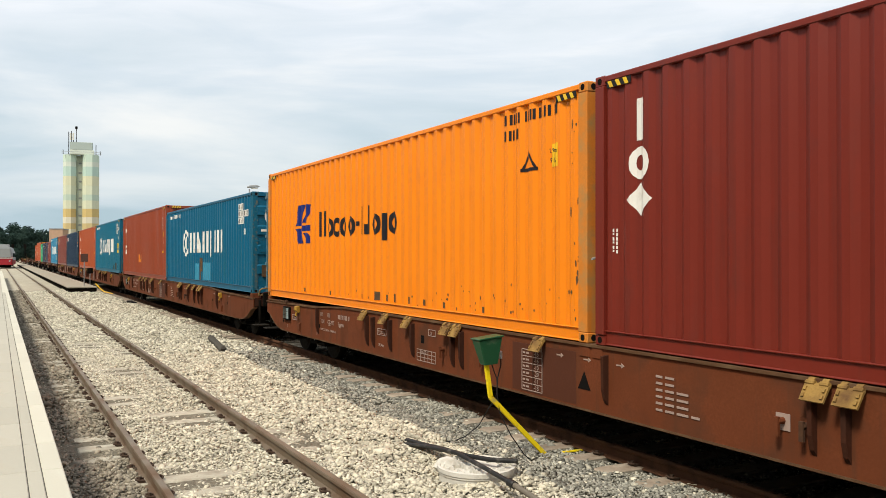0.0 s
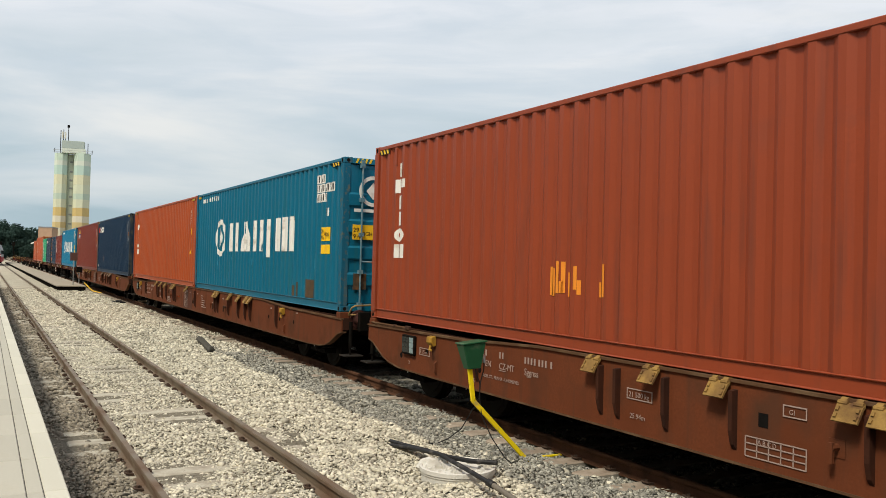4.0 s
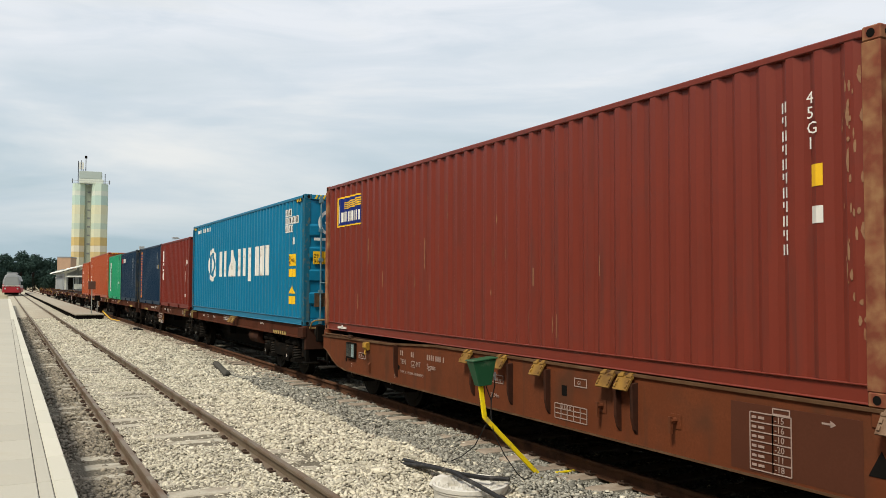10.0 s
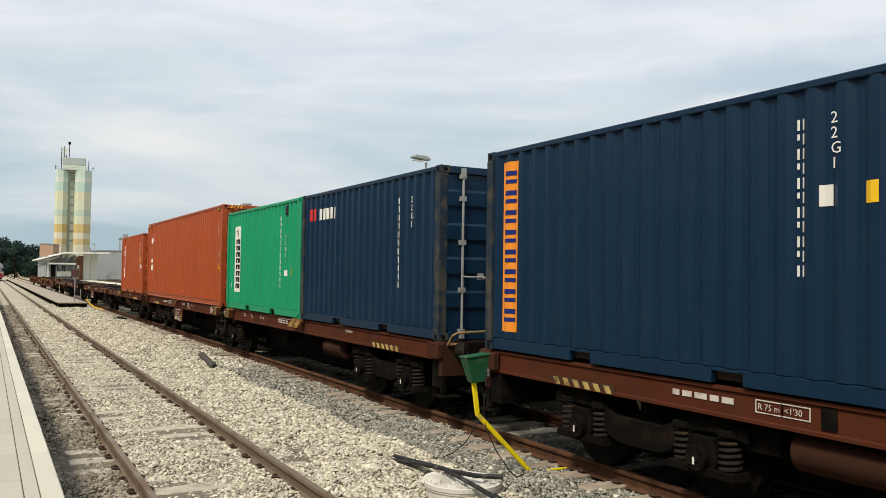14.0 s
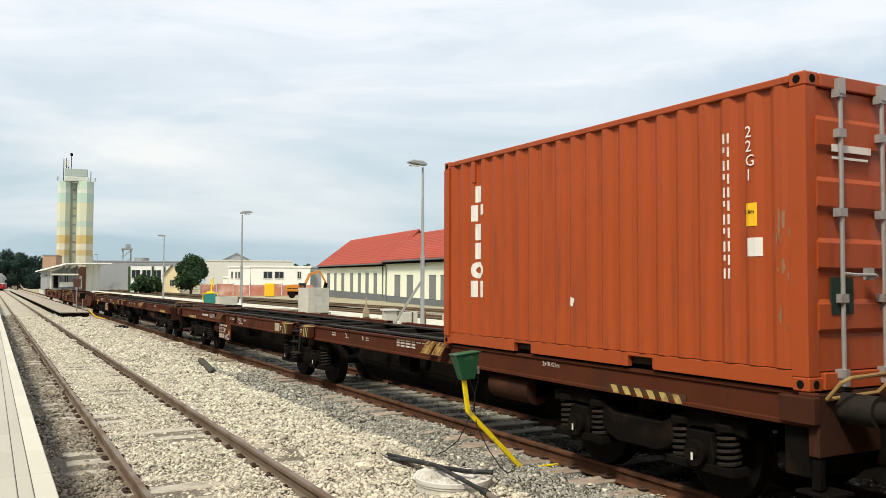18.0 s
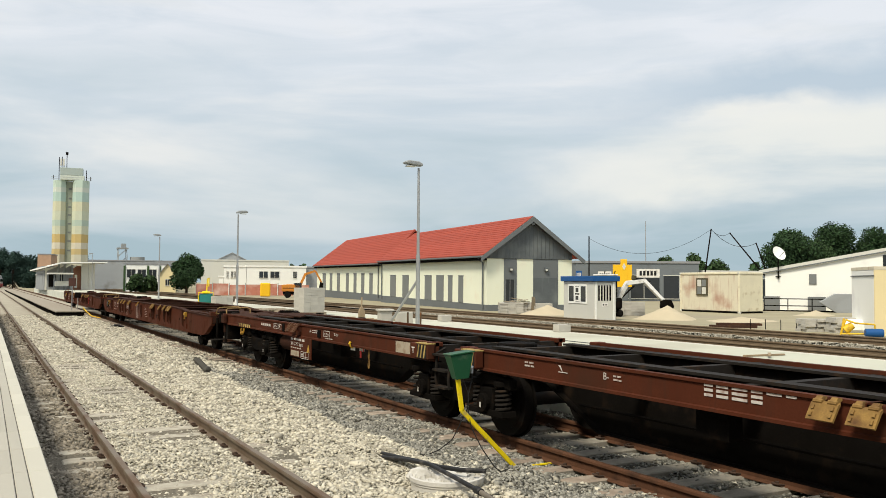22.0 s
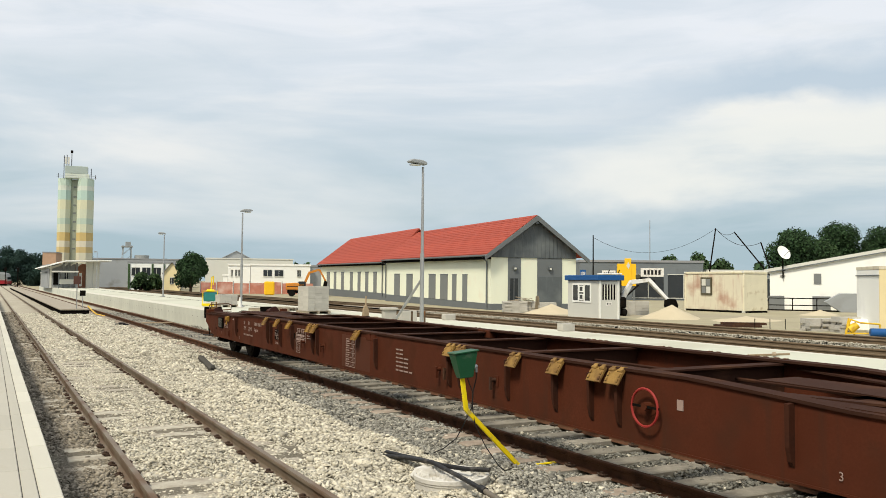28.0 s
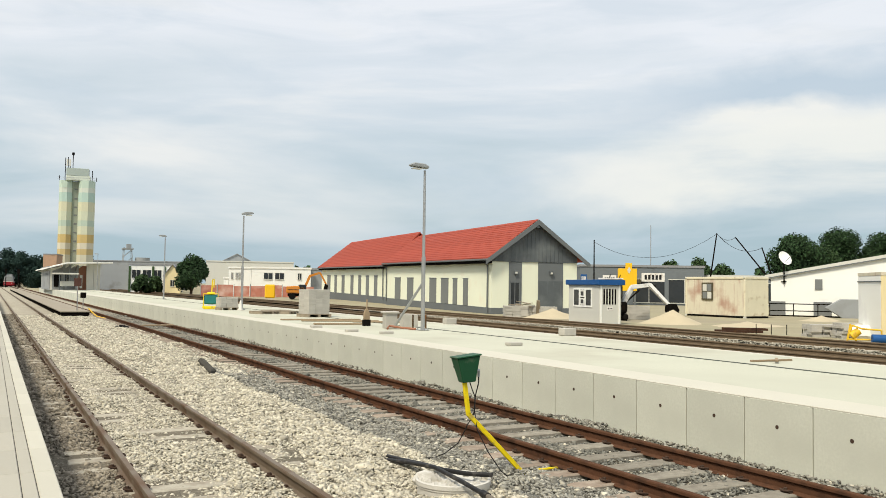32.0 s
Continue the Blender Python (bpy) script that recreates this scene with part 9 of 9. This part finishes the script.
part("head_house", Geo().box(-3.02, 2.72, -1.62, 1.62, 31.31, 33.4), M_HEAD, silo, "grey-green upper storey of the head house", bevel=0.05)
part("roof_rail", Geo().box(-5.1, 5.1, -2.3, -2.24, 30.6, 30.68).box(-5.1, 5.1, -2.3, -2.24, 30.1, 30.16), M_GALV, silo)
for x, h in ((-1.4, 7.2), (-2.1, 4.2), (-3.3, 6.2), (-2.6, 6.4), (3.6, 2.9), (-4.7, 1.2), (4.7, 1.1)):
    part("antenna", Geo().cyl((x, -1.2, 30), (x, -1.2, 30 + h), 0.10, 6), M_BLACK, silo)
part("beacon", Geo().cyl((-1.4, -1.2, 37.0), (-1.4, -1.2, 37.7), 0.33, 10), M_BLACK, silo, smooth=True)
for x in (-2.6, -1.9):
    part("antenna_panel", Geo().box(x - 0.45, x - 0.05, -1.5, -1.2, 33.9, 35.8), M_HUTWALL, silo)

ts = thing("conveyor_tower", "small steel conveyor tower behind the hall", "tower", at=pose(37.5, 275.8, 0.2))
for x in (-1.6, 1.6):
    for y in (-1.6, 1.6):
        part("leg", Geo().cyl((x, y, 0), (x * 0.7, y * 0.7, 12.6), 0.10, 6), M_GREYWALL, ts)
    for z in (7.0, 9.5):
        part("brace", Geo().cyl((x * 0.85, -1.3, z), (x * 0.8, 1.3, z + 2.4), 0.06, 6).cyl((-1.35, x * 0.8, z), (1.3, x * 0.8, z + 2.4), 0.06, 6), M_GREYWALL, ts)
part("cap", Geo().box(-1.6, 1.6, -1.4, 1.4, 11.9, 12.3).box(-0.4, 1.0, -0.7, 0.7, 12.3, 13.6), M_GREYWALL, ts)
part("tank", Geo().cyl((4.5, 0, 6), (4.5, 0, 9.5), 2.2, 16), M_GREYWALL, ts, smooth=True)

# platform canopy and station buildings
cn = thing("platform_canopy", "light steel platform canopy on grey columns", "canopy", at=pose(0, 138.0, 0.64))
part("roof", Geo().prism([(7.2, 3.15), (10.0, 4.02), (10.0, 4.20), (7.2, 3.33)], "y", -2, 30), M_WHITEWALL, cn)
part("roof", Geo().prism([(10.02, 4.02), (16.4, 4.18), (16.4, 4.34), (10.02, 4.20)], "y", -2, 4), M_WHITEWALL, cn)
for k in range(6):
    part("column", Geo().box(7.95, 8.2, 0.4 + k * 5.0, 0.65 + k * 5.0, 0, 3.4), M_HUTWALL, cn)
    part("rafter", Geo().prism([(7.4, 3.05), (10.4, 3.95), (10.4, 3.82), (8.2, 2.9)], "y", 0.45 + k * 5.0, 0.6 + k * 5.0), M_HUTWALL, cn)
for x in (9.65, 10.45, 11.5):
    part("column", Geo().box(x, x + 0.3, 0.0, 0.3, 0, 3.9), M_SHUTTER, cn)
    part("bracket", Geo().prism([(x + 0.3, 3.3), (x + 1.1, 3.95), (x + 1.1, 4.02), (x + 0.3, 3.6)], "y", 0.1, 0.2), M_HUTWALL, cn)
for x in (13.02, 14.0):
    part("panel", Geo().box(x, x + 0.93, 0.5, 0.75, 0, 4.15), M_HUTWALL, cn, "tall pale grey panel", bevel=0.03)
st = house("station_building", "low station building under the canopy", 7.9, 140.0, 0, 5.2, 22, 3.4, M_GREYWALL, windows=((2.2, 2.7, 1.3, 2.6),), base=0.64)
part("brick_front", Geo().box(3.7, 5.15, -0.3, -0.1, 0.0, 3.75), M_BRICKRED, st, "dull pink brick front bay")
part("door", Geo().box(4.25, 4.62, -0.36, -0.301, 0.3, 2.35), M_WHITEWALL, st, "bright door")
part("door", Geo().box(0.65, 1.6, -0.08, 0.0, 0.5, 2.4), M_DARK, st, "dark doorway")
for k in range(3):
    sb = thing("platform_shelter", "small pale shelter at the platform's far end", "shelter", at=pose(8.6 - k * 0.1, 130 + k * 14, ZTOP))
    part("roof", Geo().box(-0.6, 2.6, 0, 5, 2.3, 2.5), M_HUTWALL, sb)
    for xx in (0.0, 2.2):
        part("post", Geo().box(xx, xx + 0.15, 0.2, 0.35, 0, 2.3), M_GREYTRIM, sb)
    part("bench", Geo().box(0.2, 2.1, 1.5, 2.0, 0.6, 1.3), M_HUTWALL, sb)

# railcar that leaves on the far tracks
M_CARRED = material("dull_red_railcar_paint", (0.30, 0.018, 0.026), 0.5, vary=0.08, scale=1, fine=20, bump=0.0)
dm = thing("railcar", "red and grey diesel railcar running away on the far tracks", "train", at=pose(0.95, 158.0, 0))
part("body", Geo().prism([(-1.32, 0.45), (1.32, 0.45), (1.40, 1.2), (1.34, 2.5), (1.0, 3.45), (0.5, 3.68), (-0.5, 3.68), (-1.0, 3.45), (-1.34, 2.5), (-1.40, 1.2)], "y", 0.6, 24), M_GREYWALL, dm, bevel=0.06)
part("nose", Geo().add([(-1.25, 0.0, 0.45), (1.25, 0.0, 0.45), (1.3, 0.05, 1.55), (-1.3, 0.05, 1.55), (-1.38, 0.598, 0.45), (1.38, 0.598, 0.45), (1.40, 0.598, 1.9), (-1.40, 0.598, 1.9)],
                       [(0, 1, 2, 3), (4, 5, 6, 7), (0, 1, 5, 4), (1, 2, 6, 5), (2, 3, 7, 6), (3, 0, 4, 7)]), M_CARRED, dm, "red front", bevel=0.06)
part("red_band", Geo().box(-1.43, 1.43, 0.61, 24.05, 0.46, 1.25), M_CARRED, dm, "red lower band")
part("white_line", Geo().box(-1.435, 1.435, -0.02, 0.6, 1.56, 1.68), M_WHITE, dm)
part("windscreen", Geo().add([(-1.2, 0.06, 1.75), (1.2, 0.06, 1.75), (0.9, 0.5, 3.2), (-0.9, 0.5, 3.2), (-1.2, 0.59, 1.75), (1.2, 0.59, 1.75), (0.9, 0.59, 3.2), (-0.9, 0.59, 3.2)],
                             [(0, 1, 2, 3), (4, 5, 6, 7), (0, 1, 5, 4), (1, 2, 6, 5), (2, 3, 7, 6), (3, 0, 4, 7)]), M_SHUTTER, dm, "pale sloping windscreen")
for k in range(7):
    part("side_window", Geo().box(1.33, 1.42, 3.0 + k * 2.9, 5.0 + k * 2.9, 1.75, 2.45), M_GLASS, dm)
part("roof_unit", Geo().box(-0.8, 0.8, 3.0, 8.0, 3.6, 3.95), M_GREYROOF, dm, bevel=0.05)
for y in (1.5, 19.5):
    part("bogie", Geo().box(-1.1, 1.1, y, y + 3.0, 0.1, 0.45), M_BLACK, dm)
for x in (-0.95, 0.95):
    part("headlight", Geo().cyl((x, -0.02, 1.15), (x, 0.03, 1.15), 0.14, 10), M_GALV, dm)
RAILCAR = [(0.0, 0.95, 158.0, -2), (9.0, 0.95, 160.0, -2), (13.0, 1.1, 178.0, -2), (18.0, 1.65, 215.0, -2), (24.0, 2.2, 245.0, -3), (28.0, 3.1, 275.0, -4), (32.0, 5.1, 296.0, -5)]

# safety net fence, cabins and signals
fn = thing("safety_fence", "orange-red safety netting on a site fence", "fence", at=pose(24.8, 113.5, 0.2, 0, 0, -16))
for k in range(7):
    part("net_panel", Geo().box(k * 2.15, k * 2.15 + 2.05, 0, 0.05, 0.05, 1.55 + 0.1 * math.sin(k * 2.0)), M_MESHRED, fn)
    part("post", Geo().cyl((k * 2.15, 0, 0), (k * 2.15, 0, 1.75), 0.05, 6), M_GALV, fn)
tagged(part("portable_toilet", Geo().box(-0.65, 0.65, -0.55, 0.55, 0, 1.75).turned(pose(32.0, 106.0, 0.2, 0, 0, -16)), M_STICKER, bevel=0.12), "yellow portable toilet cabin beside the fence", "cabin")
for x, y, h in ((6.1, 230.0, 4.6), (11.0, 190.0, 4.2), (3.9, 265.0, 5.0)):
    sgp = thing("signal_post", "dark signal post beside the track", "signal", at=pose(x, y, 0))
    part("mast", Geo().cyl((0, 0, 0), (0, 0, h), 0.12, 8), M_BLACK, sgp)
    part("head", Geo().box(-0.3, 0.3, -0.2, 0.2, h - 0.9, h + 0.2), M_BLACK, sgp, bevel=0.05)


# ---- trees ----
def tree(x, y, h, r, seed, leaf, label, leaves=2600, trunk=0.28, size=0.42, spread=1.0):
    rnd = random.Random(seed)
    t = thing("tree", label, "tree", at=pose(x, y, 0.15 if trunk > 0.01 else -1.6), group="trees round the yard")
    th = h * trunk
    part("trunk", Geo().cyl((0, 0, 0), (0.1, 0.05, th + h * 0.15), 0.045 * r + 0.08, 9, 0.03 * r + 0.04), M_BARK, t, smooth=True)
    lobes = []
    for k in range(9):
        a, e = rnd.uniform(0, 6.28), rnd.uniform(0.0, 1.0)
        rad = r * rnd.uniform(0.25, 0.66) * (1 - 0.5 * e)
        c_ = Vector((math.cos(a) * rad, math.sin(a) * rad, th + (h - th) * (0.22 + 0.58 * e)))
        lobes.append((c_, r * rnd.uniform(0.34, 0.52) * (1 - 0.25 * e)))
        part("limb", Geo().cyl((0.05, 0.03, th * rnd.uniform(0.7, 1.0)), c_, 0.05 + 0.02 * r, 6, 0.025), M_BARK, t)
    lobes.append((Vector((0, 0, th + (h - th) * 0.45)), r * 0.62))
    lobes.append((Vector((0, 0, h - r * 0.42)), r * 0.42))
    vs, fs = [], []
    for i in range(leaves):
        c_, rr = lobes[rnd.randrange(len(lobes))]
        d = Vector((rnd.gauss(0, 1), rnd.gauss(0, 1), rnd.gauss(0, 1))).normalized()
        p = c_ + d * rr * (rnd.random() ** 0.33) * rnd.uniform(0.85, 1.10)
        n1 = (d + Vector((rnd.gauss(0, 0.6), rnd.gauss(0, 0.6), rnd.gauss(0, 0.6)))).normalized()
        u = n1.orthogonal().normalized()
        u = Matrix.Rotation(rnd.uniform(0, 6.28), 3, n1) @ u
        w = n1.cross(u)
        s_ = size * rnd.uniform(0.5, 1.1)
        k = len(vs)
        vs += [tuple(p + u * s_), tuple(p + w * s_ * 0.55), tuple(p - u * s_), tuple(p - w * s_ * 0.55 + n1 * s_ * 0.2)]
        fs.append((k, k + 1, k + 2, k + 3))
    g = Geo()
    g.v, g.f = vs, fs
    part("crown", g, leaf, t)
    return t


tree(27.6, 133.1, 6.4, 3.5, 1, M_LEAF_DARK, "round dark green tree beside the offices", 14000, 0.1, 0.22)
tree(22.6, 150.0, 3.2, 2.2, 2, M_LEAF, "round green shrub before the hall", 1300, 0.05, 0.4)
tree(25.0, 151.5, 3.0, 2.0, 3, M_LEAF, "round green shrub before the hall", 1200, 0.05, 0.4)
tree(40.6, 121.0, 4.6, 1.3, 4, M_LEAF_DARK, "small conifer before the white offices", 1200, 0.1, 0.35)
for i, (x, y, h, r) in enumerate(((93.6, 74.4, 9.5, 5.4), (98.0, 74.0, 8.2, 4.2), (103.0, 75.0, 10.8, 5.0), (107.5, 72.0, 10.2, 4.2), (112.5, 70.0, 10.5, 4.6), (117.0, 66.0, 10.0, 4.4))):
    tree(x, y, h, r, 20 + i, M_LEAF if i % 3 == 1 else M_LEAF_DARK, "broad dark green tree behind the white house", 17000, 0.10, 0.22)
for i, (x, y, h, r) in enumerate(((123.0, 128.0, 8.0, 3.6), (127.5, 125.0, 8.6, 4.0), (131.0, 122.0, 7.4, 3.4))):
    tree(x, y, h, r, 40 + i, M_LEAF, "green tree behind the showroom", 3000, 0.1, 0.4)
for i in range(20):
    rnd_ = random.Random(60 + i)
    tree(-34 + i * 3.3 + rnd_.uniform(-1, 1), 300 + rnd_.uniform(-12, 25), rnd_.uniform(12.0, 14.5), rnd_.uniform(5.0, 6.4), 80 + i, M_LEAF_HAZE, "dark green tree, tinted blue for haze, in the wood beyond the station", 7000, 0.0, 0.42)
for i in range(26):
    rnd_ = random.Random(160 + i)
    x = 42 + i * 7.0
    tree(x, 330 - i * 6.5 + rnd_.uniform(-8, 8), rnd_.uniform(7, 9.5), rnd_.uniform(4, 6), 190 + i, M_LEAF_DARK, "distant dark tree on the horizon", 700, 0.05, 1.2)

# ---- loose ballast stones ----
def stone_shapes(n, seed):
    """Angular broken stones: hulls of eight points each, with the same count of faces."""
    rng = np.random.default_rng(seed)
    shapes = []
    while len(shapes) < n:
        p = rng.normal(size=(8, 3))
        p /= np.linalg.norm(p, axis=1, keepdims=True)
        p *= rng.uniform(0.50, 1.40, 3) * rng.uniform(0.85, 1.15, (8, 1))
        bm = bmesh.new()
        for q in p:
            bm.verts.new(q)
        bmesh.ops.convex_hull(bm, input=bm.verts)
        bm.verts.ensure_lookup_table()
        bm.verts.index_update()
        f = [[v.index for v in face.verts] for face in bm.faces]
        if len(f) == 12 and all(len(q) == 3 for q in f):
            shapes.append(([v.co[:] for v in bm.verts], f))
        bm.free()
    return np.array([a for a, _ in shapes]), np.array([b for _, b in shapes])


SHAPES, FACES = stone_shapes(18, 3)


def scatter(name, label, mat, zones, seed):
    """zones: (x0, x1, y0, y1, stones per square metre, size, height of the bed at x)."""
    rng = np.random.default_rng(seed)
    allv, allf, base = [], [], 0
    for x0, x1, y0, y1, dens, size, zf in zones:
        n = int((x1 - x0) * (y1 - y0) * dens)
        xy = np.stack([rng.uniform(x0, x1, n), rng.uniform(y0, y1, n)], 1)
        # the near track's sleepers lie bare beside the rails
        off = np.minimum(np.abs(xy[:, 0] - XA + GAUGE / 2), np.abs(xy[:, 0] - XA - GAUGE / 2))
        on = np.abs((xy[:, 1] - 2.0 + 0.3) % 0.6 - 0.3) < 0.105
        inner = np.abs(xy[:, 0] - XA) < GAUGE / 2
        bare = on & (np.abs(xy[:, 0] - XA) < 1.3) & (rng.random(n) < np.where(inner, np.interp(off, [0.1, 0.28, 0.5], [0.68, 0.36, 0.06]), np.interp(off, [0.1, 0.2, 0.35], [0.60, 0.22, 0.0])))
        xy = xy[~bare]
        n = len(xy)
        sz = size * rng.lognormal(0, 0.27, n)
        q = rng.normal(size=(n, 4))
        q /= np.linalg.norm(q, axis=1, keepdims=True)
        w, a, b, c_ = q.T
        R = np.stack([1 - 2 * (b * b + c_ * c_), 2 * (a * b - c_ * w), 2 * (a * c_ + b * w), 2 * (a * b + c_ * w), 1 - 2 * (a * a + c_ * c_), 2 * (b * c_ - a * w),
                      2 * (a * c_ - b * w), 2 * (b * c_ + a * w), 1 - 2 * (a * a + b * b)], 1).reshape(n, 3, 3)
        kind = rng.integers(0, len(SHAPES), n)
        S = SHAPES[kind]
        V = np.einsum("nij,nkj->nki", R, S) * sz[:, None, None] * np.array([1.08, 1.08, 0.72])
        z = zf(xy[:, 0], xy[:, 1]) + sz * rng.uniform(0.1, 0.5, n)
        V += np.concatenate([xy, z[:, None]], 1)[:, None, :]
        m = V.shape[1]
        allv.append(V.reshape(-1, 3))
        allf.append((FACES[kind] + (np.arange(n) * m)[:, None, None]).reshape(-1, 3) + base)
        base += n * m
    V, F = np.concatenate(allv), np.concatenate(allf)
    me = bpy.data.meshes.new(name)
    me.vertices.add(len(V))
    me.vertices.foreach_set("co", V.astype(np.float32).ravel())
    me.loops.add(F.size)
    me.loops.foreach_set("vertex_index", F.astype(np.int32).ravel())
    me.polygons.add(len(F))
    me.polygons.foreach_set("loop_start", np.arange(0, F.size, 3, dtype=np.int32))
    me.update(calc_edges=True)
    me.materials.append(mat)
    return tagged(new(name, me), label, "ballast", kind="stuff")


def bed(x, y):
    """Height of the stone surface: a low heap between the tracks."""
    return np.interp(x, [0.45, 1.0, 3.3, 4.0, 4.8, 5.3, 5.7, 7.9, 8.15, 8.42], [-0.16, -0.148, -0.150, -0.13, -0.10, -0.14, -0.178, -0.205, -0.18, -0.10]) + 0.02 * np.sin(x * 3.1 + y * 1.3) + 0.015 * np.sin(y * 2.3 - x * 2) + np.where((x > 3.2) & (x < 5.8), 0.022, 0.0) * np.sin(x * 8.3 + y * 2.7) * np.sin(y * 5.1 - x * 3.3)


def yard_bed(x, y):
    return 0.20 + 0 * x


scatter("pale_ballast", "loose pale limestone ballast between the rails", M_STONE, [
    (2.98, 4.80, 3.5, 11, 1550, 0.0245, bed), (2.98, 4.75, 11, 20, 1050, 0.0285, bed), (2.98, 5.6, 20, 34, 560, 0.0335, bed), (2.98, 5.7, 34, 60, 300, 0.039, bed), (1.50, 5.0, -12, 3.5, 210, 0.036, bed),
    (1.50, 2.80, 3.5, 11, 1350, 0.0225, bed), (1.50, 2.80, 11, 24, 1150, 0.0205, bed), (1.50, 2.80, 24, 58, 420, 0.031, bed),
    (4.8, 6.0, 3.0, 20, 70, 0.024, bed), (6.0, 8.38, 3.0, 14, 70, 0.024, bed), (5.7, 6.1, 20, 40, 160, 0.036, bed)], 1)
scatter("grey_ballast", "loose grey ballast along the far track", M_STONE_GREY, [
    (5.0, 8.3, -12, 3.0, 190, 0.038, bed), (4.80, 6.12, 3.0, 12, 1700, 0.0205, bed), (4.75, 6.12, 12, 21, 900, 0.0275, bed),
    (7.76, 8.39, 3.0, 14, 800, 0.027, bed), (7.76, 8.39, 14, 40, 190, 0.040, bed)], 2)
# Between the far rails the stones carry wagon shade in their colour.
scatter("oily_ballast", "loose ballast between the far rails, darkened to hold the wagons' shade", M_STONE_SHADED, [
    (6.26, 7.64, 3.0, 13, 1000, 0.023, bed), (6.26, 7.64, 13, 30, 270, 0.037, bed), (6.26, 7.64, 30, 60, 70, 0.052, bed)], 5)
scatter("dim_ballast", "loose darker brown ballast beside the near platform", M_STONE_DIM, [
    (0.5, 1.33, -12, 3.5, 260, 0.03, bed), (0.5, 1.33, 3.5, 14, 1000, 0.023, bed), (0.5, 1.33, 14, 30, 290, 0.035, bed), (0.5, 1.33, 30, 60, 80, 0.05, bed)], 3)
scatter("yard_stones", "scattered pale stones between the yard tracks", M_STONE_YARD, [
    (20.9, 24.2, 6, 45, 75, 0.032, yard_bed), (26.0, 27.2, 8, 45, 40, 0.032, yard_bed), (18.2, 19.1, 8, 40, 60, 0.034, yard_bed)], 4)
# ---- what moves ----
TRAIN = [(0.0, 19.9), (1.0, 11.70), (2.0, 3.53), (2.5, -0.50), (5.0, -20.93), (6.0, -29.05), (8.0, -45.57), (9.0, -53.6), (10.0, -61.66), (11.0, -69.95), (12.0, -78.15), (13.0, -86.37),
         (15.5, -107.0), (16.0, -110.98), (17.0, -119.5), (18.0, -127.55), (19.0, -136.0), (20.0, -144.3), (23.0, -169.0), (25.0, -185.5), (28.0, -210.2), (30.0, -226.7), (32.0, -243.2)]
SPEED, RADIUS = 8.22, 0.46


def motions():
    for ob, u, z in MOVING:
        walk(ob, [(t, pose(XB, u + s, z)) for t, s in TRAIN])
    walk(dm, [(t, pose(x, y, 0, 0, 0, a)) for t, x, y, a in RAILCAR])
    step = 5.0 / FPS / 2
    turn = [(i * step, math.degrees(SPEED * i * step / RADIUS)) for i in range(int(32.0 / step) + 2)]
    for ob, y in WHEELS:
        walk(ob, [(t, pose(0, y, 0.46, a % 360)) for t, a in turn if t <= 32.05])


motions()
